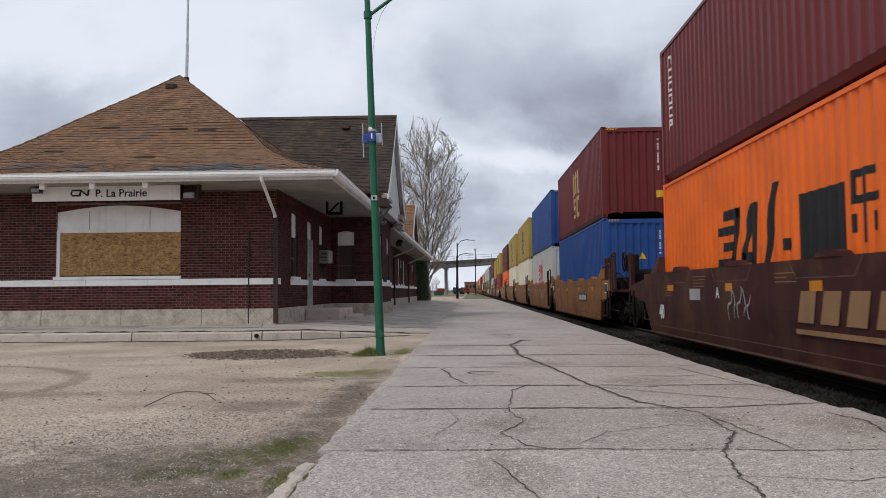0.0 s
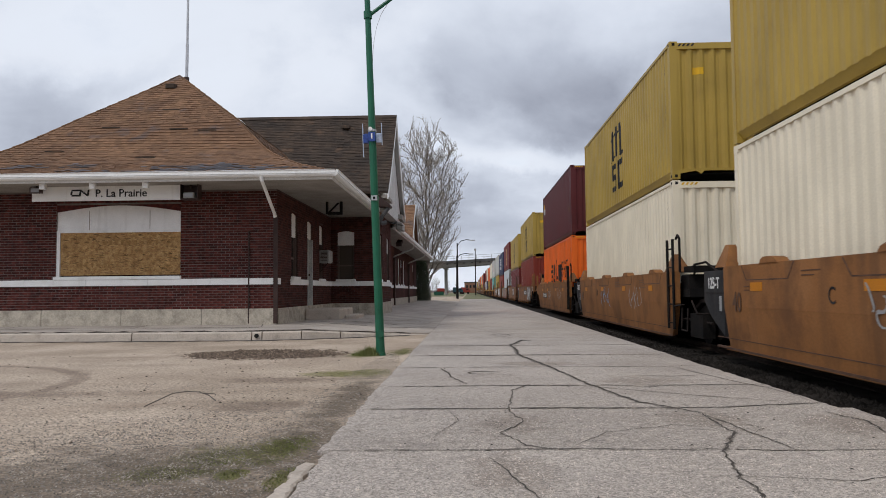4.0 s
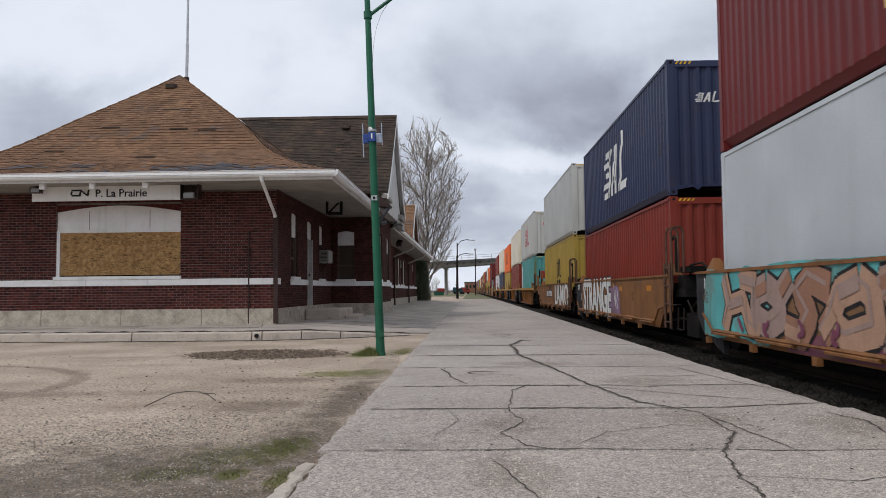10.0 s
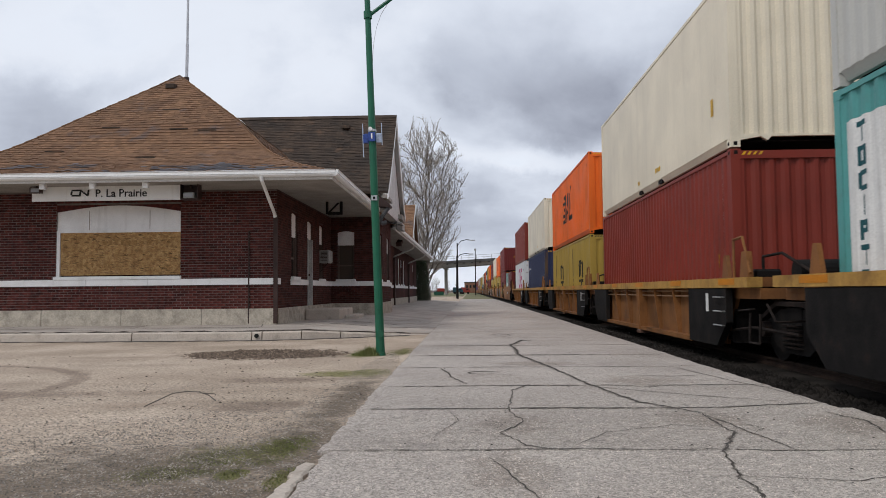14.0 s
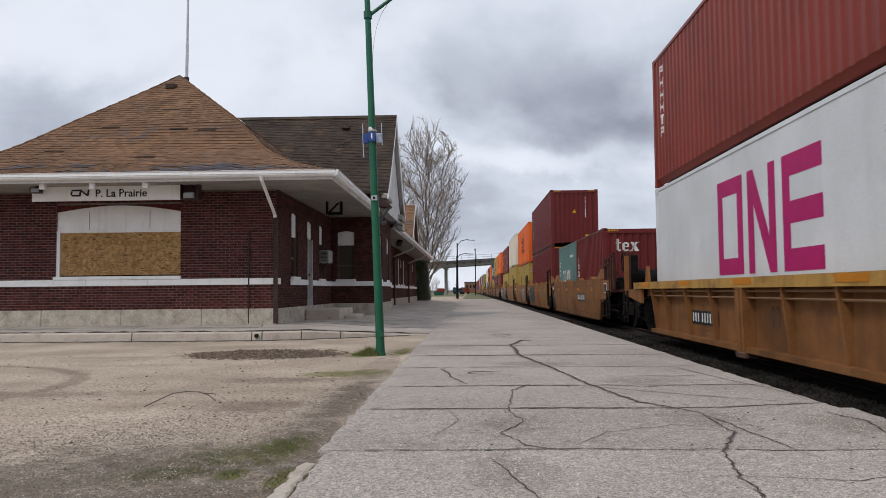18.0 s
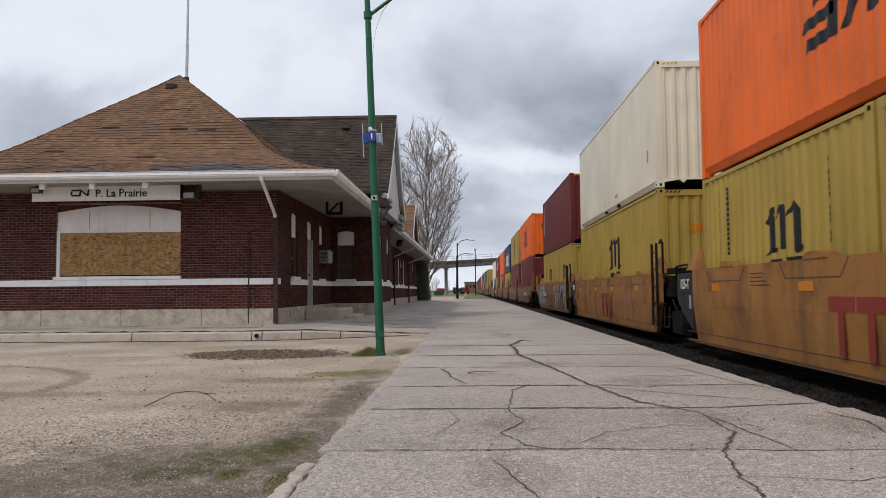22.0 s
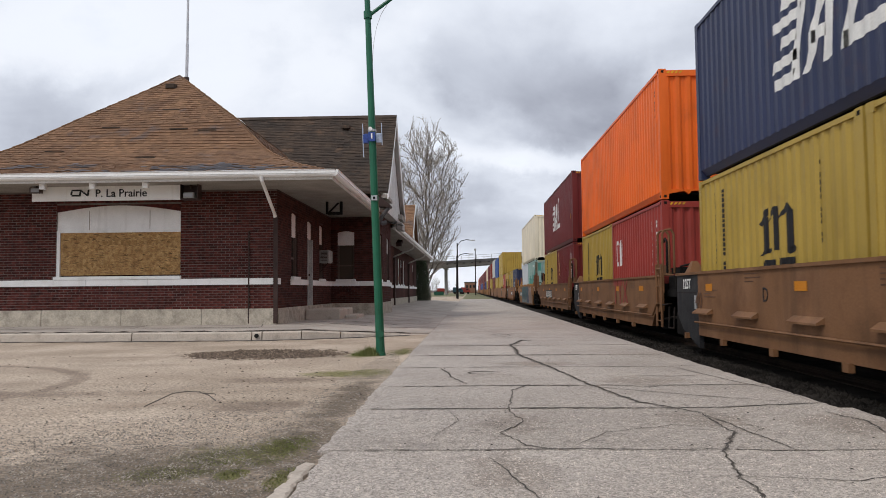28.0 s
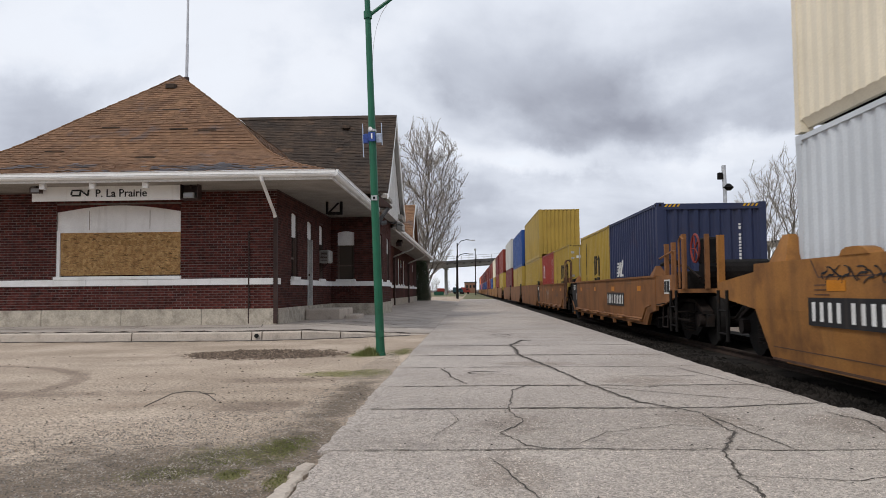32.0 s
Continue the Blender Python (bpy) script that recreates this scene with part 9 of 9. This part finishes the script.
    for k in range(4 if style != "ribbed" else 0):
        y = 0.9 + 3.2 * k + rng.uniform(-0.3, 0.3)
        part("reflector", Shape().box(face - 0.004, y, 1.04, face, y + rng.uniform(0.3, 0.5), 1.16), INK["orange"], car)
    for y, z in ((2.3, 1.28), (5.4, 1.26), (9.2, 1.28), (11.2, 1.10)) if style != "ribbed" else ((2.3, 0.62), (8.6, 0.5), (10.1, 0.6)):
        sh = Shape()
        for k in range(rng.randint(2, 4)):
            sh.box(face - 0.003, y - rng.uniform(0.35, 0.75), z - 0.055 * k, face, y, z + 0.014 - 0.055 * k)
        part("stencil", sh, INK["umber"] if colour == "maroon" else INK["brown"], car)["kind"] = "stuff"
    FOLD[0] = style == "tub"
    if extra and not far:
        extra(car, face - 0.004)
    return car


# ---- the make-up of the train ----
def marks_plate(chars, y=8.2, size=0.19, z=0.82):
    return lambda car, x: plate_number(car, x, y, z, size, chars)


def stencil_letters(letter, forty=True):
    def put(car, x):
        side_text(car, letter, "black", x, 8.4, 0.98, 0.28)
        if forty:
            side_text(car, "40", "brown", x, 11.5, 0.86, 0.40, bold=0.008)
    return put


def tagged_side(car, x):
    blob(car, 3, "umber", x, 1.6, 12.5, 0.28, 1.40, 0.0003)
    blob(car, 5, "aqua", x, 9.6, 12.5, 0.28, 1.42, 0.0008)
    blob(car, 6, "aqua", x, 3.4, 10.0, 1.05, 1.42, 0.0006)
    blob(car, 7, "plum", x, 1.8, 9.0, 0.28, 0.56, 0.0009)
    wild(car, 4, x - 0.003, 3.0, 11.4, 0.32, 1.36, 7, ["tan", "dusty_pink", "clay"], "black", "dusty_pink", 0.19)
    scrawl(car, 8, "plum", x - 0.022, 3.0, 11.0, 0.34, 0.7, 8, 0.05)
    scrawl(car, 9, "black", x, 1.2, 2.4, 0.7, 1.1, 7, 0.02)
    side_text(car, "40", "brown", x, 12.4, 0.92, 0.30)


def strange_side(car, x):
    blob(car, 13, "violet", x, 4.4, 6.2, 0.28, 1.2, 0.001)
    side_text(car, "STRANGE", "black", x - 0.001, 8.4, 0.80, 1.22, "graffiti", 0.085, 1.22)
    side_text(car, "STRANGE", "white", x - 0.006, 8.4, 0.80, 1.22, "graffiti", 0.05, 1.20)
    scrawl(car, 14, "white", x, 4.7, 5.3, 0.5, 1.2, 5, 0.03)
    side_text(car, "C", "black", x, 2.8, 0.9, 0.28)


def lamo_side(car, x):
    plate_number(car, x, 8.6, 0.92, 0.27, "#### ######")
    blob(car, 15, "dusty_pink", x, 0.2, 4.8, 0.55, 1.34, 0.0006)
    blob(car, 16, "black", x, 2.2, 3.2, 0.6, 1.30, 0.0010)
    side_text(car, "LAMO", "black", x - 0.002, 2.35, 0.82, 1.86, "graffiti", 0.07, 0.66)
    side_text(car, "LAMO", "white", x - 0.007, 2.35, 0.82, 1.86, "graffiti", 0.04, 0.65)
    blob(car, 19, "white", x, -0.72, -0.12, 0.62, 1.36, 0.0016)
    scrawl(car, 17, "black", x - 0.003, -0.6, -0.2, 0.7, 1.2, 4, 0.035)
    scrawl(car, 15, "black", x, 6.2, 7.6, 1.10, 1.34, 9, 0.02)


def red_letters(y, up=0.0):
    """A large faded red owner's mark, as plain strokes."""
    def put(car, x):
        sh = Shape()
        for o in (0.0, 0.64):
            sh.box(x - 0.003, y - o - 0.58, 0.82 + up, x, y - o, 0.98 + up)
            sh.box(x - 0.003, y - o - 0.36, 0.33 + up, x, y - o - 0.22, 0.82 + up)
        for k in (-1, 1):
            sh.add([(x - 0.003, y - 1.62 + k * 0.28 - 0.08, 0.33 + up), (x - 0.003, y - 1.62 + k * 0.28 + 0.08, 0.33 + up), (x - 0.003, y - 1.62 - k * 0.28 + 0.08, 0.98 + up), (x - 0.003, y - 1.62 - k * 0.28 - 0.08, 0.98 + up)], [(0, 1, 2, 3)])
        part("owner_mark", sh, INK["faded_red"], car)
    return put


def navy_side(car, x):
    wild(car, 71, x, 8.0, 11.2, 0.24, 1.34, 3, ["dull_teal"], "umber", None, 0.21)
    scrawl(car, 72, "faded_green", x, 2.9, 3.9, 0.55, 1.25, 4, 0.05)
    scrawl(car, 74, "faded_green", x, 1.0, 1.9, 0.5, 1.1, 4, 0.04)


def sky_side(car, x):
    wild(car, 73, x, 1.5, 3.7, 0.25, 1.3, 3, ["sky", "grey"], "brown", "white", 0.10)


def outline_side(car, x):
    scrawl(car, 76, "pink", x, 0.6, 3.6, 0.35, 1.2, 9, 0.018)


def both(*fs):
    def put(car, x):
        for f in fs:
            f(car, x)
    return put


def silver_side(car, x):
    blob(car, 21, "brown", x, 3.6, 8.4, 0.2, 0.72, 0.0005)
    wild(car, 22, x, 8.9, 12.3, 0.26, 1.36, 6, ["grey", "dust_blue"], "brown", "white", 0.10)
    wild(car, 23, x, 4.3, 9.2, 0.24, 1.34, 7, ["faded_tan", "umber"], "brown", None, 0.20)
    wild(car, 26, x, -0.5, 4.7, 0.20, 1.38, 6, ["dust_blue", "grey", "faded_tan"], "black", "grey", 0.17)
    plate_number(car, x - 0.022, 10.1, 0.90, 0.24, "#### ######")
    scrawl(car, 25, "brown", x - 0.018, 0.6, 7.6, 0.24, 1.0, 9, 0.085)
    side_text(car, "B", "black", x - 0.026, 7.2, 0.88, 0.36)
    part("reflector", Shape().box(x - 0.026, 2.6, 1.02, x - 0.022, 3.1, 1.16), INK["orange"], car)


def blue_mural(car, x):
    plate_number(car, x, 11.3, 0.80, 0.24, "#### #####")
    scrawl(car, 30, "black", x, 8.6, 11.0, 1.12, 1.32, 14, 0.012)
    blob(car, 35, "pale_slate", x, 2.6, 9.6, 0.17, 0.80, 0.0006)
    blob(car, 31, "dull_teal", x, 3.2, 9.2, 0.40, 1.40, 0.001)
    blob(car, 36, "dusk_blue", x, 2.5, 4.6, 0.22, 1.40, 0.0014)
    wild(car, 32, x, 3.0, 8.6, 0.60, 1.34, 6, ["teal"], "dull_teal", None, 0.07)
    blob(car, 33, "dusty_pink", x, 0.2, 2.7, 0.18, 1.36, 0.0015)
    scrawl(car, 34, "black", x, 0.5, 2.9, 0.72, 1.32, 9, 0.022)
    scrawl(car, 37, "brown", x, 0.3, 2.4, 0.25, 0.8, 7, 0.016)


def silver_tag(car, x):
    plate_number(car, x, 5.3, 0.92, 0.26, "#### ######")
    wild(car, 43, x, -0.4, 2.3, 0.32, 1.32, 5, ["grey"], "black", "white", 0.14)
    part("rust_patch", Shape().prism([(5.6, 0.5), (5.9, 0.5), (6.3, 0.9), (6.1, 1.2), (5.7, 1.1)], "x", x - 0.002, x), MURAL["umber"], car)


def white_owner(y):
    def put(car, x):
        part("owner_plate", Shape().box(x - 0.003, y - 2.0, 0.62, x, y, 1.28), INK["black"], car)
        sh = Shape()
        for o in (0.12, 0.72):
            sh.box(x - 0.006, y - o - 0.55, 1.08, x - 0.003, y - o, 1.20)
            sh.box(x - 0.006, y - o - 0.36, 0.70, x - 0.003, y - o - 0.19, 1.08)
        for k in (-1, 1):
            sh.add([(x - 0.006, y - 1.6 + k * 0.25 - 0.09, 0.70), (x - 0.006, y - 1.6 + k * 0.25 + 0.09, 0.70), (x - 0.006, y - 1.6 - k * 0.25 + 0.09, 1.20), (x - 0.006, y - 1.6 - k * 0.25 - 0.09, 1.20)], [(0, 1, 2, 3)])
        part("owner_mark", sh, INK["white"], car)
        scrawl(car, 51, "black", x, 2.2, 4.2, 0.45, 1.2, 8, 0.03)
    return put


def maroon_side(car, x):
    """A large tan wordmark as plain slanted blocks with a stripe beneath."""
    sh = Shape()
    for k in range(4):
        y = 4.7 - 0.62 * k
        sh.add([(x - 0.003, y, 0.66), (x - 0.003, y - 0.44, 0.66), (x - 0.003, y - 0.54, 1.04), (x - 0.003, y - 0.12, 1.04)], [(0, 1, 2, 3)])
    sh.box(x - 0.003, 0.5, 0.52, x, 4.75, 0.58)
    part("owner_mark", sh, INK["faded_tan"], car)
    part("number_bar", Shape().box(x - 0.003, 8.75, 0.88, x, 9.4, 1.08), INK["grey"], car)
    side_text(car, "A", "white", x, 7.8, 1.0, 0.26)
    side_text(car, "40", "white", x, 11.5, 0.60, 0.40, bold=0.01)
    scrawl(car, 61, "grey", x, 6.3, 7.3, 0.6, 1.1, 5, 0.02)


def small_tags(seed, inks=("black", "grey")):
    def put(car, x):
        for k, ink in enumerate(inks):
            y = 2.0 + 4.2 * k
            scrawl(car, seed + k, ink, x, y, y + 1.5, 0.6, 1.15, 6, 0.02)
    return put


def faded_tag(car, x):
    wild(car, 81, x, 0.9, 3.0, 0.35, 0.95, 3, ["faded_red"], "brown", None, 0.06)


STYLE_LABELS = {"tan": "ochre well car with ribbed sides and black end plates", "rusty_ochre": "rust-stained ochre well car with smooth tub sides", "ochre": "tan-yellow well car with smooth tub sides", "brown": "weathered brown well car with flush sides", "dusty": "dusty brown well car with step plates",
                "maroon": "dark maroon well car with smooth tub sides"}
TUB, FLU, RIB = ("tub", "ochre"), ("flush", "brown"), ("ribbed", "tan")
RUS = ("tub", "rusty_ochre")
DUS = ("flush", "dusty")
MAR = ("tub", "maroon")
# place along the train, car style, first and last unit of its car, lower loads, upper load, side paint
TRAIN = [
    (-215.2, MAR, 1, 1, ["orange_kang"], "maroon_carrier", maroon_side),
    (-195.2, RUS, 1, 0, ["blue_plain"], "maroon_arch", both(marks_plate("#### ######", 3.8), small_tags(1, ("black",)))),
    (-179.6, RUS, 0, 0, ["pale_striped"], "blue_plain", both(stencil_letters("C"), small_tags(5, ("sky", "grey")))),
    (-164.2, RUS, 0, 0, ["cream_plain"], "yellow_arch", both(stencil_letters("C"), small_tags(8))),
    (-148.2, RUS, 0, 0, ["cream_plain"], "yellow_arch", both(stencil_letters("D"), small_tags(11, ("grey", "sky")))),
    (-132.0, RUS, 0, 1, ["orange_kang"], "maroon_badge", both(marks_plate("#### ######", 10.1), small_tags(14, ("grey", "grey")))),
    (-112.3, FLU, 1, 0, ["red_column"], "yellow_arch", silver_tag),
    (-96.6, FLU, 0, 0, ["maroon_serif_low"], "yellow_arch", white_owner(5.2)),
    (-80.8, FLU, 0, 0, ["white_serif"], "maroon_arch", tagged_side),
    (-65.2, FLU, 0, 0, ["red_low"], "navy_striped", strange_side),
    (-49.7, FLU, 0, 1, ["yellow_low_arch"], "pale_plain", lamo_side),
    (-30.2, RIB, 1, 0, ["teal_plain"], "pale_striped", marks_plate("#### ######", 8.4, 0.16, 0.56)),
    (-14.4, RIB, 0, 0, ["red_plain"], "cream_marked", stencil_letters("D")),
    (0.6, RIB, 0, 0, ["yellow20", "yellow20"], "orange_striped", stencil_letters("C")),
    (17.1, RIB, 0, 0, ["navy_small"], "cream_marked", faded_tag),
    (32.9, RIB, 0, 1, ["white_block"], "red_column", both(marks_plate("#### ######", 9.3, 0.18, 0.56), lambda car, x: side_text(car, "40", "brown", x, 5.2, 0.66, 0.42, bold=0.008))),
    (52.3, ("tub", "rusty_ochre"), 1, 0, ["maroon20_serif", "sage20"], None, marks_plate("#### ######", 4.05)),
    (67.9, TUB, 0, 0, ["maroon_plain"], "maroon_stickered", both(red_letters(6.65), navy_side)),
    (83.2, TUB, 0, 0, ["yellow20_doors", "yellow20"], "orange_striped", both(red_letters(6.75), sky_side)),
    (98.8, TUB, 0, 0, ["yellow_big_arch"], "cream_marked", both(red_letters(6.4), stencil_letters("D"), outline_side)),
    (113.9, TUB, 0, 1, ["yellow20", "yellow20"], "maroon_carrier", silver_side),
    (133.9, DUS, 1, 0, ["maroon_carrier"], "orange_striped", marks_plate("#### ######", 4.8, 0.26)),
    (148.7, DUS, 0, 0, ["maroon_serif"], "yellow_arch", stencil_letters("E")),
    (163.5, DUS, 0, 0, ["yellow20", "yellow20"], "navy_kang", both(red_letters(4.7, 0.36), stencil_letters("D"))),
    (178.5, DUS, 0, 0, ["red20", "yellow20"], "orange_plain", both(red_letters(4.6, 0.36), stencil_letters("C"))),
    (193.3, DUS, 0, 1, ["maroon20_gold", "yellow20"], "maroon_striped", both(marks_plate("#### ######", 9.0, 0.30, 0.88), lambda car, x: side_text(car, "B", "black", x, 5.3, 0.88, 0.30))),
    (212.0, TUB, 1, 1, ["teal20", "silver20"], "cream_plain", blue_mural),
    (231.8, FLU, 1, 0, ["navy20", "yellow20"], None, marks_plate("#### ######", 5.1, 0.26)),
    (247.6, FLU, 0, 0, ["yellow20_doors", "red20"], None, small_tags(27)),
    (261.6, FLU, 0, 0, ["yellow20", "yellow20"], "yellow_arch", None),
    (277.6, FLU, 0, 0, ["yellow20", "yellow20"], "blue_plain", None),
    (293.2, FLU, 0, 1, ["maroon_plain"], "pale_plain", None),
]
_rng = random.Random(7)
_s = 313.0
for _k in range(15):
    _low = _rng.choice(["red_plain", "maroon_plain", "yellow_arch", "orange_plain", "blue_plain"])
    _up = _rng.choice(["maroon_plain", "red_plain", "orange_plain", "maroon_carrier", "cream_plain", "navy_striped"])
    TRAIN.append((_s, _rng.choice([TUB, FLU]), int(_k % 5 == 0), int(_k % 5 == 4), [_low], _up, None))
    _s += 19.6 if _k % 5 == 4 else 15.6

ROLLING = []
for _s, (_style, _paint), _f, _l, _lower, _upper, _extra in TRAIN:
    _far = _s > 258
    _key = ("car", _style, _paint)
    if _far and _key in _first:
        _car = copy_thing(_first[_key], Matrix())
    else:
        _lab = STYLE_LABELS[_paint]
        _car = plain_car(_style, _paint) if _far else well_car(_style, _paint, _f, _l, _extra, _lab)
        if _far:
            _first[_key] = _car
    ROLLING.append((_car, RAIL_X, _s, RAIL_TOP))
    _y, _h = 0.0, 0.0
    for _kind in _lower:
        ROLLING.append(((plain_load if _far else load)(_kind), RAIL_X, _s + _y, LOAD_Z))
        _y += KINDS[_kind][1] + 0.076
        _h = KINDS[_kind][2]
    if _upper:
        ROLLING.append(((plain_load if _far else load)(_upper), RAIL_X, _s, LOAD_Z + _h + 0.03))


def motions():
    """The train comes on along its straight track at a nearly steady pace."""
    times = [2.0 * k for k in range(17)]
    for ob, x, s, z in ROLLING:
        walk(ob, [(t, pose(x, s - run(t), z)) for t in times])


motions()
